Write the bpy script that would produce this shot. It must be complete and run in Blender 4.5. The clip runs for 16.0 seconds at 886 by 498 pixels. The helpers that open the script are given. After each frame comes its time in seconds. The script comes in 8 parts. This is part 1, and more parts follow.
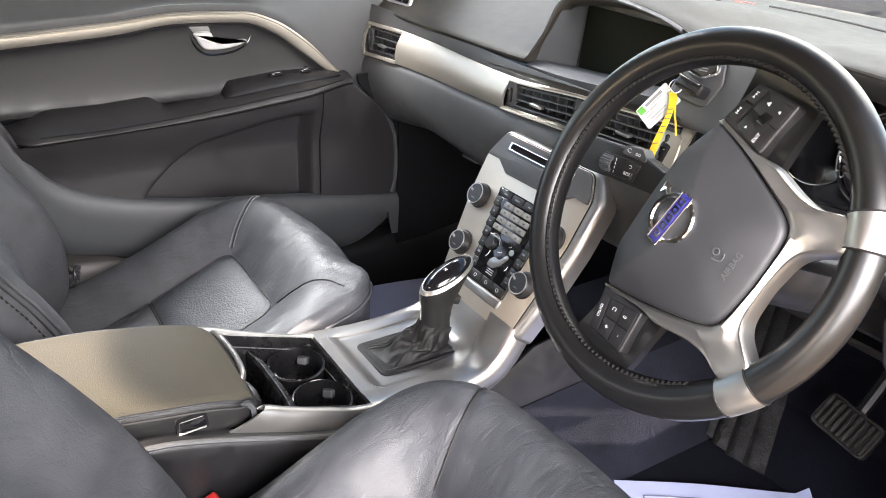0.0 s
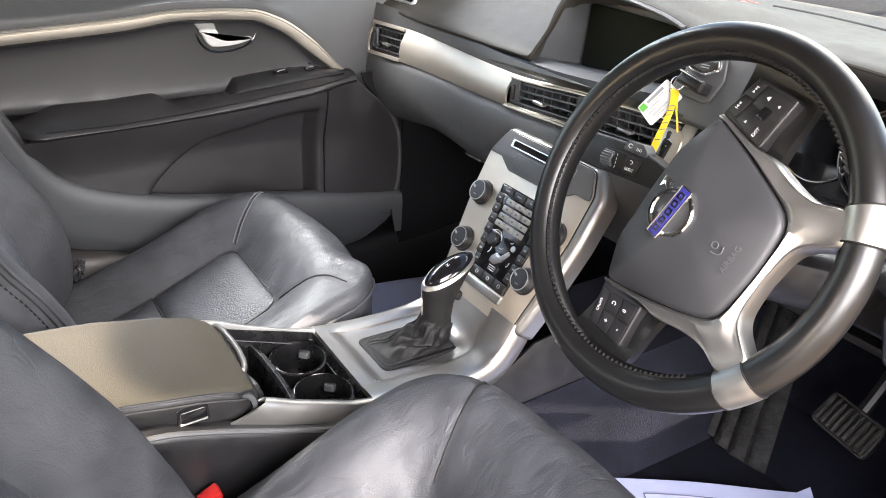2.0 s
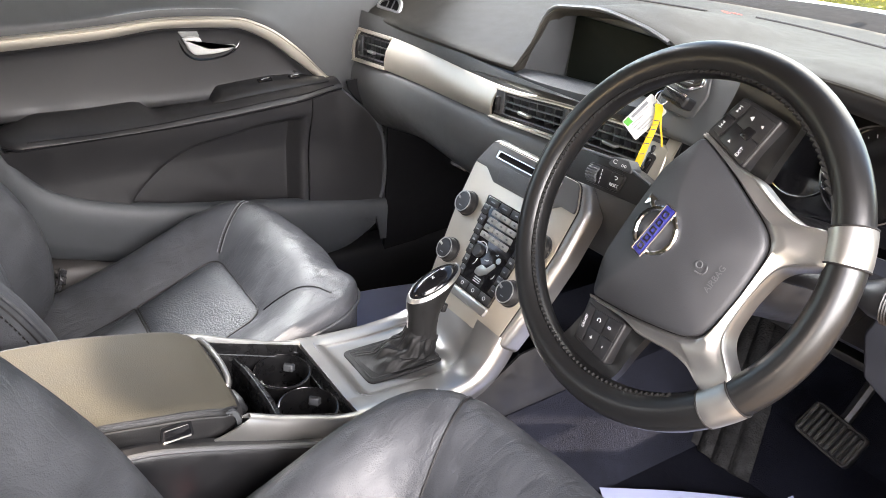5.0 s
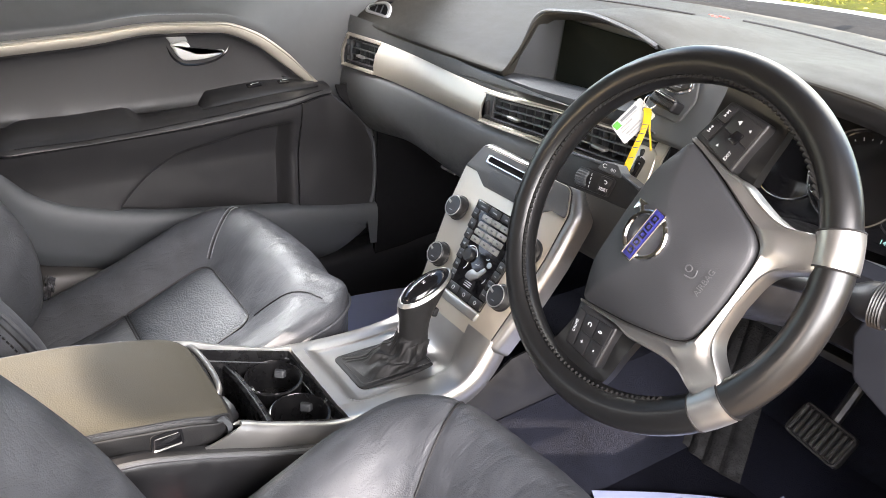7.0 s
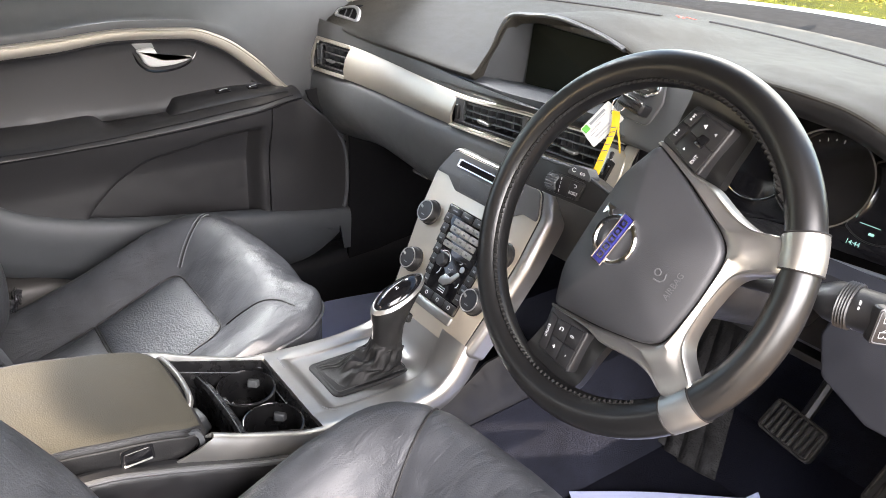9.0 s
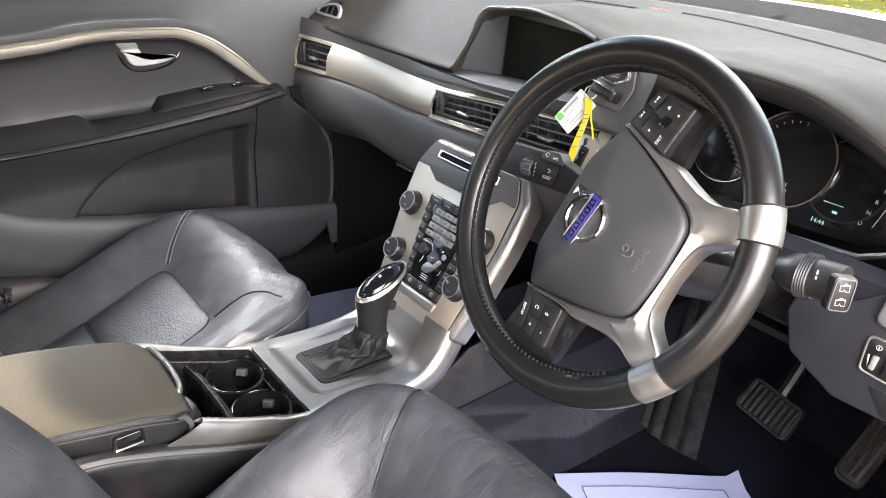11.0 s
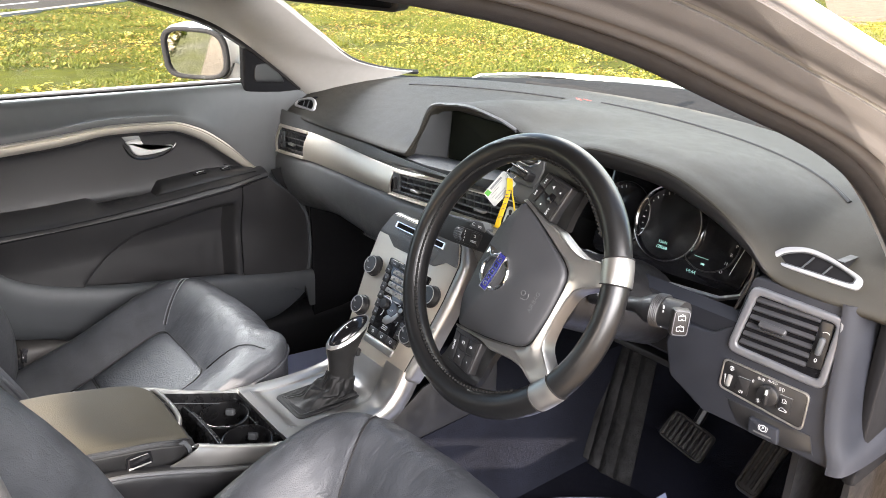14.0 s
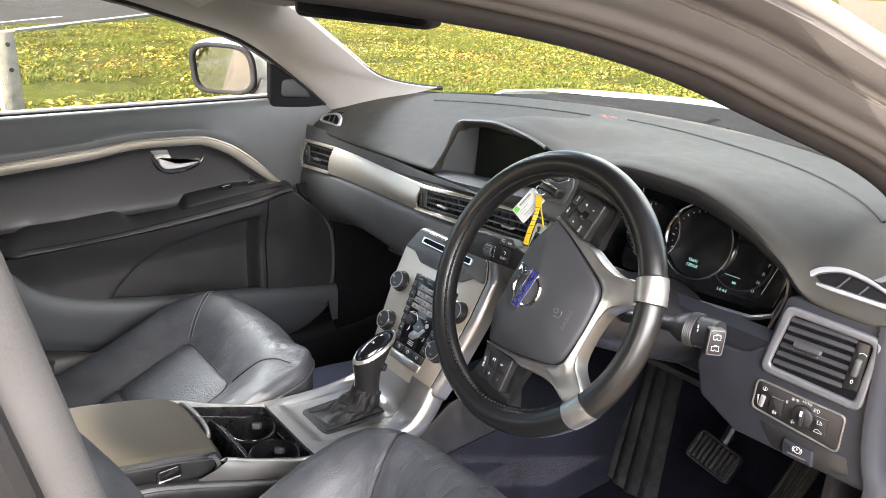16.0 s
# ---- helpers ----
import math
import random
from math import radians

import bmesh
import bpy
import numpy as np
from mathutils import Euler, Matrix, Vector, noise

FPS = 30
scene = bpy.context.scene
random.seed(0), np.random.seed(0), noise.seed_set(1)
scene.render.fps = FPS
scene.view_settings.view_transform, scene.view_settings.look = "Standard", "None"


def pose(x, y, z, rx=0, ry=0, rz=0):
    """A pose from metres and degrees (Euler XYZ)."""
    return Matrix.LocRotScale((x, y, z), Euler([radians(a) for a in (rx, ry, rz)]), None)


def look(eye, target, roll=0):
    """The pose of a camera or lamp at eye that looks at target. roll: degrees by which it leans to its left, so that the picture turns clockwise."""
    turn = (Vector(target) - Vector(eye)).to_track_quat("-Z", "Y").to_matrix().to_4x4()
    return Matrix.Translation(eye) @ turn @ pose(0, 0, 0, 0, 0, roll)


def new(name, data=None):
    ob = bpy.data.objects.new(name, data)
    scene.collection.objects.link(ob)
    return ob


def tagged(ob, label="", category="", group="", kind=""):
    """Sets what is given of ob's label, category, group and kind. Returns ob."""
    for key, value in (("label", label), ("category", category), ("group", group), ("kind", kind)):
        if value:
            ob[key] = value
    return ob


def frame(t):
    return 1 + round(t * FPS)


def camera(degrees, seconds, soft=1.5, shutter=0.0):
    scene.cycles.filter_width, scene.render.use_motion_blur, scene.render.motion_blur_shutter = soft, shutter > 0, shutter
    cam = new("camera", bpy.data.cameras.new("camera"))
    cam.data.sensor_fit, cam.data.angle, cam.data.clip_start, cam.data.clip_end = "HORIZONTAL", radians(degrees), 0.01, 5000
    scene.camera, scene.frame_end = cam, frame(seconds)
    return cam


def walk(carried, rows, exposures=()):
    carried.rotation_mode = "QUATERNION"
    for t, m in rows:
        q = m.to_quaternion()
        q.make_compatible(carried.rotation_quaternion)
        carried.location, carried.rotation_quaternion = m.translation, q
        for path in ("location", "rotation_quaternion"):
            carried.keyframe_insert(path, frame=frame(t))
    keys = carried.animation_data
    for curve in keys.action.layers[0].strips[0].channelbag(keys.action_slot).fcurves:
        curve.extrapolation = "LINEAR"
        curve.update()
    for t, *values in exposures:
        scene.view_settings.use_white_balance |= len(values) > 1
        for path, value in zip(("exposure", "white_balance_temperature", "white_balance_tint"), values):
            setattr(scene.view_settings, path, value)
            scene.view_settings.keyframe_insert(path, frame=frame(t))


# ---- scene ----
cam = camera(60.4, 16.0, soft=0.9)
PATH = [
    (0, (0.8, -0.566, 1.242), (-0.678, 0.438, 0.344), 3.3),
    (0.5, (0.808, -0.571, 1.247), (-0.682, 0.434, 0.37), 3.4),
    (1, (0.8, -0.571, 1.241), (-0.692, 0.427, 0.359), 3.3),
    (1.5, (0.801, -0.571, 1.241), (-0.688, 0.422, 0.348), 3.2),
    (2, (0.809, -0.566, 1.236), (-0.678, 0.428, 0.342), 3.5),
    (2.5, (0.801, -0.572, 1.246), (-0.686, 0.423, 0.352), 3.5),
    (3, (0.797, -0.577, 1.245), (-0.69, 0.422, 0.356), 3.8),
    (3.5, (0.798, -0.57, 1.249), (-0.687, 0.433, 0.36), 4.0),
    (4, (0.798, -0.567, 1.251), (-0.684, 0.44, 0.363), 4.0),
    (4.5, (0.797, -0.57, 1.25), (-0.678, 0.449, 0.363), 4.0),
    (5, (0.801, -0.562, 1.25), (-0.666, 0.465, 0.36), 4.0),
    (7.5, (0.8, -0.561, 1.253), (-0.65, 0.498, 0.371), 3.9),
    (8, (0.8, -0.556, 1.253), (-0.638, 0.516, 0.369), 3.9),
    (8.5, (0.799, -0.552, 1.256), (-0.632, 0.531, 0.373), 3.7),
    (9, (0.799, -0.553, 1.258), (-0.623, 0.545, 0.38), 3.7),
    (11.3, (0.851, -0.566, 1.254), (-0.552, 0.562, 0.381), 2.6),
    (11.5, (0.87, -0.58, 1.262), (-0.527, 0.565, 0.403), 2.4),
    (12, (0.937, -0.622, 1.297), (-0.465, 0.537, 0.465), 2.3),
    (12.5, (0.976, -0.657, 1.307), (-0.44, 0.509, 0.51), 2.1),
    (13, (1.01, -0.657, 1.318), (-0.417, 0.519, 0.556), 2.2),
    (13.5, (1.029, -0.65, 1.326), (-0.41, 0.531, 0.595), 2.0),
    (14, (1.036, -0.651, 1.332), (-0.411, 0.533, 0.623), 1.9),
    (14.5, (1.039, -0.656, 1.341), (-0.42, 0.526, 0.651), 1.9),
    (15, (1.035, -0.665, 1.34), (-0.434, 0.511, 0.663), 2.0),
    (15.5, (1.03, -0.668, 1.339), (-0.447, 0.5, 0.665), 2.0),
    (16, (1.022, -0.669, 1.334), (-0.46, 0.493, 0.659), 2.0),
]
walk(cam, [(t, look(eye, target, roll)) for t, eye, target, roll in PATH], exposures=[(0, 4.0, 7150, 18), (10, 3.95, 7150, 18), (16, 3.62, 7050, 16)])

# ---- light ----
SUN_ELEV, SUN_FROM = 20.27, (0.0, -1.0)
world = bpy.data.worlds.new("sky")
world.use_nodes = True
scene.world = world
sky = world.node_tree.nodes.new("ShaderNodeTexSky")
sky.sky_type, sky.sun_disc = "NISHITA", False
sky.sun_elevation, sky.sun_rotation = radians(SUN_ELEV), math.atan2(SUN_FROM[0], SUN_FROM[1])
world.node_tree.links.new(sky.outputs["Color"], world.node_tree.nodes["Background"].inputs["Color"])
world.node_tree.nodes["Background"].inputs["Strength"].default_value = 0.06
sun = new("sun", bpy.data.lights.new("sun", "SUN"))
sun.data.energy, sun.data.angle, sun.data.color = 5.0, radians(0.25), (1.0, 0.94, 0.84)
h = math.cos(radians(SUN_ELEV)) / math.hypot(*SUN_FROM)
sun.matrix_world = look((0, 0, 5), (-SUN_FROM[0] * h, -SUN_FROM[1] * h, 5 - math.sin(radians(SUN_ELEV))))


def opening(name, eye, target, width, height, watts, color=(1.0, 0.975, 0.96)):
    """An added area lamp outside one of the car's openings, which boosts the skylight there."""
    lamp = new(name, bpy.data.lights.new(name, "AREA"))
    lamp.data.shape, lamp.data.size, lamp.data.size_y = "RECTANGLE", width, height
    lamp.data.energy, lamp.data.color = watts, color
    lamp.matrix_world = look(eye, target)


opening("doorway_light", (4.5, -1.1, 2.8), (-0.4, -0.05, 0.75), 4.8, 3.0, 102.0, (0.96, 0.975, 1.0))
opening("windscreen_light", (0.0, 1.15, 1.85), (0.0, 0.25, 0.95), 1.4, 0.9, 2.5, (1.0, 0.96, 0.86))
opening("side_window_light", (-1.6, -0.25, 2.2), (-0.3, -0.15, 0.6), 1.5, 0.6, 16.0, (0.86, 0.94, 1.0))
opening("rear_window_light", (0.6, -2.3, 1.75), (-0.2, 0.0, 0.8), 1.4, 0.7, 3.0)

# ---- geometry helpers ----
PLACED = {}


def finish(bm, name, material, angle=35):
    bmesh.ops.recalc_face_normals(bm, faces=bm.faces)
    me = bpy.data.meshes.new(name)
    bm.to_mesh(me)
    bm.free()
    for p in me.polygons:
        p.use_smooth = True
    me.set_sharp_from_angle(angle=radians(angle))
    me.materials.append(material)
    return me


def thing(name, at, label, category, group="", kind=""):
    """An empty at the base of a thing, which parents its parts."""
    ob = new(name)
    ob.location = at
    ob.empty_display_size = 0.05
    PLACED[ob] = Matrix.Translation(at)
    return tagged(ob, label, category, group, kind)


def part(name, bm, material, parent=None, label="", angle=35):
    """Links a bmesh, modelled in world coordinates, as one mesh object under a thing or a part."""
    ob = new(name, finish(bm, name, material, angle))
    PLACED[ob] = Matrix.Identity(4)
    if parent:
        ob.parent = parent
        ob.matrix_parent_inverse = PLACED[parent].inverted()
    if label:
        ob["label"] = label
    return ob


def copy_part(ob, m, parent=None):
    """A second object on the same mesh, moved by m."""
    c = new(ob.name.split(".")[0], ob.data)
    PLACED[c] = m.copy()
    c.parent = parent or ob.parent
    c.matrix_parent_inverse = PLACED[c.parent].inverted()
    c.matrix_basis = m
    if "label" in ob:
        c["label"] = ob["label"]
    return c


def curve(xs, ys):
    """A smooth function through the given knots, held constant outside them."""
    xs, ys = np.array(xs, float), np.array(ys, float)
    d = np.diff(ys) / np.diff(xs)
    m = np.concatenate([[d[0]], [0.0 if a * b <= 0 else 2 * a * b / (a + b) for a, b in zip(d, d[1:])], [d[-1]]])

    def f(x):
        x = min(max(x, xs[0]), xs[-1])
        i = min(max(int(np.searchsorted(xs, x)) - 1, 0), len(xs) - 2)
        h = xs[i + 1] - xs[i]
        t = (x - xs[i]) / h
        return float((2 * t**3 - 3 * t * t + 1) * ys[i] + (t**3 - 2 * t * t + t) * h * m[i] + (3 * t * t - 2 * t**3) * ys[i + 1] + (t**3 - t * t) * h * m[i + 1])
    return f


def spline(pts, n, closed=False):
    """n points on a Catmull-Rom curve through pts."""
    p = np.array(pts, float)
    k = len(p)
    out = []
    for j in range(n):
        u = j * k / n if closed else j * (k - 1) / (n - 1)
        i = int(u) if closed else min(int(u), k - 2)
        t = u - i
        a, b, c, d = ((p[(i + q) % k] if closed else p[min(max(i + q, 0), k - 1)]) for q in (-1, 0, 1, 2))
        out.append(0.5 * (2 * b + (c - a) * t + (2 * a - 5 * b + 4 * c - d) * t * t + (3 * b - a - 3 * c + d) * t**3))
    return [Vector(q) for q in out]


def smooth(a, b, x):
    t = min(max((x - a) / (b - a), 0.0), 1.0)
    return t * t * (3 - 2 * t)


def grid(rows, closed=False, caps=False):
    """A sheet of quads through rows of points; closed: each row is a ring."""
    bm = bmesh.new()
    vs = [[bm.verts.new(p) for p in row] for row in rows]
    n = len(rows[0])
    for a, b in zip(vs, vs[1:]):
        for j in range(n if closed else n - 1):
            bm.faces.new((a[j], a[(j + 1) % n], b[(j + 1) % n], b[j]))
    if caps:
        bm.faces.new(vs[0][::-1])
        bm.faces.new(vs[-1])
    return bm


def sheet(rows, thickness=0.006, closed=False):
    """A sheet with thickness to its back; a positive thickness grows against the normals."""
    bm = grid(rows, closed)
    bmesh.ops.recalc_face_normals(bm, faces=bm.faces)
    bmesh.ops.solidify(bm, geom=bm.faces[:], thickness=thickness)
    return bm


def join(*bms):
    out = bms[0]
    for b in bms[1:]:
        me = bpy.data.meshes.new("tmp")
        b.to_mesh(me)
        b.free()
        out.from_mesh(me)
        bpy.data.meshes.remove(me)
    return out


def fr(o, z, up):
    """A frame at o whose local z is the normal and whose local y lies nearest to up."""
    z = Vector(z).normalized()
    x = Vector(up).cross(z).normalized()
    y = z.cross(x)
    m = Matrix((x, y, z)).transposed().to_4x4()
    m.translation = o
    return m


def box(size, m, bevel=0.003, seg=2):
    bm = bmesh.new()
    bmesh.ops.create_cube(bm, size=1)
    bmesh.ops.scale(bm, vec=size, verts=bm.verts)
    if bevel:
        bmesh.ops.bevel(bm, geom=bm.edges[:], offset=min(bevel, 0.49 * min(size)), segments=seg, affect="EDGES", profile=0.5)
    bmesh.ops.transform(bm, matrix=m, verts=bm.verts)
    return bm


def rounded(pts, r, n=4):
    """A 2D polygon with filleted corners; r may be one radius or one for each corner."""
    out = []
    k = len(pts)
    for i in range(k):
        a, b, c = Vector(pts[i - 1]), Vector(pts[i]), Vector(pts[(i + 1) % k])
        rr = r[i] if isinstance(r, (list, tuple)) else r
        u, v = (a - b), (c - b)
        ang = u.angle(v, 1.0)
        d = min(rr / max(math.tan(ang / 2), 1e-4), 0.49 * min(u.length, v.length))
        p, q = b + u.normalized() * d, b + v.normalized() * d
        for j in range(n + 1):
            t = j / n
            out.append((1 - t) ** 2 * p + 2 * t * (1 - t) * b + t * t * q)
    return out


def plate(outline, depth, m, bevel=0.0015, seg=2, hole=None):
    """A flat piece with the 2D outline, its front at local z = depth, rounded over; hole: an inner outline with as many points."""
    bm = bmesh.new()
    steps = [(0, 0.0), (depth - bevel, 0.0)] if bevel else [(0, 0.0), (depth, 0.0)]
    if bevel:
        for j in range(1, seg + 1):
            a = j / seg * math.pi / 2
            steps.append((depth - bevel + bevel * math.sin(a), bevel * (1 - math.cos(a))))

    def inset(pts, d):
        k = len(pts)
        res = []
        for i in range(k):
            a, b, c = pts[i - 1], pts[i], pts[(i + 1) % k]
            t = (Vector(c) - Vector(a))
            if t.length < 1e-9:
                t = Vector((1, 0))
            nn = Vector((-t.y, t.x)).normalized()
            res.append(Vector(b) + nn * d)
        return res
    area = sum(outline[i - 1][0] * outline[i][1] - outline[i][0] * outline[i - 1][1] for i in range(len(outline)))
    pts = [Vector(p[:2]) for p in (outline if area > 0 else outline[::-1])]
    rings = [[bm.verts.new((*q, z)) for q in inset(pts, d)] for z, d in steps]
    n = len(pts)
    for a, b in zip(rings, rings[1:]):
        for j in range(n):
            bm.faces.new((a[j], a[(j + 1) % n], b[(j + 1) % n], b[j]))
    if hole is None:
        bm.faces.new(rings[0][::-1])
        bm.faces.new(rings[-1])
    else:
        area = sum(hole[i - 1][0] * hole[i][1] - hole[i][0] * hole[i - 1][1] for i in range(len(hole)))
        hp = [Vector(p[:2]) for p in (hole if area > 0 else hole[::-1])]
        inner = [[bm.verts.new((*q, z)) for q in inset(hp, -d)] for z, d in steps]
        for a, b in zip(inner, inner[1:]):
            for j in range(n):
                bm.faces.new((a[(j + 1) % n], a[j], b[j], b[(j + 1) % n]))
        for j in range(n):
            i = (j + 1) % n
            bm.faces.new((rings[-1][j], rings[-1][i], inner[-1][i], inner[-1][j]))
            bm.faces.new((rings[0][i], rings[0][j], inner[0][j], inner[0][i]))
    bmesh.ops.transform(bm, matrix=m, verts=bm.verts)
    return bm


def tube(path, r, n=8, closed=False, flat=1.0):
    """A round bar along a path; r may be a function of the share of the length."""
    p = [Vector(q) for q in path]
    k = len(p)
    t0 = (p[1] - p[0]).normalized()
    side = t0.orthogonal().normalized()
    rows = []
    for i in range(k):
        a, b = (p[i - 1], p[(i + 1) % k]) if closed else (p[max(i - 1, 0)], p[min(i + 1, k - 1)])
        t = (b - a).normalized()
        side = (side - t * side.dot(t)).normalized()
        up = t.cross(side)
        rr = r(i / (k - 1)) if callable(r) else r
        rows.append([p[i] + rr * (math.cos(2 * math.pi * j / n) * side + flat * math.sin(2 * math.pi * j / n) * up) for j in range(n)])
    if closed:
        rows.append(rows[0])
        bm = grid(rows, True)
        bmesh.ops.remove_doubles(bm, verts=bm.verts, dist=1e-6)
        return bm
    return grid(rows, True, True)


def lathe(profile, m, n=28):
    """Turns (radius, height) pairs round the local z."""
    rows = [[(r * math.cos(2 * math.pi * j / n), r * math.sin(2 * math.pi * j / n), z) for j in range(n)] for r, z in profile]
    bm = grid(rows, True, True)
    bmesh.ops.transform(bm, matrix=m, verts=bm.verts)
    return bm


def ring(r, w, h, m, n=40):
    """A flat-sided hoop of middle radius r."""
    prof = [(r - w / 2, 0), (r - w / 2, h * 0.7), (r - w / 4, h), (r + w / 4, h), (r + w / 2, h * 0.7), (r + w / 2, 0)]
    rows = [[(a * math.cos(2 * math.pi * j / n), a * math.sin(2 * math.pi * j / n), z) for a, z in prof] for j in range(n)]
    rows.append(rows[0])
    bm = grid(rows, True)
    bmesh.ops.remove_doubles(bm, verts=bm.verts, dist=1e-6)
    bmesh.ops.transform(bm, matrix=m, verts=bm.verts)
    return bm


def words(text, size, m, material, parent, name="lettering", shear=0.0, label=""):
    """Raised lettering in the built-in font, centred on the frame m."""
    c = bpy.data.curves.new(name, "FONT")
    c.body, c.size, c.extrude, c.align_x, c.align_y, c.shear, c.resolution_u = text, size, 0.0002, "CENTER", "CENTER", shear, 3
    tmp = new("tmp", c)
    me = bpy.data.meshes.new_from_object(tmp.evaluated_get(bpy.context.evaluated_depsgraph_get()))
    bpy.data.objects.remove(tmp)
    bpy.data.curves.remove(c)
    me.transform(m)
    me.materials.clear()
    me.materials.append(material)
    ob = new(name, me)
    PLACED[ob] = Matrix.Identity(4)
    ob.parent = parent
    ob.matrix_parent_inverse = PLACED[parent].inverted()
    if label:
        ob["label"] = label
    return ob


# ---- materials ----
def material(name, base, rough=0.5, metal=0.0, vary=0.12, scale=60.0, bump=0.15, fine=900.0, coat=0.0, spec=0.5, dust=0.0, dist=0.0006, stretch=(1, 1, 1), rvary=0.08, sheen=0.0, crease=0.0):
    """A principled material with a broad mottling, a fine grain, and relief from both."""
    mt = bpy.data.materials.new(name)
    mt.use_nodes = True
    nt = mt.node_tree
    b = nt.nodes["Principled BSDF"]
    tc = nt.nodes.new("ShaderNodeTexCoord")
    mp = nt.nodes.new("ShaderNodeMapping")
    mp.inputs["Scale"].default_value = stretch
    nt.links.new(tc.outputs["Object"], mp.inputs["Vector"])

    def noise_tex(s, detail):
        t = nt.nodes.new("ShaderNodeTexNoise")
        t.inputs["Scale"].default_value, t.inputs["Detail"].default_value = s, detail
        nt.links.new(mp.outputs["Vector"], t.inputs["Vector"])
        return t
    big, small = noise_tex(scale * 0.12, 4), noise_tex(fine, 2)
    mid = noise_tex(scale, 3)
    mix = nt.nodes.new("ShaderNodeMix")
    mix.data_type = "RGBA"
    add = nt.nodes.new("ShaderNodeMath")
    add.operation = "ADD"
    nt.links.new(big.outputs["Fac"], add.inputs[0])
    nt.links.new(mid.outputs["Fac"], add.inputs[1])
    half = nt.nodes.new("ShaderNodeMapRange")
    half.inputs["From Min"].default_value, half.inputs["From Max"].default_value = 0.7, 1.3
    nt.links.new(add.outputs[0], half.inputs["Value"])
    nt.links.new(half.outputs["Result"], mix.inputs["Factor"])
    mix.inputs["A"].default_value = (*[c * (1 - vary) for c in base], 1)
    mix.inputs["B"].default_value = (*[min(c * (1 + vary) + dust, 1) for c in base], 1)
    nt.links.new(mix.outputs["Result"], b.inputs["Base Color"])
    rr = nt.nodes.new("ShaderNodeMapRange")
    rr.inputs["To Min"].default_value, rr.inputs["To Max"].default_value = max(rough - rvary, 0.02), min(rough + rvary, 1)
    rr.inputs["From Min"].default_value, rr.inputs["From Max"].default_value = 0.35, 0.65
    nt.links.new(mid.outputs["Fac"], rr.inputs["Value"])
    nt.links.new(rr.outputs["Result"], b.inputs["Roughness"])
    b.inputs["Metallic"].default_value = metal
    b.inputs["Coat Weight"].default_value = coat
    b.inputs["Coat Roughness"].default_value = 0.08
    b.inputs["Specular IOR Level"].default_value = spec
    b.inputs["Sheen Weight"].default_value = sheen
    if bump:
        bn = nt.nodes.new("ShaderNodeBump")
        bn.inputs["Strength"].default_value, bn.inputs["Distance"].default_value = bump, dist
        nt.links.new(small.outputs["Fac"], bn.inputs["Height"])
        bn2 = nt.nodes.new("ShaderNodeBump")
        bn2.inputs["Strength"].default_value, bn2.inputs["Distance"].default_value = bump * 0.2, dist * 3
        nt.links.new(mid.outputs["Fac"], bn2.inputs["Height"])
        nt.links.new(bn.outputs["Normal"], bn2.inputs["Normal"])
        last = bn2
        if crease:
            # fine folds: the ridge lines of a warped noise, drawn out one way
            mp2 = nt.nodes.new("ShaderNodeMapping")
            mp2.inputs["Scale"].default_value, mp2.inputs["Rotation"].default_value = (1.0, 0.28, 0.6), (0.0, 0.0, 0.5)
            nt.links.new(tc.outputs["Object"], mp2.inputs["Vector"])
            fold = nt.nodes.new("ShaderNodeTexNoise")
            fold.inputs["Scale"].default_value, fold.inputs["Detail"].default_value, fold.inputs["Distortion"].default_value = 42.0, 5.0, 0.8
            nt.links.new(mp2.outputs["Vector"], fold.inputs["Vector"])
            sub = nt.nodes.new("ShaderNodeMath")
            sub.operation = "SUBTRACT"
            sub.inputs[1].default_value = 0.5
            nt.links.new(fold.outputs["Fac"], sub.inputs[0])
            ab = nt.nodes.new("ShaderNodeMath")
            ab.operation = "ABSOLUTE"
            nt.links.new(sub.outputs[0], ab.inputs[0])
            lim = nt.nodes.new("ShaderNodeMapRange")
            lim.inputs["From Min"].default_value, lim.inputs["From Max"].default_value = 0.0, 0.09
            nt.links.new(ab.outputs[0], lim.inputs["Value"])
            bn3 = nt.nodes.new("ShaderNodeBump")
            bn3.inputs["Strength"].default_value, bn3.inputs["Distance"].default_value = crease, 0.0015
            nt.links.new(lim.outputs["Result"], bn3.inputs["Height"])
            nt.links.new(bn2.outputs["Normal"], bn3.inputs["Normal"])
            last = bn3
        nt.links.new(last.outputs["Normal"], b.inputs["Normal"])
    return mt


def glow(name, color, strength):
    mt = bpy.data.materials.new(name)
    mt.use_nodes = True
    b = mt.node_tree.nodes["Principled BSDF"]
    b.inputs["Base Color"].default_value = (*color, 1)
    b.inputs["Emission Color"].default_value = (*color, 1)
    b.inputs["Emission Strength"].default_value = strength
    return mt


def glass(name, tint=(0.9, 0.95, 0.93), rough=0.0):
    mt = bpy.data.materials.new(name)
    mt.use_nodes = True
    nt = mt.node_tree
    out = nt.nodes["Material Output"]
    nt.nodes.remove(nt.nodes["Principled BSDF"])
    clear, gloss, mix = (nt.nodes.new("ShaderNode" + k) for k in ("BsdfTransparent", "BsdfGlossy", "MixShader"))
    clear.inputs["Color"].default_value = (*tint, 1)
    gloss.inputs["Roughness"].default_value = rough
    mix.inputs["Fac"].default_value = 0.06
    nt.links.new(clear.outputs["BSDF"], mix.inputs[1])
    nt.links.new(gloss.outputs["BSDF"], mix.inputs[2])
    nt.links.new(mix.outputs["Shader"], out.inputs["Surface"])
    return mt


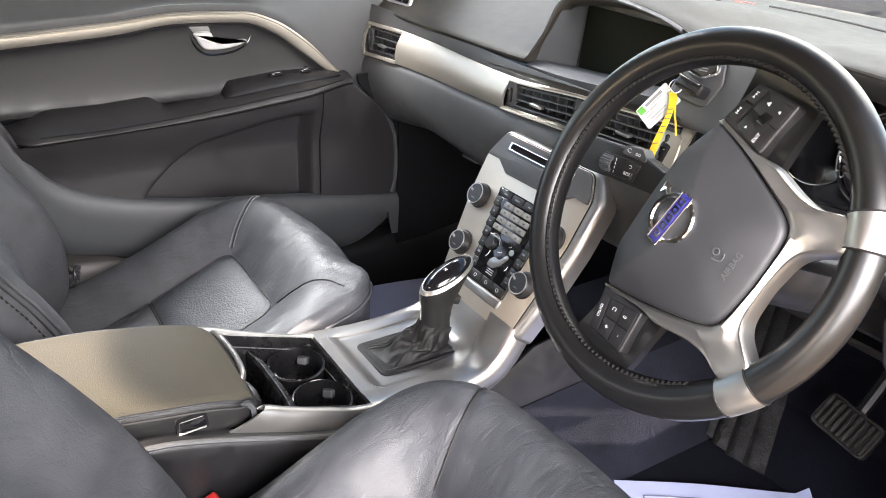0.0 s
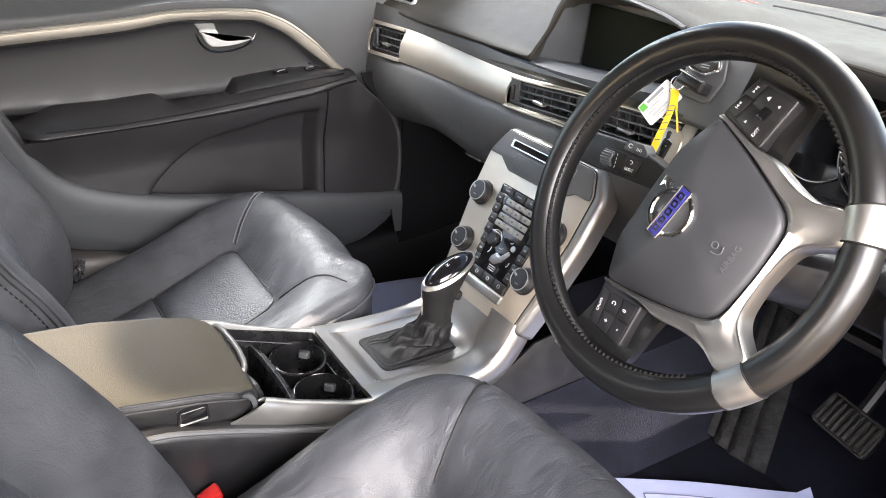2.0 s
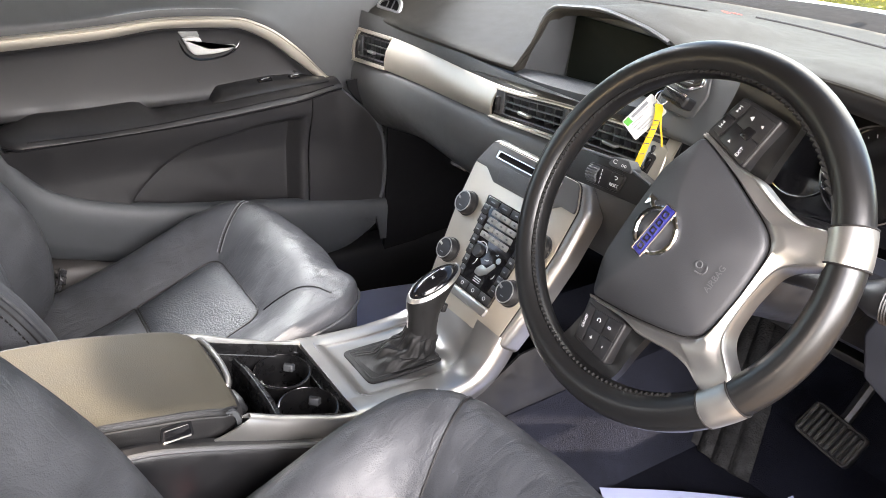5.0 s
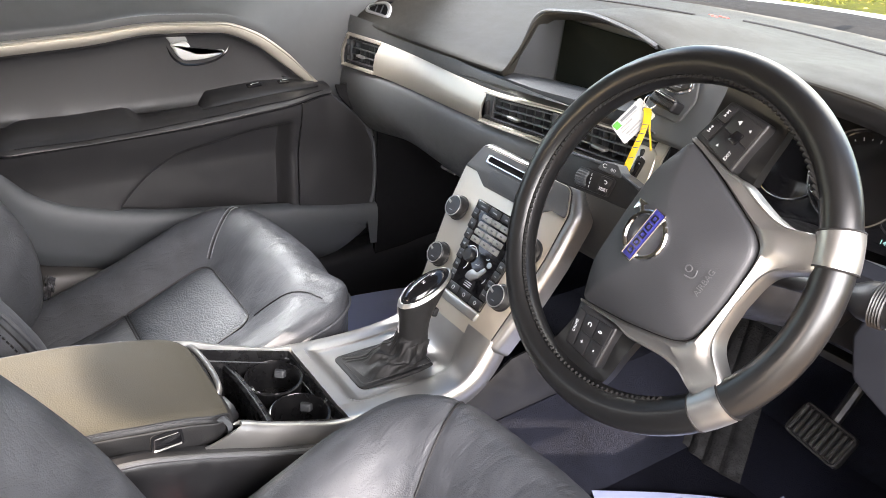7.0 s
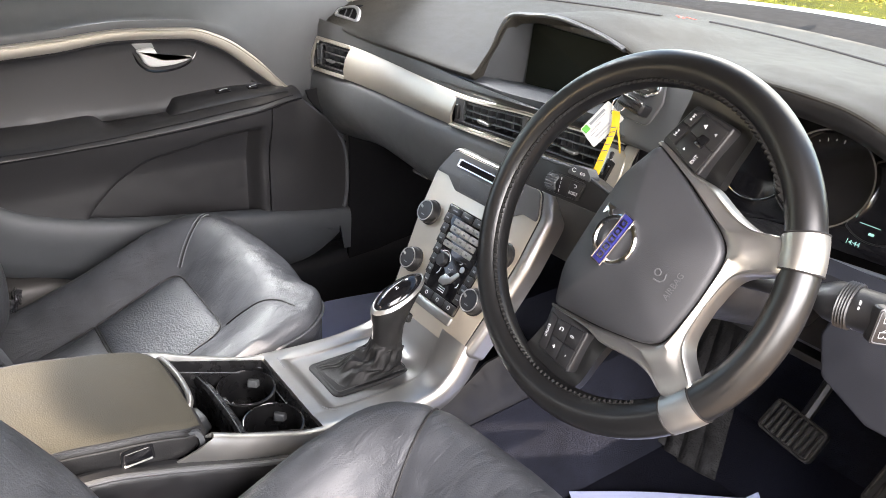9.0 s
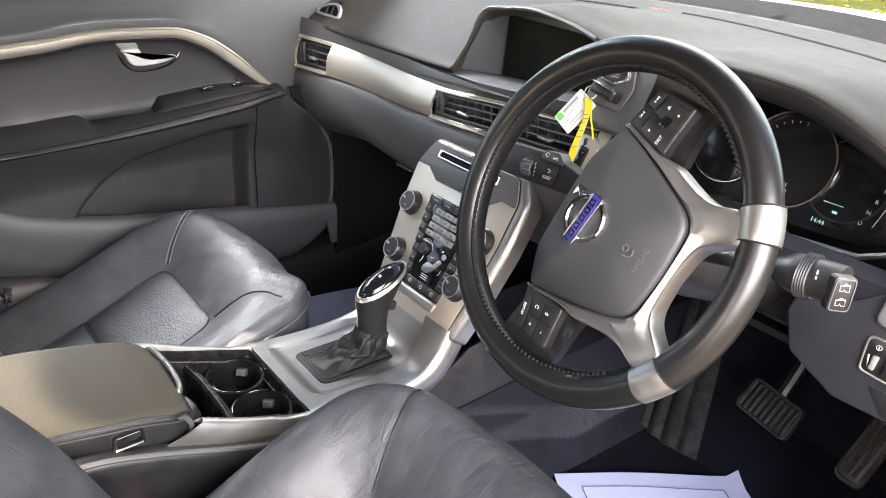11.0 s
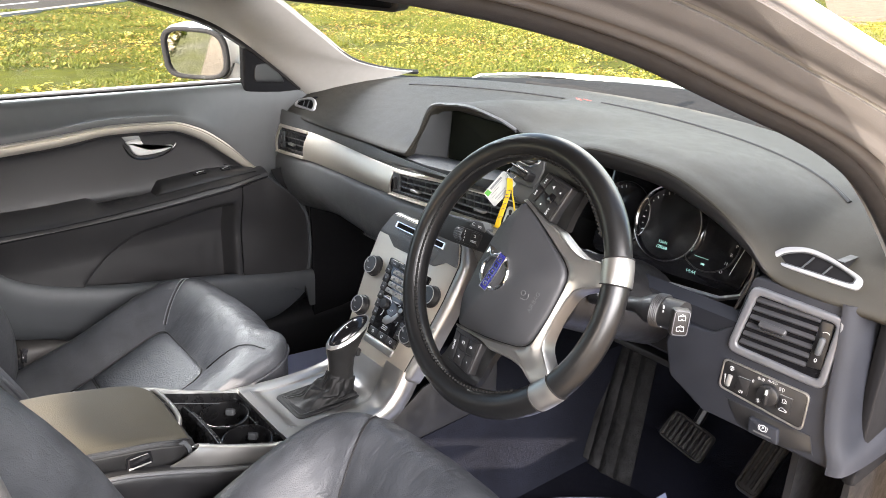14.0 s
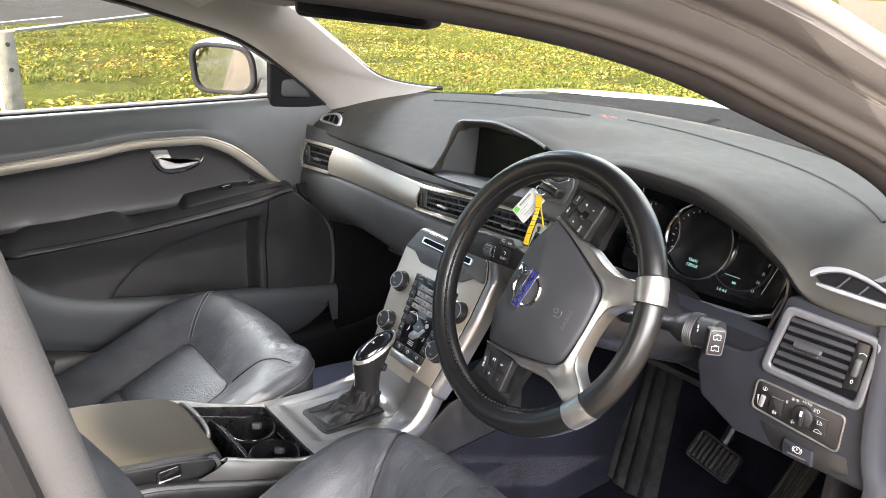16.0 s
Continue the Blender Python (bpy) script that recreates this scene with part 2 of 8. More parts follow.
SLATE = material("slate_plastic", (0.048, 0.052, 0.056), 0.5, vary=0.1, scale=40, bump=0.35, fine=1400, rvary=0.05)
GREY_SKIN = material("grey_soft_skin", (0.060, 0.0625, 0.064), 0.44, vary=0.08, scale=40, bump=0.35, fine=1400, rvary=0.05)
# the slate plastic again, darkened for the shade at the driver's end
SHADED_SKIN = material("shaded_slate_skin", (0.016, 0.0175, 0.0225), 0.55, vary=0.1, scale=40, bump=0.35, fine=1400, rvary=0.05, spec=0.22)
DOOR_DARK = material("charcoal_door_vinyl", (0.0195, 0.019, 0.020), 0.45, vary=0.12, scale=30, bump=0.3, fine=1300)
DASH_TOP = material("dashboard_soft_top", (0.029, 0.027, 0.0222), 0.64, vary=0.06, scale=40, bump=0.5, fine=1500, rvary=0.03, spec=0.3)
BLACK = material("black_plastic", (0.011, 0.011, 0.012), 0.42, vary=0.15, bump=0.25)
GLOSS = material("gloss_black", (0.006, 0.006, 0.007), 0.12, vary=0.1, bump=0.0, rvary=0.03)
RUBBER = material("rubber_seal", (0.012, 0.011, 0.011), 0.55, vary=0.2, bump=0.3, spec=0.3)
SILVER = material("brushed_silver_trim", (0.50, 0.465, 0.40), 0.44, metal=0.85, vary=0.05, scale=30, bump=0.0, rvary=0.04)
ALLOY = material("satin_alloy_paint", (0.36, 0.355, 0.342), 0.36, metal=0.9, vary=0.04, bump=0.0, rvary=0.03)
KEY = material("grey_key", (0.22, 0.22, 0.21), 0.5, metal=0.3, vary=0.08, bump=0.0)
GAITER = material("gaiter_leather", (0.007, 0.007, 0.0072), 0.5, vary=0.2, bump=0.5, fine=500, spec=0.25)
CHROME = material("chrome", (0.85, 0.86, 0.88), 0.1, metal=1.0, vary=0.02, bump=0.0, rvary=0.03)
LEATHER = material("black_leather", (0.042, 0.0445, 0.0495), 0.46, vary=0.3, scale=26, bump=0.5, fine=620, rvary=0.10, dist=0.0009, crease=0.24, spec=0.45)
LEATHER_INSERT = material("grained_leather", (0.038, 0.0415, 0.048), 0.46, vary=0.18, scale=60, bump=1.0, fine=300, rvary=0.08, dist=0.0016)
# one lid leather in two tones: dark for the shaded sides, lighter on top
LID_SHADED = material("lid_leather_shaded", (0.012, 0.0117, 0.012), 0.42, vary=0.15, scale=26, bump=0.5, fine=620, rvary=0.06, spec=0.4)
LID_LIT = material("lid_leather_lit", (0.046, 0.042, 0.032), 0.6, vary=0.15, scale=26, bump=0.6, fine=600, rvary=0.06, spec=0.15)
RIM_LEATHER = material("wheel_leather", (0.0075, 0.0075, 0.0078), 0.32, vary=0.08, bump=0.05, fine=1400, rvary=0.02)
COVER = material("airbag_skin", (0.03, 0.031, 0.034), 0.5, vary=0.08, scale=30, bump=0.3, fine=1500, rvary=0.04)
CARPET = material("grey_carpet", (0.0095, 0.0105, 0.0160), 0.95, vary=0.35, scale=60, bump=1.0, fine=700, dist=0.003, spec=0.08)
MAT = material("black_floor_mat", (0.0048, 0.0052, 0.0090), 0.9, vary=0.3, scale=80, bump=1.0, fine=800, dist=0.002, spec=0.08)
PILLAR = material("pillar_fabric_trim", (0.27, 0.255, 0.24), 0.75, vary=0.06, scale=80, bump=0.3)
PAINT = material("silver_car_paint", (0.55, 0.55, 0.56), 0.30, metal=0.85, vary=0.02, scale=4, bump=0.0, coat=0.3, rvary=0.01)
TAG = material("tag_card", (0.55, 0.56, 0.53), 0.7, vary=0.04, bump=0.05)
LIT_WHITE = material("paper", (0.78, 0.79, 0.82), 0.85, vary=0.03, bump=0.05)
PRINT = material("printed_ink", (0.10, 0.10, 0.16), 0.8, vary=0.1, bump=0.0)
WHITE = material("white_legend", (0.50, 0.51, 0.52), 0.6, vary=0.02, bump=0.0)
STITCH = material("grey_thread", (0.20, 0.21, 0.22), 0.8, vary=0.2, bump=0.2)
# warm grey for seals, and for silver flange paint that lies in shade
STRIP_AND_SHADE = material("strip_and_shaded_paint", (0.076, 0.071, 0.068), 0.5, vary=0.10, scale=30, bump=0.3, fine=700, rvary=0.05)
PADKEY = material("satin_black_key", (0.010, 0.010, 0.011), 0.38, vary=0.1, bump=0.05)
LACING = material("lacing_thread", (0.012, 0.0118, 0.0115), 0.8, vary=0.2, bump=0.2, spec=0.15)
KEYMARK = material("embossed_grey", (0.065, 0.067, 0.07), 0.5, vary=0.1, bump=0.0)
DEMIST = material("pale_satin_frame", (0.33, 0.335, 0.345), 0.4, metal=0.4, vary=0.04, bump=0.0)
VENTSLAT = material("louvre_grey", (0.030, 0.030, 0.033), 0.45, vary=0.1, bump=0.1)
MUD = material("dry_mud", (0.07, 0.055, 0.042), 0.9, vary=0.5, scale=300, bump=0.5)
STITCHED = material("dark_thread", (0.022, 0.022, 0.023), 0.7, vary=0.3, scale=400, bump=0.3)
MATT = material("matt_black_plastic", (0.008, 0.008, 0.009), 0.85, vary=0.15, bump=0.2, spec=0.08)
GLASS = glass("window_glass")

# ---- car body ----
FLOOR_Z = 0.30
body = thing("car_body", (0, 0, 0), "silver estate car shell with open driver's side doorway", "car body", kind="structure")

# the lower edge of the side window frame, by distance along the car
EDGE = curve([-0.95, -0.7, -0.5, -0.3, -0.16, 0.0, 0.131, 0.25, 0.34], [1.325, 1.33, 1.32, 1.295, 1.262, 1.194, 1.123, 1.035, 0.96])


def EX(y):
    """How far out the window frame stands, by distance along the car."""
    return 0.62 + 0.085 * smooth(-0.28, 0.22, y)


SCREEN_EDGE = curve([0.0, 0.136, 0.28, 0.41, 0.535, 0.62], [1.315, 1.254, 1.164, 1.084, 1.055, 1.045])


def LIFT(y):
    """How far the driver's doorway strips stand above the window edge line."""
    return 0.010 + 0.018 * smooth(-0.12, 0.15, y)


def pillar_trim(side):
    """The inner trim of a front pillar, between the door glass and the windscreen."""
    rows = []
    for i in range(37):
        t = i / 36
        ya = -0.3 + 0.62 * t
        a = Vector((side * (EX(ya) + 0.005), ya, EDGE(ya) + (0.028 * smooth(-0.15, 0.10, ya) if side < 0 else LIFT(ya) + 0.004)))
        yb = -0.08 + 0.66 * t
        b = Vector((side * ((0.53 if side < 0 else 0.565) + 0.10 * smooth(-0.1, 0.45, yb)), yb, SCREEN_EDGE(yb) if yb > 0 else SCREEN_EDGE(0) + 0.01 * (-yb / 0.08)))
        c = (a + b) / 2 + Vector((-side * 0.016, -0.012, 0.004))
        rows.append(spline([a + Vector((side * 0.018, 0.012, -0.002)), a, c, b, b + Vector((side * 0.02, 0.014, 0.0))], 13))
    return sheet(rows, 0.004)


part("pillar_trim", pillar_trim(-1), PILLAR, body, "pale grey front pillar lining")
part("screen_edge", tube([(-(0.53 + 0.10 * smooth(-0.1, 0.45, y)) - 0.004, y + 0.006, (SCREEN_EDGE(y) if y > 0 else SCREEN_EDGE(0) + 0.01 * (-y / 0.08)) + 0.001) for y in np.linspace(-0.08, 0.60, 40)], 0.006, 8), RUBBER, body, "black edge of the windscreen")
part("pillar_seal", tube([(-EX(y) - 0.022, y, EDGE(y) - 0.004 + 0.028 * smooth(-0.15, 0.10, y)) for y in np.linspace(-0.9, 0.30, 50)], 0.013, 8), RUBBER, body, "black door frame seal")
part("pillar_trim", pillar_trim(1), PILLAR, body, "pale grey front pillar lining")


# the stretch behind -1.0 is unseen, added so the rail blocks low sun
YS = [-2.3 + 1.3 * i / 12 for i in range(12)] + [-1.0 + 1.42 * i / 70 for i in range(71)]


def rail(pts, n):
    p = spline([(a, b, 0) for a, b in pts], n)
    return [(q.x, q.y) for q in p]


part("door_seal", sheet([[Vector((x + EX(y) - 0.62, y, EDGE(y) + LIFT(y) + dz)) for x, dz in rail([(0.626, 0.008), (0.631, -0.006), (0.640, -0.009), (0.649, -0.003), (0.652, 0.004), (0.658, 0.004), (0.660, 0.016)], 18)] for y in YS], 0.003), RUBBER, body, "black rubber door seal")
def along(pts, n):
    return [[Vector((x + EX(y) - 0.62, y, EDGE(y) + LIFT(y) + dz)) for x, dz in rail(pts, n)] for y in YS]


part("weatherstrip", sheet(along([(0.650, 0.006), (0.660, 0.006), (0.668, 0.013), (0.675, 0.011), (0.684, 0.019), (0.694, 0.024), (0.703, 0.031)], 22), 0.003), STRIP_AND_SHADE, body, "ribbed weatherstrip and silver flange paint, brown-grey for the shade")
part("strip_bead", sheet(along([(0.700, 0.031), (0.704, 0.031), (0.708, 0.034), (0.708, 0.038)], 8), 0.002), KEY, body)
# the flange is silver paint; the brown-grey tone paints its shade
part("door_flange", sheet(along([(0.707, 0.034), (0.712, 0.037), (0.722, 0.039), (0.735, 0.046)], 14), 0.003), STRIP_AND_SHADE, body, "silver door flange toned brown-grey for shade")
part("roof_rail", sheet(along([(0.734, 0.045), (0.742, 0.048), (0.746, 0.054), (0.743, 0.060), (0.73, 0.065), (0.70, 0.069), (0.60, 0.075)], 30), 0.004), PAINT, body, "silver painted roof rail")
part("roof_rail", sheet([[Vector((-x - EX(y) + 0.62, y, EDGE(y) + 0.028 * smooth(-0.15, 0.10, y) + dz)) for x, dz in rail([(0.63, -0.004), (0.66, -0.002), (0.70, 0.030), (0.735, 0.046), (0.742, 0.058), (0.70, 0.076), (0.60, 0.085)], 24)] for y in YS], 0.004), PAINT, body)

# roof and headlining
roof_rows = [[Vector((x, y, EDGE(y) + 0.084 + 0.02 * (1 - (x / 0.62) ** 2))) for x in np.linspace(-0.62, 0.62, 13)] for y in np.linspace(-2.3, -0.05, 16)]
part("roof", sheet(roof_rows, 0.004), PAINT, body, "silver roof panel")
# out of view; added to stop low sun reaching the dashboard top
part("header_sun_block", sheet([[Vector((x, y, 1.318 - 0.13 * (y + 0.06) - 0.02 * (x / 0.5) ** 2)) for x in np.linspace(-0.54, 0.54, 13)] for y in np.linspace(-0.06, 0.105, 8)], 0.012), PILLAR, body, "unseen front edge of the roof, added to keep sun off the dashboard")
head_rows = [[Vector((x, y, EDGE(y) + 0.03 + 0.045 * (1 - (x / 0.64) ** 4))) for x in np.linspace(-0.64, 0.64, 17)] for y in np.linspace(-2.3, -0.06, 16)]
part("headlining", sheet(head_rows, 0.006), PILLAR, body, "pale grey fabric headlining")

# windscreen
ws = []
for i in range(15):
    t = i / 14
    ws.append([Vector((x * (0.66 - 0.10 * t), 0.93 - 0.30 * (x * x) - t * (0.93 - 0.30 * x * x + 0.02), 1.0 + t * (0.385 - 0.05 * x * x))) for x in np.linspace(-1, 1, 17)])
windscreen = part("windscreen", grid(ws), GLASS, body, "curved laminated windscreen")
windscreen.visible_shadow = False

# floor, tunnel, firewall and sills
part("floor_pan", sheet([[Vector((x, y, FLOOR_Z - 0.012 + (0.0 if y < 0.5 else (y - 0.5) * 1.1))) for x in np.linspace(-0.74, 0.74, 9)] for y in list(np.linspace(-1.9, 0.5, 9)) + [0.6, 0.75, 0.95]], 0.02), CARPET, body, "grey carpeted floor pan")
part("tunnel", sheet([[Vector((x, y, z + 0.02 * smooth(0.0, 0.5, y))) for x, z in ((-0.17, 0.285), (-0.14, 0.36), (-0.115, 0.52), (0.115, 0.52), (0.14, 0.36), (0.17, 0.285))] for y in np.linspace(-1.2, 0.8, 9)], 0.01), CARPET, body, "grey carpeted centre tunnel")
part("firewall", box((1.5, 0.03, 0.75), pose(0, 0.88, 0.62), 0.005), BLACK, body)
part("sill", box((0.16, 1.5, 0.12), pose(0.76, -0.2, 0.33), 0.03, 4), BLACK, body, "black sill cover of the open doorway")
part("sill_trim", sheet([spline([(-0.705, y, 0.520 - 0.1 * (y + 0.42)), (-0.668, y, 0.516 - 0.1 * (y + 0.42)), (-0.656, y, 0.506 - 0.1 * (y + 0.42)), (-0.650, y, 0.47), (-0.648, y, 0.38)], 12) for y in np.linspace(-0.75, -0.30, 12)], 0.003), STRIP_AND_SHADE, body, "pale grey sill trim under the passenger door")
part("sill", box((0.12, 2.0, 0.20), pose(-0.72, -0.1, 0.32), 0.03, 4), BLACK, body)

for s in (-1, 1):
    part("footwell_side", sheet([[Vector((s * (0.672 + 0.02 * smooth(0.3, 0.6, y)), y, z)) for z in np.linspace(0.28, 1.0, 6)] for y in np.linspace(0.285, 0.92, 8)], 0.01), BLACK if s > 0 else MATT, body, "dark footwell side lining")
part("hinge_pillar_trim", sheet([[Vector((0.742 - 0.03 * smooth(0.34, 0.50, y), y, z)) for z in np.linspace(0.30, 0.84, 8)] for y in np.linspace(0.285, 0.60, 12)], 0.008), BLACK, body, "black lining of the hinge pillar")
# centre post of the open doorway
post_rows, seal_rows, trim_rows = [], [], []
for i in range(25):
    z = 0.30 + 1.04 * i / 24
    px, py = 0.845, -0.6055 - 0.20 * (z - 1)
    seal_rows.append([Vector((px + 0.012 * math.cos(a), py + 0.011 * math.sin(a), z)) for a in np.linspace(0, 2 * math.pi, 13)[:-1]])
    post_rows.append(spline([(px + x, py + y, z) for x, y in ((-0.02, -0.03), (0.002, -0.020), (0.012, -0.019), (0.022, -0.024), (0.030, -0.034), (0.034, -0.07), (0.034, -0.20))], 24))
    trim_rows.append(spline([(px + x, py + y, z) for x, y in ((-0.004, -0.006), (-0.010, -0.03), (-0.03, -0.08), (-0.05, -0.16), (-0.05, -0.25))], 16))
part("centre_post", sheet(post_rows, 0.004), PAINT, body, "silver painted centre post")
part("post_seal", grid(seal_rows, True, True), STRIP_AND_SHADE, body, "brown-grey flocked door seal")
part("post_groove", tube([((a[0] + a[2]) / 2 + Vector((0.008, -0.010, 0))) for a in seal_rows], 0.0042, 8), RUBBER, body, "black groove beside the seal")
part("post_trim", sheet(trim_rows, 0.004), DOOR_DARK, body, "grey post lining")
# body sides behind the front seats close the cabin
for s in (-1, 1):
    part("side_panel", box((0.05, 1.6, 0.75), pose(s * 0.74, -1.62, 0.66), 0.02), DOOR_DARK, body)
# unseen blocks, added to narrow the low sun that enters from behind
for s in (-1, 1):
    part("sun_block_pillar", box((0.34, 0.10, 0.55), pose(s * 0.61, -2.32, 1.16), 0.03), PILLAR, body)
part("rear_panel", box((1.4, 0.05, 0.8), pose(0, -2.35, 0.7), 0.02), DOOR_DARK, body)
part("rear_bench", box((1.3, 0.25, 0.75), pose(0, -1.75, 0.75, 15), 0.06, 4), LEATHER, body, "black leather rear bench")

# bonnet
bn = []
for i in range(14):
    t = i / 13
    row = []
    for x in np.linspace(-1, 1, 17):
        row.append(Vector((x * (0.80 - 0.08 * t), 1.062 - 0.22 * x * x + t * (0.92 + 0.1 * (1 - x * x)), 1.024 + 0.016 * (1 - x * x) - 0.14 * t * t - 0.03 * t - 0.06 * max(abs(x) - 0.85, 0) / 0.15)))
    bn.append(row)
part("bonnet", sheet(bn, 0.004), PAINT, body, "silver bonnet seen through the windscreen")
for s in (-1, 1):
    part("wing", sheet([[Vector((s * (0.80 + dx), y, 0.935 - 0.1 * smooth(0.8, 2.0, y) + dz)) for dx, dz in ((-0.02, 0.0), (0.03, -0.015), (0.07, -0.08), (0.09, -0.25), (0.09, -0.5))] for y in np.linspace(0.36, 2.0, 12)], 0.004), PAINT, body)
part("cowl", sheet([[Vector((x * 0.68, 0.80 - 0.24 * x * x + d, z)) for d, z in ((-0.03, 1.030), (0.02, 1.036), (0.05, 1.028), (0.12, 1.026 + 0.010 * (1 - x * x)), (0.19, 1.020 + 0.026 * (1 - x * x)), (0.262, 1.012 + 0.034 * (1 - x * x)))] for x in np.linspace(-1, 1, 21)], 0.004), MATT, body, "black plastic scuttle below the windscreen")

# ---- passenger door ----
door = thing("passenger_door", (-0.70, -0.3, 0.40), "closed dark grey passenger door with silver trim strip", "car door")
ZT = curve([-0.95, -0.4, -0.29, -0.175, -0.05, 0.014, 0.08, 0.15], [0.92, 0.954, 0.962, 0.972, 0.968, 0.948, 0.904, 0.834])
ZL = curve([-0.95, -0.4, -0.294, -0.178, -0.053, 0.005, 0.078, 0.134, 0.15], [0.894, 0.928, 0.936, 0.950, 0.946, 0.925, 0.872, 0.829, 0.82])
ZA = curve([-0.95, -0.43, -0.32, -0.146, 0.056, 0.19], [0.795, 0.80, 0.80, 0.803, 0.82, 0.832])
ZP = curve([-0.60, -0.507, -0.475, -0.438, -0.365, -0.209, -0.004, 0.30], [0.96, 0.803, 0.731, 0.681, 0.643, 0.604, 0.576, 0.532])


def low(y):
    return ZT(y) if y < 0.15 else 0.834 - (y - 0.15) * 0.95


DY = [-0.95 + 1.30 * i / 90 for i in range(91)]
part("upper_panel", sheet([spline([(-0.752, y, 1.030), (-0.742, y, 1.036), (-0.730, y, 1.030), (-0.718, y, 1.0), (-0.707, y, 0.5 * (1.0 + low(y))), (-0.701, y, low(y) + 0.012), (-0.702, y, low(y) - 0.004)], 16) for y in DY], 0.005), GREY_SKIN, door, "slate grey soft upper door panel")
SY = [y for y in DY if y < 0.15] + [0.152]
STEP = [(-0.6985, 0.02), (-0.6955, 0.07), (-0.6945, 0.14), (-0.6950, 0.20), (-0.6962, 0.23), (-0.6962, 0.26), (-0.6946, 0.30), (-0.6945, 0.36), (-0.6952, 0.6), (-0.6968, 0.85), (-0.6985, 0.94), (-0.7030, 0.99)]
part("trim_strip", sheet([[Vector((-0.704, y, ZT(y)))] + [Vector((x, y, ZT(y) + (ZL(y) - ZT(y)) * k)) for x, k in STEP] + [Vector((-0.708, y, ZL(y)))] for y in SY], 0.004), SILVER, door, "champagne silver trim strip")
part("insert_panel", sheet([spline([(-0.704, y, ZL(y) + 0.002), (-0.713, y, ZL(y) - 0.012), (-0.715, y, 0.5 * (ZL(y) + ZA(y))), (-0.712, y, min(ZA(y) + 0.015, ZL(y))), (-0.702, y, min(ZA(y), ZL(y)))], 14) for y in SY], 0.005), DOOR_DARK, door, "charcoal insert panel")


ZS = curve([-0.515, -0.412, -0.352, -0.288, -0.222, -0.151, -0.077, 0.001, 0.083, 0.148, 0.21], [0.786, 0.789, 0.789, 0.792, 0.796, 0.803, 0.810, 0.819, 0.826, 0.831, 0.834])
ZG = curve([-0.515, -0.413, -0.289, -0.152, 0.0, 0.083, 0.148, 0.21], [0.776, 0.781, 0.786, 0.793, 0.807, 0.817, 0.825, 0.829])


def grip(y):
    return smooth(-0.505, -0.42, y) * (1 - smooth(-0.252, -0.215, y))


def arm(y):
    a, g, k = ZS(y), ZG(y), grip(y)
    e = 0.06 * (1 - smooth(-0.515, -0.46, y)) + 0.025 * smooth(0.05, 0.16, y)
    return spline([(-0.718, y, a + 0.000 + 0.020 * k), (-0.708, y, a + 0.002 + 0.021 * k), (-0.690, y, a + 0.002 + 0.017 * k), (-0.668 - 0.5 * e, y, a + 0.001 + 0.009 * k), (-0.648 - 0.8 * e, y, a - 0.003 + 0.002 * k), (-0.636 - e, y, a - 0.0065), (-0.6295 - e, y, 0.5 * (a + g) - 0.0095), (-0.631 - e, y, g - 0.008), (-0.640 - e, y, g - 0.0105), (-0.665 - 0.5 * e, y, g - 0.011)], 36)


AY = [-0.515 + 0.680 * i / 60 for i in range(61)]
armrest = part("armrest", sheet([arm(y) for y in AY], 0.003), DOOR_DARK, door, "charcoal padded armrest with stitched edge")
part("armrest_seam", tube([(-0.6335 - 0.06 * (1 - smooth(-0.515, -0.46, y)) - 0.025 * smooth(0.05, 0.16, y), y, ZG(y) - 0.0105) for y in AY], 0.0017, 6), MATT, armrest, "dark seam below the armrest")
sbm = bmesh.new()
for k in range(122):
    y = -0.45 + 0.0049 * k
    p0, p1 = [Vector((-0.6345 - 0.025 * smooth(0.05, 0.16, v), v, ZS(v) - 0.0062)) for v in (y, y + 0.0030)]
    bmesh.ops.create_cube(sbm, size=1, matrix=Matrix.Translation((p0 + p1) / 2) @ (p1 - p0).to_track_quat("X", "Z").to_matrix().to_4x4() @ Matrix.Diagonal(((p1 - p0).length, 0.0015, 0.0015, 1)))
tagged(part("stitching", sbm, MATT, armrest, "dark thread stitches"), kind="stuff")


# lower panel with the hollow of the map pocket


ARCH = curve([-0.33, -0.279, -0.255, -0.208, -0.162, -0.093, -0.013, 0.078], [0.56, 0.642, 0.669, 0.708, 0.735, 0.750, 0.768, 0.776])


def lower(y, z):
    inside = 1 - smooth(0.052, 0.078, y)
    hollow = inside * (1 - smooth(ARCH(y) - 0.022, ARCH(y) + 0.002, z))
    return -0.668 + 0.030 * smooth(0.68, 0.80, z) * (1 - 0.8 * smooth(0.05, 0.16, y)) - 0.040 * hollow


part("lower_panel", sheet([[Vector((lower(y, z), y, z)) for z in np.linspace(max(ZP(y) - 0.006, 0.5), max(ZG(y) - 0.0115, ZP(y) + 0.008), 60)] for y in np.linspace(-0.515, 0.0865, 150)], 0.004), DOOR_DARK, door, "charcoal lower panel with hollow map pocket")
FRONT = curve([0.088, 0.148, 0.181, 0.236, 0.262, 0.272, 0.277], [0.817, 0.822, 0.797, 0.747, 0.712, 0.690, 0.650])
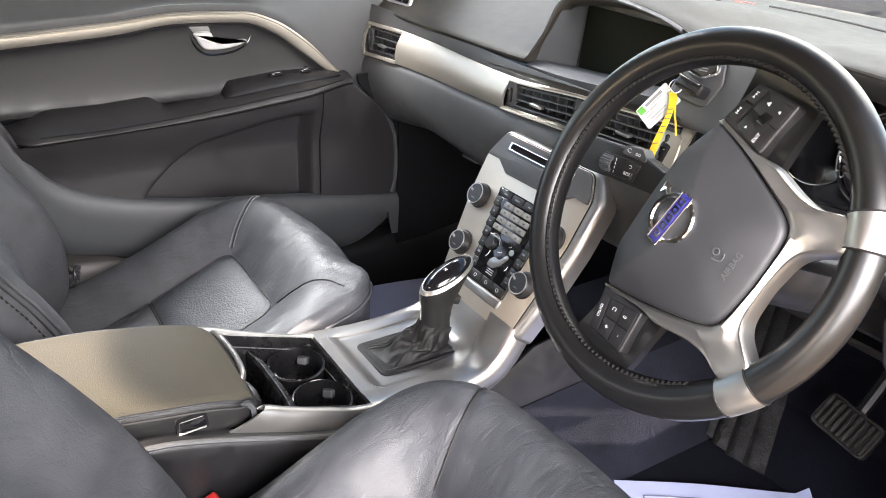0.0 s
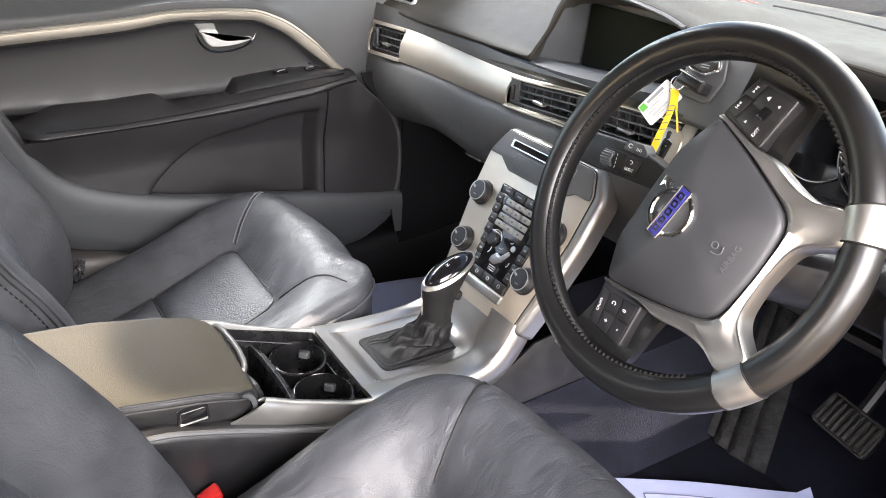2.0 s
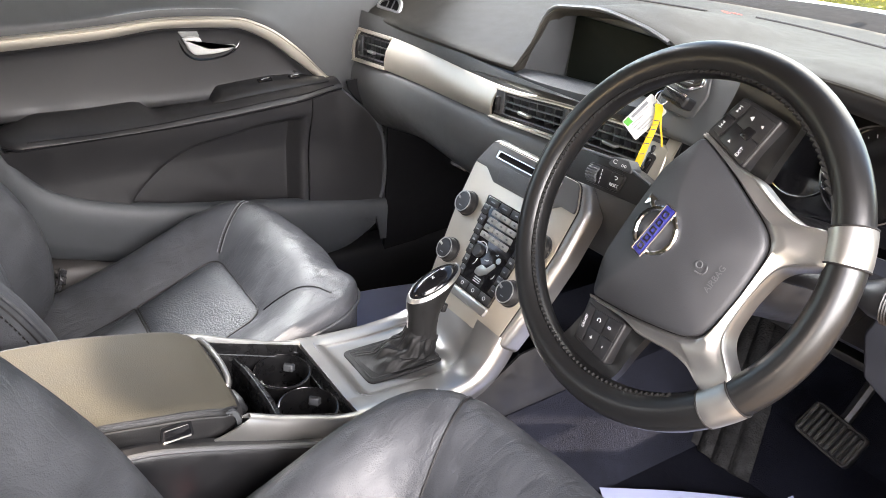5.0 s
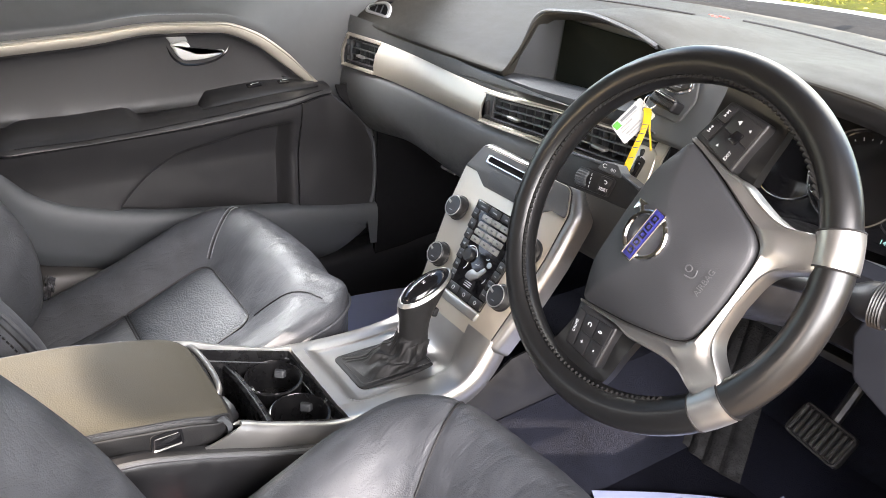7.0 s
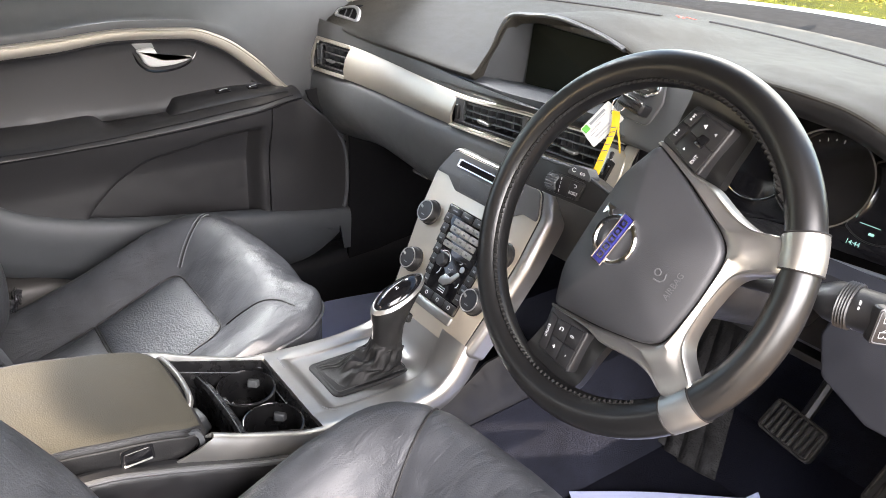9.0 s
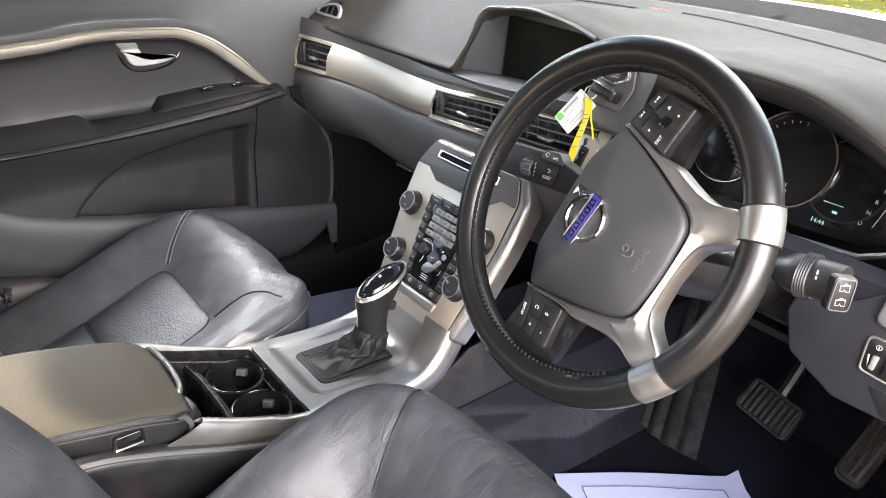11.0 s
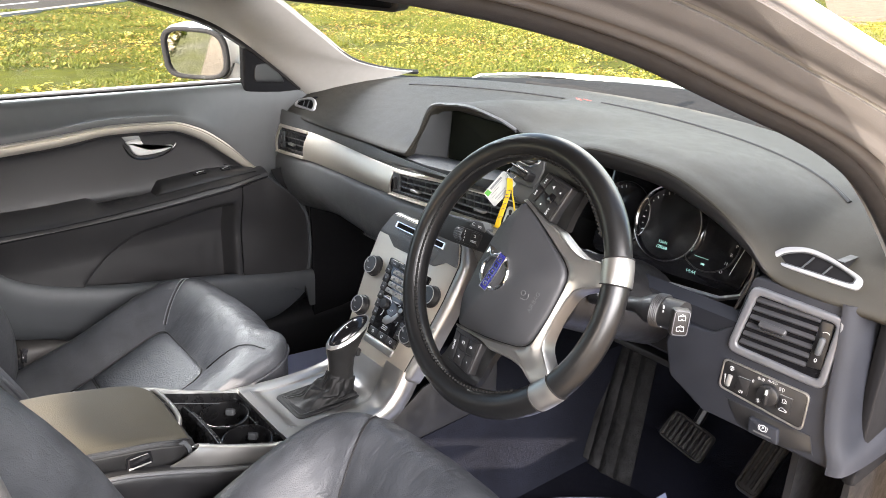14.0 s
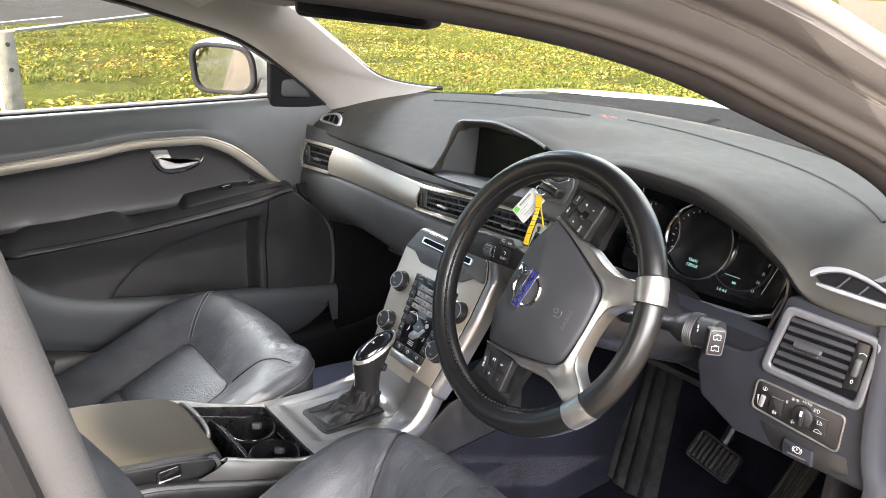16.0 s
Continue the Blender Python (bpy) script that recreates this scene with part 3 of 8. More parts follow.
part("speaker_panel", sheet([[Vector((-0.664 + 0.030 * smooth(0.68, 0.80, z) * (1 - 0.8 * smooth(0.05, 0.16, y)) + 0.003 * math.sin(math.pi * min(max((y - 0.09) / 0.19, 0), 1)), y, z)) for z in np.linspace(ZP(y) - 0.006, min(ZG(y) - 0.0115, FRONT(y)), 16)] for y in np.linspace(0.088, 0.277, 26)], 0.004), DOOR_DARK, door)
part("front_rim", tube(spline([(-0.668, 0.150, 0.824), (-0.664, 0.181, 0.798), (-0.661, 0.236, 0.748), (-0.660, 0.268, 0.700), (-0.660, 0.277, 0.640), (-0.660, 0.276, 0.575), (-0.660, 0.268, 0.545)], 40), 0.0048, 8), SLATE, door, "slate grey moulded front edge")
part("front_face", sheet([[Vector((-0.668, 0.279 - 0.10 * smooth(0.70, 0.83, z), z)), Vector((-0.676, 0.30 - 0.09 * smooth(0.70, 0.83, z), z)), Vector((-0.690, 0.345, z))] for z in np.linspace(0.53, 0.83, 18)], 0.003), BLACK, door)
ZB = curve([-0.60, -0.50, -0.46, -0.439, -0.37, -0.25, 0.0, 0.16, 0.24, 0.282], [0.69, 0.60, 0.560, 0.545, 0.525, 0.48, 0.42, 0.43, 0.465, 0.515])
part("kick_rim", sheet([spline([(-0.676, y, ZP(y) + 0.002), (-0.660, y, ZP(y) + 0.001), (-0.652, y, ZP(y) - 0.010), (-0.650, y, ZP(y) - 0.035), (-0.653, y, 0.5 * (ZP(y) + ZB(y))), (-0.660, y, ZB(y) + 0.006), (-0.680, y, ZB(y)), (-0.70, y, ZB(y))], 18) for y in np.linspace(-0.60, 0.282, 60)], 0.004), SLATE, door, "slate grey lower door edge")
part("outer_skin", box((0.02, 1.15, 0.66), pose(-0.80, -0.30, 0.70), 0.01), PAINT, door)
part("door_core", box((0.02, 1.30, 0.60), pose(-0.74, -0.27, 0.72), 0.005), MATT, door)

# door handle
PADDLE = material("satin_chrome_paint", (0.58, 0.57, 0.55), 0.34, metal=0.1, vary=0.03, bump=0.0, rvary=0.03)
SIDE = Matrix(((0, 0, 1, 0), (1, 0, 0, 0), (0, 1, 0, 0), (0, 0, 0, 1)))
oval = spline([(-0.1630, 0.9440, 0), (-0.1556, 0.9207, 0), (-0.1456, 0.9011, 0), (-0.1308, 0.8893, 0), (-0.1112, 0.8858, 0), (-0.0829, 0.8875, 0), (-0.0579, 0.8950, 0), (-0.0407, 0.9085, 0), (-0.0314, 0.9320, 0)], 40)
recess = part("handle_recess", plate([(p[0], p[1]) for p in oval], 0.0030, pose(-0.7150, 0, 0) @ SIDE, 0.001), GLOSS, door, "black handle recess")
part("recess_rim", tube([(-0.7120, p[0], p[1]) for p in oval], 0.0030, 8), GLOSS, recess, "gloss black rim")
part("recess_hollow", plate(rounded([(-0.1085, 0.9360), (-0.0520, 0.9350), (-0.0600, 0.9130), (-0.0990, 0.9110)], 0.004), 0.0012, pose(-0.7120, 0, 0) @ SIDE, 0.0004), SLATE, recess, "grey finger hollow")
part("handle_base", plate(rounded([(-0.1600, 0.9440), (-0.1215, 0.9425), (-0.1165, 0.9310), (-0.1480, 0.9285)], 0.002), 0.006, pose(-0.7120, 0, 0) @ SIDE, 0.001), KEY, recess, "satin grey pivot cap")
lever_ = spline([(-0.1512, 0.9300, 0), (-0.1360, 0.9330, 0), (-0.1215, 0.9325, 0), (-0.1165, 0.9260, 0), (-0.1125, 0.9180, 0), (-0.1040, 0.9135, 0), (-0.0780, 0.9130, 0), (-0.0530, 0.9140, 0), (-0.0505, 0.9105, 0), (-0.0620, 0.9050, 0), (-0.0850, 0.9000, 0), (-0.1100, 0.8982, 0), (-0.1300, 0.8992, 0), (-0.1400, 0.9070, 0), (-0.1460, 0.9190, 0)], 60, True)
part("door_handle", plate([(p.x, p.y) for p in lever_], 0.012, pose(-0.7060, 0, 0) @ SIDE, 0.004, 4), PADDLE, door, "satin chrome pull handle")
# switch panel
sw = part("switch_panel", sheet([spline([(-0.7155, y, ZS(y) + 0.001 + h), (-0.7135, y, ZS(y) + 0.003 + h), (-0.690, y, ZS(y) + 0.003 + 0.75 * h), (-0.674, y, ZS(y) + 0.0035 + 0.25 * h), (-0.668, y, ZS(y) + 0.002)], 12) for y, h in ((-0.111, -0.004), (-0.109, 0.0), (-0.093, 0.020), (-0.088, 0.022), (-0.05, 0.022), (0.02, 0.021), (0.07, 0.016), (0.11, 0.009), (0.14, 0.003))], 0.003), BLACK, door, "black window switch panel")
for y, w in ((0.006, 0.030), (0.070, 0.022)):
    h = 0.021 if y < 0.05 else 0.016
    part("switch", box((0.012, w, 0.005), pose(-0.692, y, ZS(y) + 0.0045 + 0.75 * h, 4, 14, 0), 0.0015), GLOSS, sw)
    part("switch_mark", box((0.0022, w * 0.45, 0.0005), pose(-0.694, y + 0.004, ZS(y) + 0.0078 + 0.75 * h, 4, 14, 0), 0), WHITE, sw)
    part("switch_mark", box((0.0035, w * 0.12, 0.0005), pose(-0.690, y - 0.006, ZS(y) + 0.0068 + 0.75 * h, 4, 14, 0), 0), WHITE, sw)

# window frame, glass and mirror triangle
part("window_seal", sheet([spline([(-0.750, y, 1.030), (-0.745, y, 1.039), (-0.752, y, 1.043), (-0.758, y, 1.038)], 7) for y in DY if y < 0.18], 0.002), RUBBER, door, "black window channel seal")
# plain white paints the sun's glint on this metal strip
part("window_lip", sheet([[Vector((-0.760, y, 1.040)), Vector((-0.764, y, 1.0438)), Vector((-0.774, y, 1.0420)), Vector((-0.80, y, 1.02))] for y in DY if y < 0.20], 0.002), LIT_WHITE, door, "outer sill strip, plain white for sunlit metal")
pane = part("window_pane", grid([[Vector((-0.757 + 0.11 * smooth(1.03, 1.40, z), y, z)) for z in np.linspace(1.03, max(EDGE(y) + 0.02, 1.04), 10)] for y in np.linspace(-0.8, 0.21, 24)]), GLASS, door, "passenger window glass")
pane.visible_shadow = False
tri = part("mirror_triangle", plate(rounded([(0.145, 1.018), (0.335, 0.99), (0.29, 1.040), (0.175, 1.145), (0.150, 1.155)], 0.012), 0.022, Matrix(((0, 0, 1, -0.742), (1, 0, 0, 0), (0, 1, 0, 0), (0, 0, 0, 1))), 0.006, 3), MATT, door, "black mirror corner cover")
part("tweeter_grille", plate(rounded([(0.17, 1.04), (0.255, 1.032), (0.24, 1.055), (0.205, 1.083), (0.175, 1.082)], 0.012), 0.003, Matrix(((0, 0, 1, -0.719), (1, 0, 0, 0), (0, 1, 0, 0), (0, 0, 0, 1))), 0.0025, 3), BLACK, tri)

# ---- dashboard ----
dash = thing("dashboard", (0, 0.35, 0.72), "grey soft-touch dashboard with silver trim strip and black vents", "dashboard")


def GY(x):
    return 0.188 + 0.044 * smooth(0.05, 0.6, abs(x))


XK = [-0.76, -0.4, -0.18, -0.142, -0.125, -0.108, -0.09, 0.02, 0.11, 0.17, 0.25, 0.31, 0.42, 0.508, 0.571, 0.60, 0.62, 0.76]
ZF = curve(XK, [0.960, 0.976, 0.980, 0.981, 1.020, 1.066, 1.079, 1.091, 1.079, 1.068, 1.070, 1.078, 1.072, 1.045, 1.005, 0.975, 0.968, 0.958])
YF = curve(XK, [0.262, 0.212, 0.206, 0.208, 0.226, 0.240, 0.246, 0.250, 0.246, 0.236, 0.228, 0.232, 0.240, 0.240, 0.242, 0.243, 0.244, 0.262])


def YB(x):
    return 0.80 - 0.62 * x * x


def top_profile(x):
    y0, z0, y1 = YF(x), ZF(x), YB(x)
    rise = 1.047 - 0.02 * (x / 0.75) ** 4 - z0
    hood = smooth(-0.142, -0.09, x) * (1 - smooth(0.55, 0.61, x))
    pts = [(y0 + 0.016, z0 - 0.016), (y0 + 0.002, z0 - 0.009), (y0, z0 - 0.002)]
    for s in (0.03, 0.08, 0.16, 0.28, 0.42, 0.58, 0.74, 0.88, 1.0):
        flat = 1 - (1 - s) ** 2.2
        swell = 0.004 * math.sin(math.pi * min(s * 1.25, 1)) * hood
        swell += 0.011 * math.exp(-((x - 0.03) / 0.085) ** 4) * smooth(0.03, 0.16, s) * (1 - smooth(0.34, 0.62, s))
        swell += 0.007 * math.exp(-((x - 0.37) / 0.15) ** 4) * smooth(0.03, 0.16, s) * (1 - smooth(0.30, 0.75, s))
        pts.append((y0 + (y1 - y0) * s, z0 + 0.002 + rise * flat + swell))
    return [Vector((x, p.x, p.y)) for p in spline([(a, b, 0) for a, b in pts], 34)]


xs = sorted(list(np.linspace(-0.745, 0.745, 121)) + list(np.linspace(-0.146, -0.088, 16)))
part("top_pad", sheet([top_profile(x) for x in xs], 0.005), DASH_TOP, dash, "warm grey textured dashboard top")


def pad_z(x, y):
    prof = top_profile(x)
    for p0, p1 in zip(prof[2:], prof[3:]):
        if p0.y <= y <= p1.y:
            return p0.z + (p1.z - p0.z) * (y - p0.y) / (p1.y - p0.y)
    return prof[-1].z


for x0, x1 in ((-0.52, -0.145), (-0.045, 0.60)):
    line_ = [(x, 0.668 - 0.64 * x * x) for x in np.linspace(x0, x1, 40)]
    part("pad_slot", tube([(x, y, pad_z(x, y) + 0.0004) for x, y in line_], 0.0024, 6), RUBBER, dash, "black slot across the pad")
    part("slot_lip", tube([(x, y + 0.0055, pad_z(x, y + 0.0055) - 0.0004) for x, y in line_], 0.0022, 6), DASH_TOP, dash)

mark_at = Vector((-0.095, 0.662, pad_z(-0.095, 0.662)))
RED = material("red_smear", (0.45, 0.06, 0.04), 0.6, vary=0.3, scale=200, bump=0.1)
for dx, dy, w in ((-0.012, 0.0, 0.020), (0.010, 0.004, 0.026), (0.0, -0.010, 0.016)):
    part("red_mark", box((w, 0.0035, 0.0012), Matrix.Translation(mark_at + Vector((dx, dy, 0.0006 + 0.02 * dy))) @ pose(0, 0, 0, 0, 0, -12), 0.0005, 1), RED, dash, "small red marker smear")


def face(x, z, out=0.0):
    return Vector((x, GY(x) + 0.20 * (z - 0.93) - out, z))


FX = np.linspace(-0.735, 0.20, 60)
TT = curve([-0.76, -0.53, -0.15, 0.02, 0.22], [0.931, 0.940, 0.947, 0.962, 0.972])
TB = curve([-0.80, -0.55, -0.17, 0.0, 0.22], [0.857, 0.873, 0.894, 0.904, 0.912])
part("upper_fascia", sheet([[face(x, z, o) for z, o in ((ZF(-0.25) - 0.012 if -0.2 < x < 0.3 else ZF(x) - 0.012, -0.006), (0.968, 0.0), (0.5 * (0.968 + TT(x)), 0.002), (TT(x) - 0.002, 0.0))] for x in FX], 0.004), GREY_SKIN, dash, "dark grey fascia band")
# silver strip, cut out for the vents
VENTS = ((-0.70, -0.565), (-0.152, 0.195))


def strip(x0, x1, lo=0.0, hi=1.0, n=30):
    rows = []
    for x in np.linspace(x0, x1, n):
        a, b = TB(x) + (TT(x) - TB(x)) * lo, TB(x) + (TT(x) - TB(x)) * hi
        rows.append([face(x, a, 0.0), face(x, a + 0.002, 0.005), face(x, a + 0.3 * (b - a), 0.010), face(x, a + 0.6 * (b - a), 0.010), face(x, b - 0.25 * (b - a), 0.0065), face(x, b - 0.002, 0.002), face(x, b, 0.0)])
    return sheet(rows, 0.004)


silver = part("trim_strip", join(strip(-0.565, -0.152), strip(-0.735, -0.70, n=4), strip(-0.70, -0.565, 0, 0.10, 8), strip(-0.70, -0.565, 0.90, 1, 8), strip(-0.152, 0.195, 0, 0.12, 20), strip(-0.152, 0.195, 0.88, 1, 20), strip(0.195, 0.212, n=3)), SILVER, dash, "champagne silver dashboard strip")


def low_profile(x):
    b = TB(x)
    g = GY(x) - 0.006
    drop = 0.03 * smooth(0.45, 0.75, abs(x))
    return [Vector((x, p.x, p.y)) for p in spline([(g, b + 0.001, 0), (g - 0.012, b - 0.012, 0), (g - 0.016, b - 0.05, 0), (g + 0.002, 0.785 - drop, 0), (g + 0.045, 0.745 - drop, 0), (g + 0.12, 0.725 - drop, 0), (g + 0.26, 0.72, 0)], 24)]


part("lower_pad", sheet([low_profile(x) for x in np.linspace(-0.74, 0.20, 50)], 0.005), GREY_SKIN, dash, "slate grey glovebox side of the dashboard")
part("dash_core", box((1.36, 0.28, 0.15), pose(0, 0.52, 0.83), 0.02), BLACK, dash)


def vent(x0, x1, lo, hi, slats, fins, knob, name="air_vent", wheel_at=None):
    """A black grille sunk into the fascia, with level slats, upright fins behind and a tab."""
    n = 8
    xx = np.linspace(x0, x1, n)
    a = [TB(x) + (TT(x) - TB(x)) * lo for x in xx]
    b = [TB(x) + (TT(x) - TB(x)) * hi for x in xx]
    v = part(name, sheet([[face(x, p, 0.001), face(x, p + 0.003, -0.03), face(x, q - 0.003, -0.03), face(x, q, 0.001)] for x, p, q in zip(xx, a, b)], 0.003), BLACK, dash, "black louvred air vent")
    for s in range(slats):
        t = (s + 0.5) / slats
        rows = []
        for x, p, q in zip(xx, a, b):
            z = p + (q - p) * t
            rows.append([face(x, z + 0.0010, 0.0), face(x, z - 0.001, -0.010), face(x, z - 0.0024, -0.010), face(x, z - 0.0010, 0.0005)])
        part("slat", grid(rows, True, True), GREY_SKIN, v)
    for f in range(fins):
        x = x0 + (x1 - x0) * (f + 0.5) / fins
        p, q = TB(x) + (TT(x) - TB(x)) * lo, TB(x) + (TT(x) - TB(x)) * hi
        part("fin", box((0.002, 0.012, (q - p) * 0.98), Matrix.Translation(face(x, (p + q) / 2, -0.017)), 0), SLATE, v)
    if knob:
        x = x0 + (x1 - x0) * knob
        z = TB(x) + (TT(x) - TB(x)) * (lo + hi) / 2
        part("tab", box((0.026, 0.010, 0.0055), Matrix.Translation(face(x, z - 0.25 * (TT(x) - TB(x)) * (hi - lo) / 2, 0.003)), 0.002, 3), ALLOY, v, "silver vent tab")
    if wheel_at:
        x = x0 + (x1 - x0) * wheel_at
        z = TB(x) + (TT(x) - TB(x)) * (lo + hi) / 2
        part("vent_cheek", box((0.022, 0.006, 0.044), Matrix.Translation(face(x, z, 0.001)), 0.003), SLATE, v)
        part("thumbwheel", box((0.007, 0.012, 0.024), Matrix.Translation(face(x, z, 0.004)), 0.003, 3), BLACK, v, "ribbed thumbwheel")
    return v


vent(-0.693, -0.572, 0.10, 0.90, 4, 6, 0.5, wheel_at=0.06)
vent(-0.150, 0.008, 0.12, 0.88, 4, 8, 0.5, wheel_at=0.07)
vent(0.026, 0.193, 0.12, 0.88, 4, 8, 0.5, wheel_at=0.93)
part("vent_bridge", box((0.014, 0.02, 0.045), Matrix.Translation(face(0.017, 0.933, -0.006)), 0.003), SLATE, dash)

# rounded far end of the dashboard
part("end_cap", sheet([spline([face(-0.733, z, 0.004 * (z < TB(-0.735))), face(-0.741, z, -0.002), face(-0.748, z, -0.016), face(-0.752, z, -0.05), face(-0.753, z, -0.10)], 12) for z in np.linspace(0.775, 0.955, 20)], 0.004), GREY_SKIN, dash, "rounded dark grey end of the dashboard")
# glove box release below the strip
part("latch", box((0.05, 0.006, 0.006), pose(-0.30, 0.232, 0.752), 0.002), CHROME, dash)


def defroster(cx, s):
    """A slanted demister vent on top of the pad, in a silver frame."""
    c = Vector((cx, 0.276, 0.989))
    m = fr(c, (s * 0.10, -0.80, 0.62), (0, 0.62, 0.80)) @ Matrix.Diagonal((s, 1, 1, 1))
    o = [Vector((x, y)) for x, y, _ in spline([(-0.0505, -0.0148, 0), (-0.0485, -0.0060, 0), (-0.0366, 0.0084, 0), (-0.0117, 0.0170, 0), (0.0144, 0.0156, 0), (0.0382, 0.0096, 0), (0.0586, 0.0035, 0), (0.0640, -0.0040, 0), (0.0610, -0.0128, 0), (0.0493, -0.0155, 0), (0.0043, -0.0169, 0), (-0.0245, -0.0174, 0), (-0.0437, -0.0184, 0)], 60, True)]
    i = [Vector((x, y)) for x, y, _ in spline([(-0.0405, -0.0105, 0), (-0.0385, -0.0055, 0), (-0.0310, 0.0020, 0), (-0.0105, 0.0107, 0), (0.0133, 0.0101, 0), (0.0350, 0.0060, 0), (0.0530, 0.0000, 0), (0.0552, -0.0042, 0), (0.0534, -0.0082, 0), (0.0430, -0.0100, 0), (0.0013, -0.0112, 0), (-0.0220, -0.0122, 0), (-0.0360, -0.0130, 0)], 60, True)]
    f = part("demister_vent", plate(o, 0.005, m, 0.002, 2, hole=i), DEMIST, dash, "silver framed demister vent")
    part("vent_throat", plate(i, 0.0010, m, 0), MATT, f)
    part("inner_lip", tube([m @ Vector((p.x * 0.985, p.y * 0.97, 0.0030)) for p in i], 0.0010, 6, closed=True), SLATE, f)
    for k in range(2):
        part("blade", box((0.0016, 0.022 - 0.003 * k, 0.003), m @ pose(-0.004 + 0.0245 * k, -0.002 - 0.002 * k, 0.0020, 0, 0, -22), 0), SLATE, f)


defroster(-0.641, -1)
defroster(0.637, 1)

# screen in its hood
SCREEN = material("matt_display", (0.005, 0.0065, 0.005), 0.6, vary=0.05, bump=0.0, spec=0.08, rvary=0.02)
hood = part("screen_recess", sheet([[Vector(q) for q in spline(row, 12)] for row in (
    [(-0.142, 0.214, 0.950), (-0.05, 0.206, 0.955), (0.06, 0.206, 0.962), (0.15, 0.212, 0.968)],
    [(-0.139, 0.213, 0.966), (-0.05, 0.205, 0.970), (0.06, 0.205, 0.978), (0.15, 0.210, 0.986)],
    [(-0.136, 0.228, 0.972), (-0.05, 0.220, 0.976), (0.06, 0.220, 0.984), (0.15, 0.224, 0.992)],
    [(-0.132, 0.240, 0.970), (-0.05, 0.235, 0.975), (0.06, 0.235, 0.982), (0.145, 0.24, 0.989)],
    [(-0.099, 0.280, 0.965), (-0.04, 0.282, 0.969), (0.05, 0.282, 0.974), (0.125, 0.280, 0.980)],
    [(-0.108, 0.302, 1.064), (-0.04, 0.306, 1.074), (0.05, 0.306, 1.076), (0.125, 0.300, 1.064)],
    [(-0.104, 0.255, 1.068), (-0.05, 0.262, 1.078), (0.05, 0.262, 1.080), (0.125, 0.25, 1.066)])], 0.003), SLATE, dash, "dark grey hooded screen surround")
part("hood_cheek", sheet([[Vector(p) for p in row] for row in (
    [(-0.138, 0.228, 0.973), (-0.122, 0.236, 1.03), (-0.106, 0.248, 1.074)],
    [(-0.128, 0.245, 0.974), (-0.114, 0.252, 1.03), (-0.103, 0.258, 1.068)],
    [(-0.099, 0.279, 0.966), (-0.104, 0.290, 1.02), (-0.107, 0.300, 1.066)])], 0.003), SLATE, dash)
part("screen", plate(rounded([(-0.0965, -0.049), (0.112, -0.041), (0.112, 0.040), (-0.106, 0.045)], 0.005), 0.003, fr((0.008, 0.285, 1.018), (0, -1, 0.16), (0, 0.16, 1)), 0.001), SCREEN, hood, "dark switched-off display screen")
part("hood_edge", tube(spline([(-0.139, 0.227, 0.974), (-0.124, 0.235, 1.03), (-0.107, 0.244, 1.071), (-0.06, 0.249, 1.081), (0.0, 0.250, 1.086), (0.08, 0.247, 1.078), (0.13, 0.242, 1.068)], 40), 0.0035, 8), SLATE, dash)

# instrument cluster
binnacle = part("instrument_binnacle", sheet([[Vector(p) for p in spline(row, 16)] for row in (
    [(0.285, 0.245, 1.062), (0.42, 0.25, 1.062), (0.51, 0.25, 1.036), (0.565, 0.252, 0.998), (0.578, 0.252, 0.955), (0.565, 0.246, 0.905)],
    [(0.285, 0.30, 1.045), (0.42, 0.30, 1.048), (0.50, 0.305, 1.025), (0.545, 0.305, 0.990), (0.555, 0.31, 0.95), (0.545, 0.30, 0.91)],
    [(0.285, 0.345, 1.025), (0.40, 0.35, 1.030), (0.48, 0.352, 1.012), (0.520, 0.352, 0.982), (0.530, 0.352, 0.945), (0.522, 0.345, 0.905)])], 0.003), BLACK, dash, "black instrument hood")
DROP = curve([0.24, 0.28, 0.33, 0.45, 0.53, 0.58, 0.60], [0.010, 0.022, 0.030, 0.031, 0.028, 0.022, 0.012])
part("hood_face", sheet([spline([(x, YF(x) + 0.001, ZF(x) - 0.003), (x, YF(x) - 0.001, ZF(x) - 0.3 * DROP(x)), (x, YF(x) + 0.003, ZF(x) - 0.75 * DROP(x)), (x, YF(x) + 0.010, ZF(x) - DROP(x))], 8) for x in np.linspace(0.25, 0.60, 40)], 0.003), BLACK, dash, "dark rolled face of the instrument hood")
CL = fr((0.41, 0.330, 0.955), (0, -1, 0.30), (0, 0.3, 1))
cluster = part("instrument_panel", plate(rounded([(-0.15, -0.075), (0.12, -0.062), (0.135, 0.02), (0.08, 0.085), (-0.15, 0.095)], 0.02), 0.004, CL, 0.002), GLOSS, dash, "black glossy instrument panel")
part("cluster_rim", tube([CL @ Vector((*p, 0.012)) for p in ((-0.15, -0.080), (0.0, -0.082), (0.10, -0.074), (0.13, -0.060), (0.142, -0.02))], 0.004, 6), ALLOY, dash, "silver lower lip of the instrument panel")
GA = CL @ pose(-0.018, 0.006, 0.006)
gauge = part("gauge", ring(0.058, 0.004, 0.008, GA, 56), CHROME, cluster, "chrome ringed dial")
part("dial_face", lathe([(0.0005, 0.0), (0.055, 0.0), (0.055, 0.001), (0.0005, 0.001)], GA, 40), GLOSS, gauge)
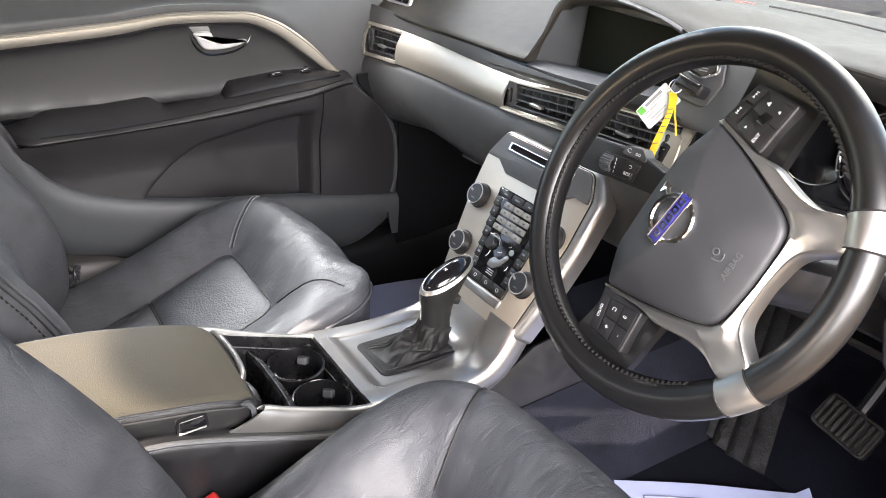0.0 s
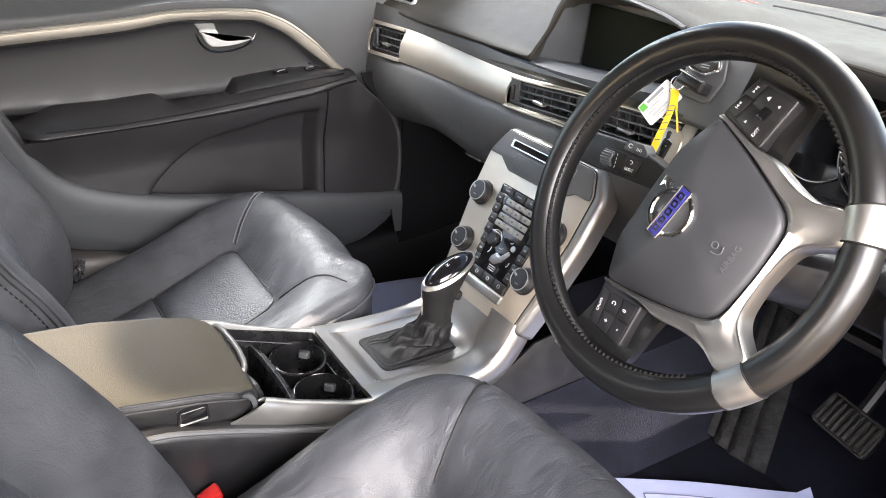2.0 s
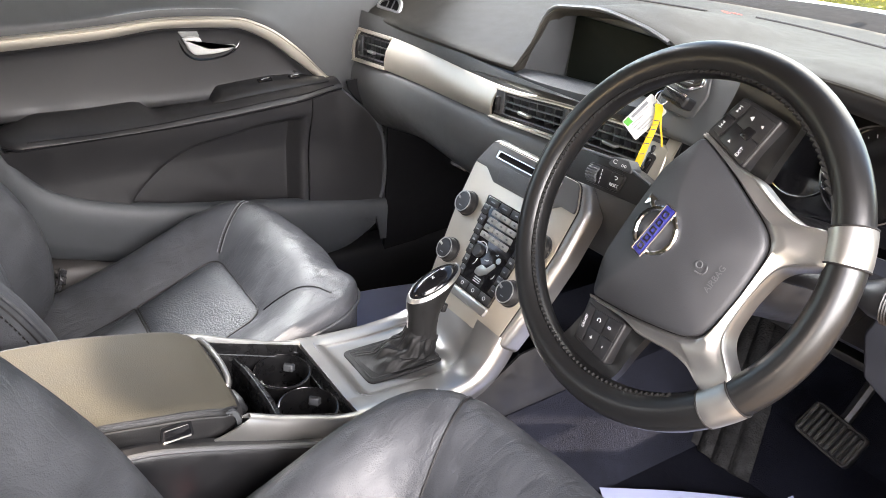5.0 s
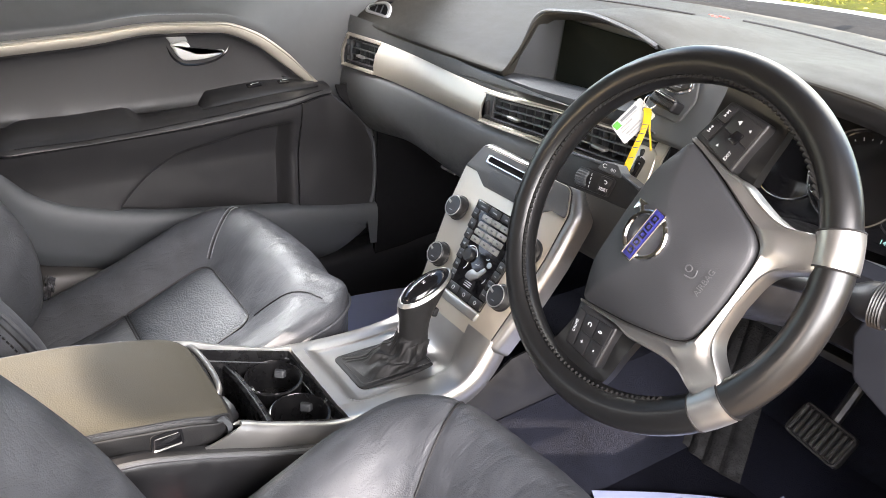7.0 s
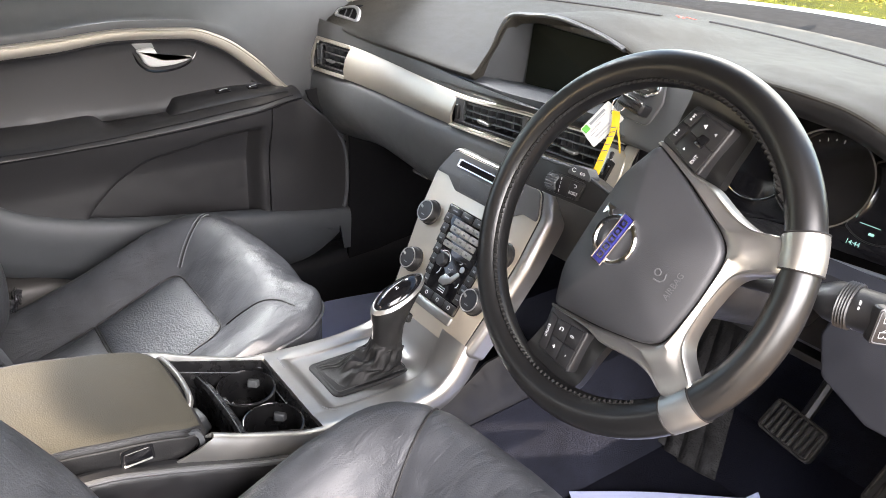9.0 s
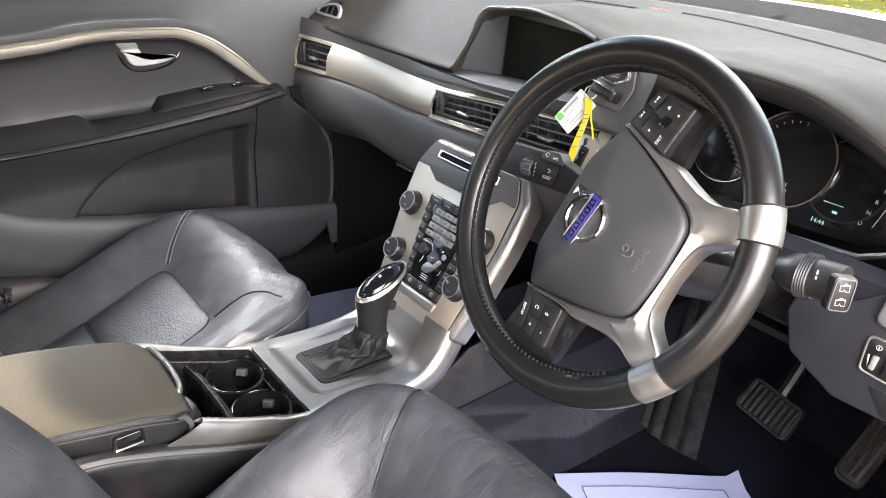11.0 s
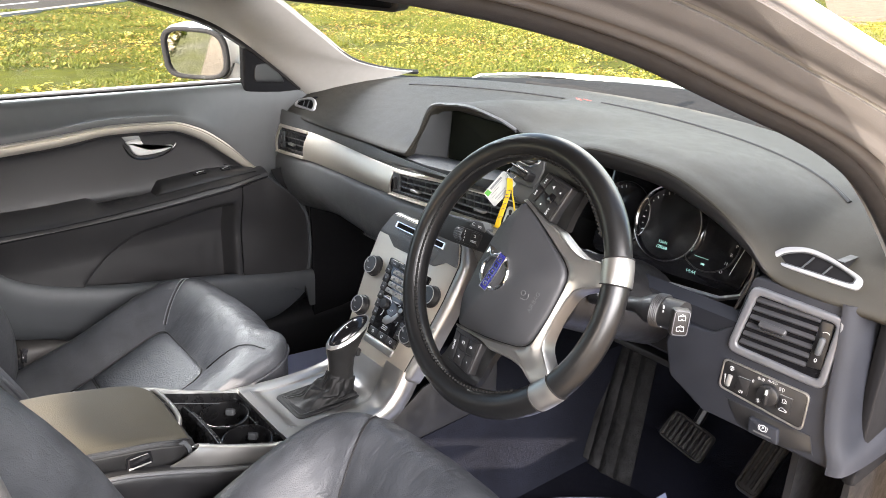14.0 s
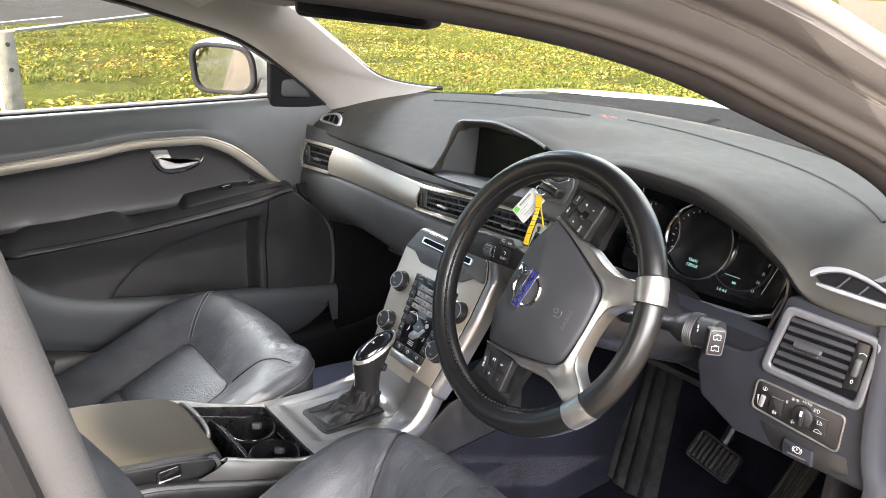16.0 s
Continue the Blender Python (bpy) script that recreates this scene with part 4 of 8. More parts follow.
for k in range(11):
    a = radians(205 - k * 12.0)
    part("tick", box((0.004 if k % 2 == 0 else 0.002, 0.0009, 0.0006), GA @ pose(0.047 * math.cos(a), 0.047 * math.sin(a), 0.0016, 0, 0, math.degrees(a)), 0), WHITE, gauge)
LIT = glow("display_legend", (0.20, 0.42, 0.38), 0.05)
words("15641", 0.0068, GA @ pose(0.0, -0.030, 0.0018), LIT, gauge, "display_text")
words("128068", 0.0068, GA @ pose(0.0, -0.038, 0.0018), LIT, gauge, "display_text")
words("14:44", 0.0078, CL @ pose(0.040, -0.052, 0.0052), LIT, cluster, "display_text")
part("display_icon", box((0.006, 0.003, 0.0005), CL @ pose(0.055, -0.036, 0.0052), 0), LIT, cluster)
part("display_line", box((0.024, 0.0008, 0.0005), CL @ pose(0.05, -0.027, 0.0052), 0), LIT, cluster)
for k, ch in enumerate("PRND"):
    words(ch, 0.0068, CL @ pose(0.098 - 0.004 * k, 0.004 - 0.014 * k, 0.0052), WHITE, cluster, "gear_letter")
part("gear_line", box((0.0008, 0.05, 0.0005), CL @ pose(0.106, -0.014, 0.0052, 0, 0, -14), 0), WHITE, cluster)
part("side_dial", ring(0.050, 0.0025, 0.004, CL @ pose(-0.105, 0.002, 0.004), 40), CHROME, cluster)
part("side_dial", ring(0.048, 0.002, 0.003, CL @ pose(0.055, 0.002, 0.003), 40), BLACK, cluster)
for k in range(9):
    a = radians(200 - k * 12)
    part("tick", box((0.004, 0.001, 0.0006), CL @ pose(-0.105 + 0.042 * math.cos(a), 0.002 + 0.042 * math.sin(a), 0.0052, 0, 0, math.degrees(a)), 0), WHITE, cluster)

# driver's end panel with vent and light switches
XZ = Matrix(((1, 0, 0, 0), (0, 0, -1, 0.262), (0, 1, 0, 0), (0, 0, 0, 1)))
END = fr((0.637, 0.240, 0.90), (0.10, -1, 0.12), (0, 0.12, 1))


def on_end(x, z):
    return ((x - 0.637) * 1.0, (z - 0.90) * 1.0)


end_panel = part("end_panel", plate(rounded([on_end(*p) for p in ((0.583, 0.962), (0.702, 0.962), (0.714, 0.845), (0.728, 0.788), (0.745, 0.768), (0.747, 0.752), (0.671, 0.753), (0.558, 0.755), (0.500, 0.785), (0.484, 0.83), (0.492, 0.866), (0.548, 0.868), (0.572, 0.888))], 0.012), 0.02, END @ pose(0, 0, -0.02), 0.004, 3), SHADED_SKIN, dash, "slate grey end panel beside the door")
part("shelf", sheet([[Vector((x, y, z)) for y, z in ((0.25, 0.905), (0.232, 0.895), (0.235, 0.868), (0.26, 0.862))] for x in np.linspace(0.28, 0.58, 8)], 0.004), SHADED_SKIN, dash)
vo = rounded([on_end(*p) for p in ((0.586, 0.951), (0.705, 0.946), (0.701, 0.849), (0.571, 0.854))], 0.014)
vi = rounded([on_end(*p) for p in ((0.596, 0.940), (0.695, 0.936), (0.691, 0.860), (0.583, 0.865))], 0.007)
FRAME = material("satin_frame_paint", (0.15, 0.155, 0.17), 0.42, metal=0.5, vary=0.05, bump=0.0)
vf = part("side_vent", plate(vo, 0.006, END, 0.003, 3, hole=vi), FRAME, dash, "satin grey framed side air vent")
part("vent_throat", plate(vi, 0.0012, END, 0), GLOSS, vf)
for k in range(6):
    z = 0.8735 + 0.0122 * k
    x0, x1 = -0.0500 + 0.0018 * k, 0.0365 + 0.0006 * k
    part("slat", plate(rounded([(x0, -0.0058), (x1, -0.0050), (x1, 0.0050), (x0, 0.0058)], 0.002), 0.0026, END @ pose(0, z - 0.90, 0.0005, -52), 0.0010, 2), VENTSLAT, vf, "charcoal louvre")
part("tab", plate(rounded([(-0.0180, -0.0045), (0.0170, -0.0045), (0.0180, 0.0035), (-0.0165, 0.0050)], 0.003), 0.006, END @ pose(-0.0115, 0.0045, 0.0075, -30), 0.002, 3), VENTSLAT, vf, "grey vent tab")
part("tab_edge", box((0.030, 0.0011, 0.0012), END @ pose(-0.0115, 0.0004, 0.0118, -30), 0.0004, 1), CHROME, vf)
part("vent_cheek", plate(rounded([(0.0365, -0.0285), (0.0548, -0.0262), (0.0548, 0.0352), (0.0392, 0.0350)], 0.003), 0.0040, END, 0.001), PADKEY, vf)
part("thumbwheel", box((0.0075, 0.024, 0.009), END @ pose(0.0468, 0.0030, 0.0050, 0, 0, -4), 0.003, 3), SLATE, vf)
words("0", 0.0075, END @ pose(0.0455, -0.0165, 0.0042), WHITE, vf, "legend")
part("symbol", tube([END @ Vector((0.0492 + 0.0042 * math.cos(q), 0.0200 + 0.0026 * math.sin(q), 0.0042)) for q in np.linspace(0.2, 2.9, 8)], 0.0005, 5), WHITE, vf)
lo = rounded([on_end(*p) for p in ((0.572, 0.842), (0.688, 0.838), (0.690, 0.786), (0.573, 0.799))], 0.008)
li = rounded([on_end(*p) for p in ((0.5745, 0.8395), (0.6855, 0.8355), (0.6875, 0.789), (0.5755, 0.8015))], 0.007)
lp = part("light_switch_panel", plate(lo, 0.003, END, 0.001, 2, hole=li), ALLOY, dash, "black light switch panel in a thin silver frame")
part("switch_face", plate(li, 0.002, END, 0.0005), BLACK, lp)
knob_m = END @ pose(0.637 - 0.637 + 0.003, -0.0835, 0.002)
rk = part("rotary_switch", lathe([(0.014, 0.0), (0.0135, 0.007), (0.012, 0.008), (0.0005, 0.008)], knob_m, 32), BLACK, lp, "black rotary light switch")
part("knob_bar", box((0.006, 0.024, 0.006), knob_m @ pose(0, 0, 0.009), 0.002), BLACK, rk)
part("knob_mark", box((0.003, 0.007, 0.0006), knob_m @ pose(0, 0.006, 0.0122), 0), WHITE, rk)
part("dimmer", box((0.0065, 0.0170, 0.005), END @ pose(-0.0512, -0.0865, 0.003, 0, 0, -5), 0.0018, 3), KEY, lp)
part("dimmer_scale", plate([(-0.0590, -0.0800), (-0.0568, -0.0795), (-0.0560, -0.0940)], 0.0004, END @ pose(0, 0, 0.0021), 0), WHITE, lp)
for cx, cy in ((-0.0318, -0.0862), (0.0246, -0.0878)):
    part("switch", plate(rounded([(-0.0087, -0.0105), (0.0087, -0.0108), (0.0080, 0.0108), (-0.0088, 0.0105)], 0.0014), 0.0032, END @ pose(cx, cy, 0.0015, 0, 0, 0), 0.0008), PADKEY, lp)
    part("switch_line", box((0.0165, 0.0005, 0.0003), END @ pose(cx, cy + 0.0112, 0.0023), 0), STITCH, lp)
def stroke(pts, parent, up=0.0024, r=0.00035):
    """A thin printed stroke on the end panel."""
    part("symbol", tube([END @ Vector((x, y, up)) for x, y in pts], r, 4), WHITE, parent)


def arc(cx, cy, r, a0, a1, n=9):
    return [(cx + r * math.cos(radians(a)), cy + r * math.sin(radians(a))) for a in np.linspace(a0, a1, n)]


stroke(arc(-0.0512, -0.0690, 0.0028, 0, 360, 16), lp)
stroke([(-0.0512, -0.0708), (-0.0512, -0.0674)], lp, r=0.0007)
stroke(arc(-0.0325, -0.0942, 0.0019, 90, 270), lp, 0.0048)
stroke([(-0.0325, -0.0923), (-0.0325, -0.0961)], lp, 0.0048)
stroke([(-0.0300, -0.0922), (-0.0304, -0.0962)], lp, 0.0048)
for k in range(3):
    stroke([(-0.0314, -0.0928 - 0.0013 * k), (-0.0290, -0.0930 - 0.0013 * k)], lp, 0.0048, 0.00025)
for cx, q in ((-0.0138, 1), (-0.0088, -1)):
    stroke(arc(cx, -0.0672, 0.0018, 90, 270) if q > 0 else arc(cx, -0.0672, 0.0018, -90, 90), lp)
    stroke([(cx, -0.0654), (cx, -0.0690)], lp)
    for k in range(3):
        stroke([(cx + q * 0.0008, -0.0662 - 0.0010 * k), (cx + q * 0.0020, -0.0662 - 0.0010 * k)], lp, r=0.00022)
stroke(arc(0.0175, -0.0702, 0.0026, -90, 90), lp)
stroke([(0.0175, -0.0676), (0.0175, -0.0728)], lp)
for k in range(4):
    stroke([(0.0130, -0.0682 - 0.0013 * k), (0.0160, -0.0682 - 0.0013 * k)], lp, r=0.00028)
stroke(arc(-0.0055, -0.0935, 0.0013, 0, 360, 12), lp, 0.0108)
for a in range(0, 360, 45):
    stroke([(-0.0055 + 0.0021 * math.cos(radians(a)), -0.0935 + 0.0021 * math.sin(radians(a))), (-0.0055 + 0.0031 * math.cos(radians(a)), -0.0935 + 0.0031 * math.sin(radians(a)))], lp, 0.0108, 0.00025)
stroke([(0.0215, -0.0855), (0.0215, -0.0805), (0.0248, -0.0805), (0.0248, -0.0855), (0.0215, -0.0855)], lp, 0.0048)
stroke([(0.0250, -0.0815), (0.0272, -0.0825), (0.0272, -0.0850), (0.0250, -0.0845)], lp, 0.0048)
stroke([(0.0198, -0.0955), (0.0212, -0.0932), (0.0240, -0.0922), (0.0275, -0.0940), (0.0298, -0.0950), (0.0298, -0.0965), (0.0198, -0.0965), (0.0198, -0.0955)], lp, 0.0048)
words("AUTO", 0.0046, END @ pose(0.0035, -0.0655, 0.0024, 0, 0, -2), WHITE, lp, "legend")
words("0", 0.0058, END @ pose(-0.0205, -0.0745, 0.0024), WHITE, lp, "legend")
ep = part("brake_switch_bay", plate(rounded([(-0.0500, -0.1125), (0.0632, -0.1145), (0.0715, -0.1370), (0.0330, -0.1440), (-0.0120, -0.1425), (-0.0270, -0.1400)], 0.005), 0.0010, END, 0.0005), BLACK, dash, "recessed parking brake switch bay")
part("bay_edge", tube([END @ Vector((*p, 0.0012)) for p in ((-0.0500, -0.1125), (0.0632, -0.1145), (0.0715, -0.1370))], 0.0007, 5), SHADED_SKIN, ep)
part("switch", plate(rounded([(-0.0129, -0.1215), (0.0262, -0.1225), (0.0305, -0.1440), (-0.0100, -0.1430)], 0.003), 0.0070, END, 0.0025, 3), SHADED_SKIN, ep, "parking brake switch")
part("symbol", ring(0.0042, 0.0008, 0.0005, END @ pose(0.0080, -0.1290, 0.0070), 18), WHITE, ep)
for q in (-1, 1):
    stroke(arc(0.0080, -0.1290, 0.0060, q * 40 + (0 if q > 0 else 180) - 40 * q - 40, q * 40 + (0 if q > 0 else 180) - 40 * q + 40), ep, 0.0073)
words("P", 0.0055, END @ pose(0.0080, -0.1290, 0.0072), WHITE, ep, "legend")
part("legend_bar", box((0.024, 0.0022, 0.0004), END @ pose(0.0090, -0.1375, 0.0071), 0), KEYMARK, ep)
# rounded end of the dashboard beside the door
PE = curve([0.745, 0.768, 0.788, 0.845, 0.90, 0.962], [0.735, 0.733, 0.724, 0.712, 0.707, 0.700])
part("end_cap", sheet([spline([(PE(z) - 0.004, 0.2400 + 0.12 * (z - 0.9), z), (PE(z) + 0.004, 0.2430 + 0.12 * (z - 0.9), z), (PE(z) + 0.013, 0.254 + 0.12 * (z - 0.9), z), (PE(z) + 0.019, 0.28, z), (PE(z) + 0.022, 0.34, z)], 14) for z in np.linspace(0.750, 0.962, 24)], 0.004), SHADED_SKIN, dash, "rounded slate grey end of the dashboard")
# matt black stands for the shade that falls on this side
part("dash_side", box((0.02, 0.30, 0.26), pose(0.738, 0.43, 0.84), 0.008), MATT, dash)
part("knee_panel", sheet([[Vector((x, y, z)) for y, z in ((0.29, 0.86), (0.275, 0.82), (0.28, 0.78), (0.30, 0.765), (0.42, 0.76))] for x in np.linspace(0.22, 0.50, 8)], 0.004), BLACK, dash)
part("under_cover", box((0.55, 0.34, 0.012), pose(0.46, 0.47, 0.735, -4), 0.004), BLACK, dash)

# starter unit beside the wheel
IG = fr((0.222, 0.205, 1.016), (0.05, -1, 0.35), (0, 0.35, 1))
ign = part("starter_panel", plate(rounded([(-0.062, -0.050), (0.06, -0.050), (0.066, 0.045), (-0.01, 0.048), (-0.056, 0.0)], 0.016), 0.03, IG @ pose(0, 0, -0.024), 0.006, 3), GREY_SKIN, dash, "grey starter switch panel")
part("switch_plinth", plate(rounded([(-0.050, -0.018), (0.004, -0.022), (0.014, 0.010), (0.006, 0.040), (-0.040, 0.036)], 0.012), 0.004, IG @ pose(0, 0, 0.005), 0.002, 3), GREY_SKIN, ign)
sbo, sbi = [(-0.0415, 0.0130), (-0.0130, 0.0090), (0.0055, 0.0190), (0.0040, 0.0320), (-0.0365, 0.0305)], [(-0.0365, 0.0165), (-0.0140, 0.0132), (0.0008, 0.0212), (0.0000, 0.0285), (-0.0335, 0.0272)]
sbf = part("start_button", plate(rounded(sbo, 0.007), 0.004, IG @ pose(0, 0, 0.008), 0.0018, hole=rounded(sbi, 0.005)), CHROME, dash, "chrome framed start button")
part("button_face", plate(rounded([(x * 0.96 - 0.0006, y) for x, y in sbi], 0.005), 0.0042, IG @ pose(0, 0, 0.008), 0.0015), BLACK, sbf)
for k in range(2):
    part("legend_bar", box((0.012, 0.0012, 0.0003), IG @ pose(-0.016, 0.0225 - 0.003 * k, 0.0123, 0, 0, 3), 0), STITCH, sbf)
# thumbwheel bay at the end of the strip
BAY = IG @ pose(0, 0, -0.010)
bay = part("switch_bay", plate(rounded([(-0.052, -0.120), (-0.030, -0.118), (-0.0165, -0.103), (-0.0180, -0.066), (-0.0260, -0.0600), (-0.050, -0.0600)], 0.006), 0.006, BAY @ pose(0, 0, -0.005), 0.002, 3), SILVER, dash, "champagne silver thumbwheel bay")
part("bay_slot", plate(rounded([(-0.0490, -0.110), (-0.0340, -0.107), (-0.0300, -0.078), (-0.0440, -0.074)], 0.003), 0.0012, BAY @ pose(0, 0, 0.0008), 0.0004), BLACK, bay)
part("rocker", box((0.0085, 0.024, 0.008), BAY @ pose(-0.0400, -0.0930, 0.003, 0, 0, -10), 0.003, 3), GLOSS, bay, "black ribbed thumbwheel")
words("0", 0.0062, BAY @ pose(-0.0440, -0.1085, 0.0022, 0, 0, -8), WHITE, bay, "legend")
part("symbol", tube([BAY @ Vector((-0.036 + 0.003 * math.cos(q), -0.0765 + 0.002 * math.sin(q), 0.0023)) for q in np.linspace(0, 3.14, 7)], 0.0004, 5), WHITE, bay)
# ---- centre stack ----
SN = Vector((0, -1, 0.59)).normalized()
SM = fr((0.006, 0.104, 0.784), SN, (0, 0.59, 1))
stack = thing("centre_stack", (0.006, 0.05, 0.62), "floating silver centre stack with keypad and rotary knobs", "control panel")
so = [(-0.113, 0.112), (0.104, 0.112), (0.130, 0.072), (0.130, 0.0), (0.122, -0.09), (0.112, -0.152), (-0.092, -0.152), (-0.103, -0.10), (-0.124, 0.0), (-0.131, 0.062)]
SO = rounded(so, [0.024, 0.026, 0.03, 0.03, 0.03, 0.01, 0.01, 0.03, 0.03, 0.03], 6)
part("stack_frame", plate(SO, 0.034, SM @ pose(0, 0, -0.033), 0.011, 5), ALLOY, stack, "satin silver stack surround")
fi = rounded([(-0.106, 0.104), (0.094, 0.104), (0.112, 0.070), (0.113, 0.0), (0.106, -0.09), (0.098, -0.154), (-0.084, -0.154), (-0.096, -0.10), (-0.117, 0.0), (-0.123, 0.062)], [0.018, 0.020, 0.03, 0.03, 0.03, 0.004, 0.004, 0.03, 0.03, 0.03], 6)
part("face_gap", plate([p * 1.012 for p in fi], 0.0022, SM, 0.0004), RUBBER, stack, "dark joint round the face")
part("stack_face", plate(fi, 0.0030, SM, 0.0012), SILVER, stack, "brushed silver face")
tp = rounded([(-0.104, 0.103), (0.092, 0.103), (0.1095, 0.070), (0.1105, 0.062), (0.082, 0.0630), (0.058, 0.0475), (-0.063, 0.0465), (-0.092, 0.0620), (-0.1205, 0.0620), (-0.118, 0.070)], [0.014, 0.014, 0.02, 0.004, 0.01, 0.012, 0.012, 0.01, 0.004, 0.02], 5)
top = part("slot_panel", plate(tp, 0.0042, SM @ pose(0, 0, 0.001), 0.0010), GREY_SKIN, stack, "dark grey disc slot panel")
sl = rounded([(-0.083, 0.0805), (0.0645, 0.0805), (0.0645, 0.0945), (-0.083, 0.0945)], 0.003)
sh_ = rounded([(-0.0775, 0.0838), (0.0590, 0.0838), (0.0590, 0.0915), (-0.0775, 0.0915)], 0.002)
part("disc_slot", plate(sl, 0.0028, SM @ pose(0, 0, 0.0042), 0.001, hole=sh_), CHROME, top, "chrome disc slot frame")
part("slot_gap", plate(sh_, 0.0006, SM @ pose(0, 0, 0.0050), 0), MATT, top)
part("slot_hollow", plate(rounded([(-0.055, 0.0500), (0.050, 0.0500), (0.058, 0.0760), (-0.066, 0.0760)], 0.006), 0.0008, SM @ pose(0, 0, 0.0050), 0.0004), SLATE, top)
ko = rounded([(-0.058, 0.0275), (0.066, 0.0275), (0.0575, -0.1165), (-0.030, -0.1165)], 0.004)
pad = part("keypad", plate(ko, 0.005, SM @ pose(0, 0, 0.001), 0.002), GLOSS, stack, "black keypad with silver number keys")
part("keypad_lip", plate(rounded([(-0.031, -0.1175), (0.0585, -0.1175), (0.0565, -0.1315), (-0.0265, -0.1315)], 0.003), 0.0062, SM @ pose(0, 0, 0.001), 0.002, 3), ALLOY, stack, "satin silver lip below the keypad")


def key(u, v, w, h, m, name="key", up=0.0058, depth=0.003):
    return part(name, box((w, h, depth), SM @ pose(u, v, up), 0.0012), m, pad)


for i in range(4):
    key(-0.0375 + 0.0285 * i, 0.0195, 0.0265, 0.0115, PADKEY, "top_key")
    part("key_mark", box((0.010 if i < 2 else 0.005, 0.0016, 0.0004), SM @ pose(-0.0375 + 0.0285 * i, 0.0195, 0.0074), 0), STITCH, pad)
for r in range(4):
    for c in range(3):
        key(-0.0195 + 0.0225 * c, 0.0065 - 0.0118 * r, 0.0212, 0.0088, KEY, up=0.0062)
        part("key_mark", box((0.0045, 0.0024, 0.0004), SM @ pose(-0.0195 + 0.0225 * c, 0.0065 - 0.0118 * r, 0.0078), 0), SLATE, pad)
for r in range(7):
    s = 0.0019 * r
    for u in (-0.0465 + 1.7 * s, 0.0585 - 0.7 * s):
        key(u, 0.0055 - 0.0160 * r, 0.0145, 0.0148, PADKEY, "side_key")
        part("key_mark", box((0.0055 - 0.002 * (r % 3 == 1), 0.0014 + 0.0016 * (r % 2), 0.0004), SM @ pose(u, 0.0055 - 0.0160 * r, 0.0074), 0), STITCH, pad)
for c in range(3):
    key(-0.0125 + 0.0275 * c, -0.1075, 0.0262, 0.0135, PADKEY, "low_key")
    part("key_mark", ring(0.0026, 0.0008, 0.0004, SM @ pose(-0.0125 + 0.0275 * c, -0.1075, 0.0074), 12), WHITE, pad)
part("climate_display", plate(rounded([(-0.030, -0.041), (0.047, -0.041), (0.0435, -0.0995), (-0.0215, -0.0995)], 0.004), 0.0025, SM @ pose(0, 0, 0.0048), 0.001), GLOSS, pad, "gloss black climate panel")
part("airflow_emblem", plate(rounded([(-0.001, -0.0845), (0.012, -0.0850), (0.024, -0.0760), (0.0335, -0.0590), (0.0275, -0.0560), (0.0180, -0.0690), (0.0060, -0.0680), (-0.0005, -0.0760)], 0.003), 0.002, SM @ pose(0, 0, 0.0068), 0.0006), ALLOY, pad, "silver seat-shaped airflow emblem")
part("emblem_head", lathe([(0.0048, 0), (0.0045, 0.0018), (0.0005, 0.002)], SM @ pose(0.0325, -0.0500, 0.0068), 16), ALLOY, pad)
for a, b in (((-0.012, -0.075), (-0.009, -0.064)), ((0.006, -0.0600), (0.014, -0.0570)), ((0.022, -0.0450), (0.027, -0.0420)), ((0.036, -0.078), (0.039, -0.070))):
    part("airflow_mark", tube([SM @ Vector((*p, 0.0075)) for p in (a, ((a[0] + b[0]) / 2 + 0.001, (a[1] + b[1]) / 2 - 0.001), b)], 0.0007, 5), WHITE, pad)
part("knob_scale", tube([SM @ Vector((-0.0128 + 0.0150 * math.cos(q), -0.0530 + 0.0150 * math.sin(q), 0.0074)) for q in np.linspace(0.2, 2.2, 14)], 0.0006, 5), WHITE, pad)
for k in range(3):
    part("fan_mark", box((0.0150, 0.0011, 0.0004), SM @ pose(0.0115, -0.0880 - 0.0032 * k, 0.0075), 0), WHITE, pad)
def knob(u, v, r, h, name="rotary_knob", mark=True, parent=None):
    m = SM @ pose(u, v, 0.003)
    k = part(name, lathe([(r * 1.12, 0), (r * 1.12, 0.002), (r * 1.02, 0.003), (r, h - 0.004), (r * 0.96, h - 0.0012), (r * 0.90, h), (r * 0.86, h), (r * 0.84, h - 0.0008), (0.0005, h - 0.0006)], m, 36), BLACK, parent or stack, "black rotary knob")
    if mark:
        part("knob_rim", ring(r * 0.885, 0.0016, 0.0010, m @ pose(0, 0, h - 0.0006), 36), ALLOY, k, "thin silver rim")
        part("knob_cap", lathe([(r * 0.80, 0), (r * 0.78, 0.0008), (0.0005, 0.0010)], m @ pose(0, 0, h - 0.0008), 30), PADKEY, k)
        part("pointer", box((0.0095, 0.0036, 0.0014), m @ pose(-r * 0.60, r * 0.22, h + 0.0004, 0, 0, -20), 0.0006, 1), KEY, k)
        part("legend_bar", box((0.007, 0.0012, 0.0003), m @ pose(0.0, -r * 0.40, h + 0.0003), 0), STITCH, k)
    return k


knob(-0.089, -0.002, 0.0180, 0.015)
knob(-0.075, -0.079, 0.0180, 0.015)
knob(0.086, -0.001, 0.0180, 0.015)
knob(0.080, -0.079, 0.0180, 0.015)
knob(-0.0128, -0.0530, 0.0100, 0.012, "fan_knob", False, pad)
# ---- centre console ----
console = thing("centre_console", (0.01, -0.2, 0.30), "centre console with silver surround, open tray and padded armrest", "console")
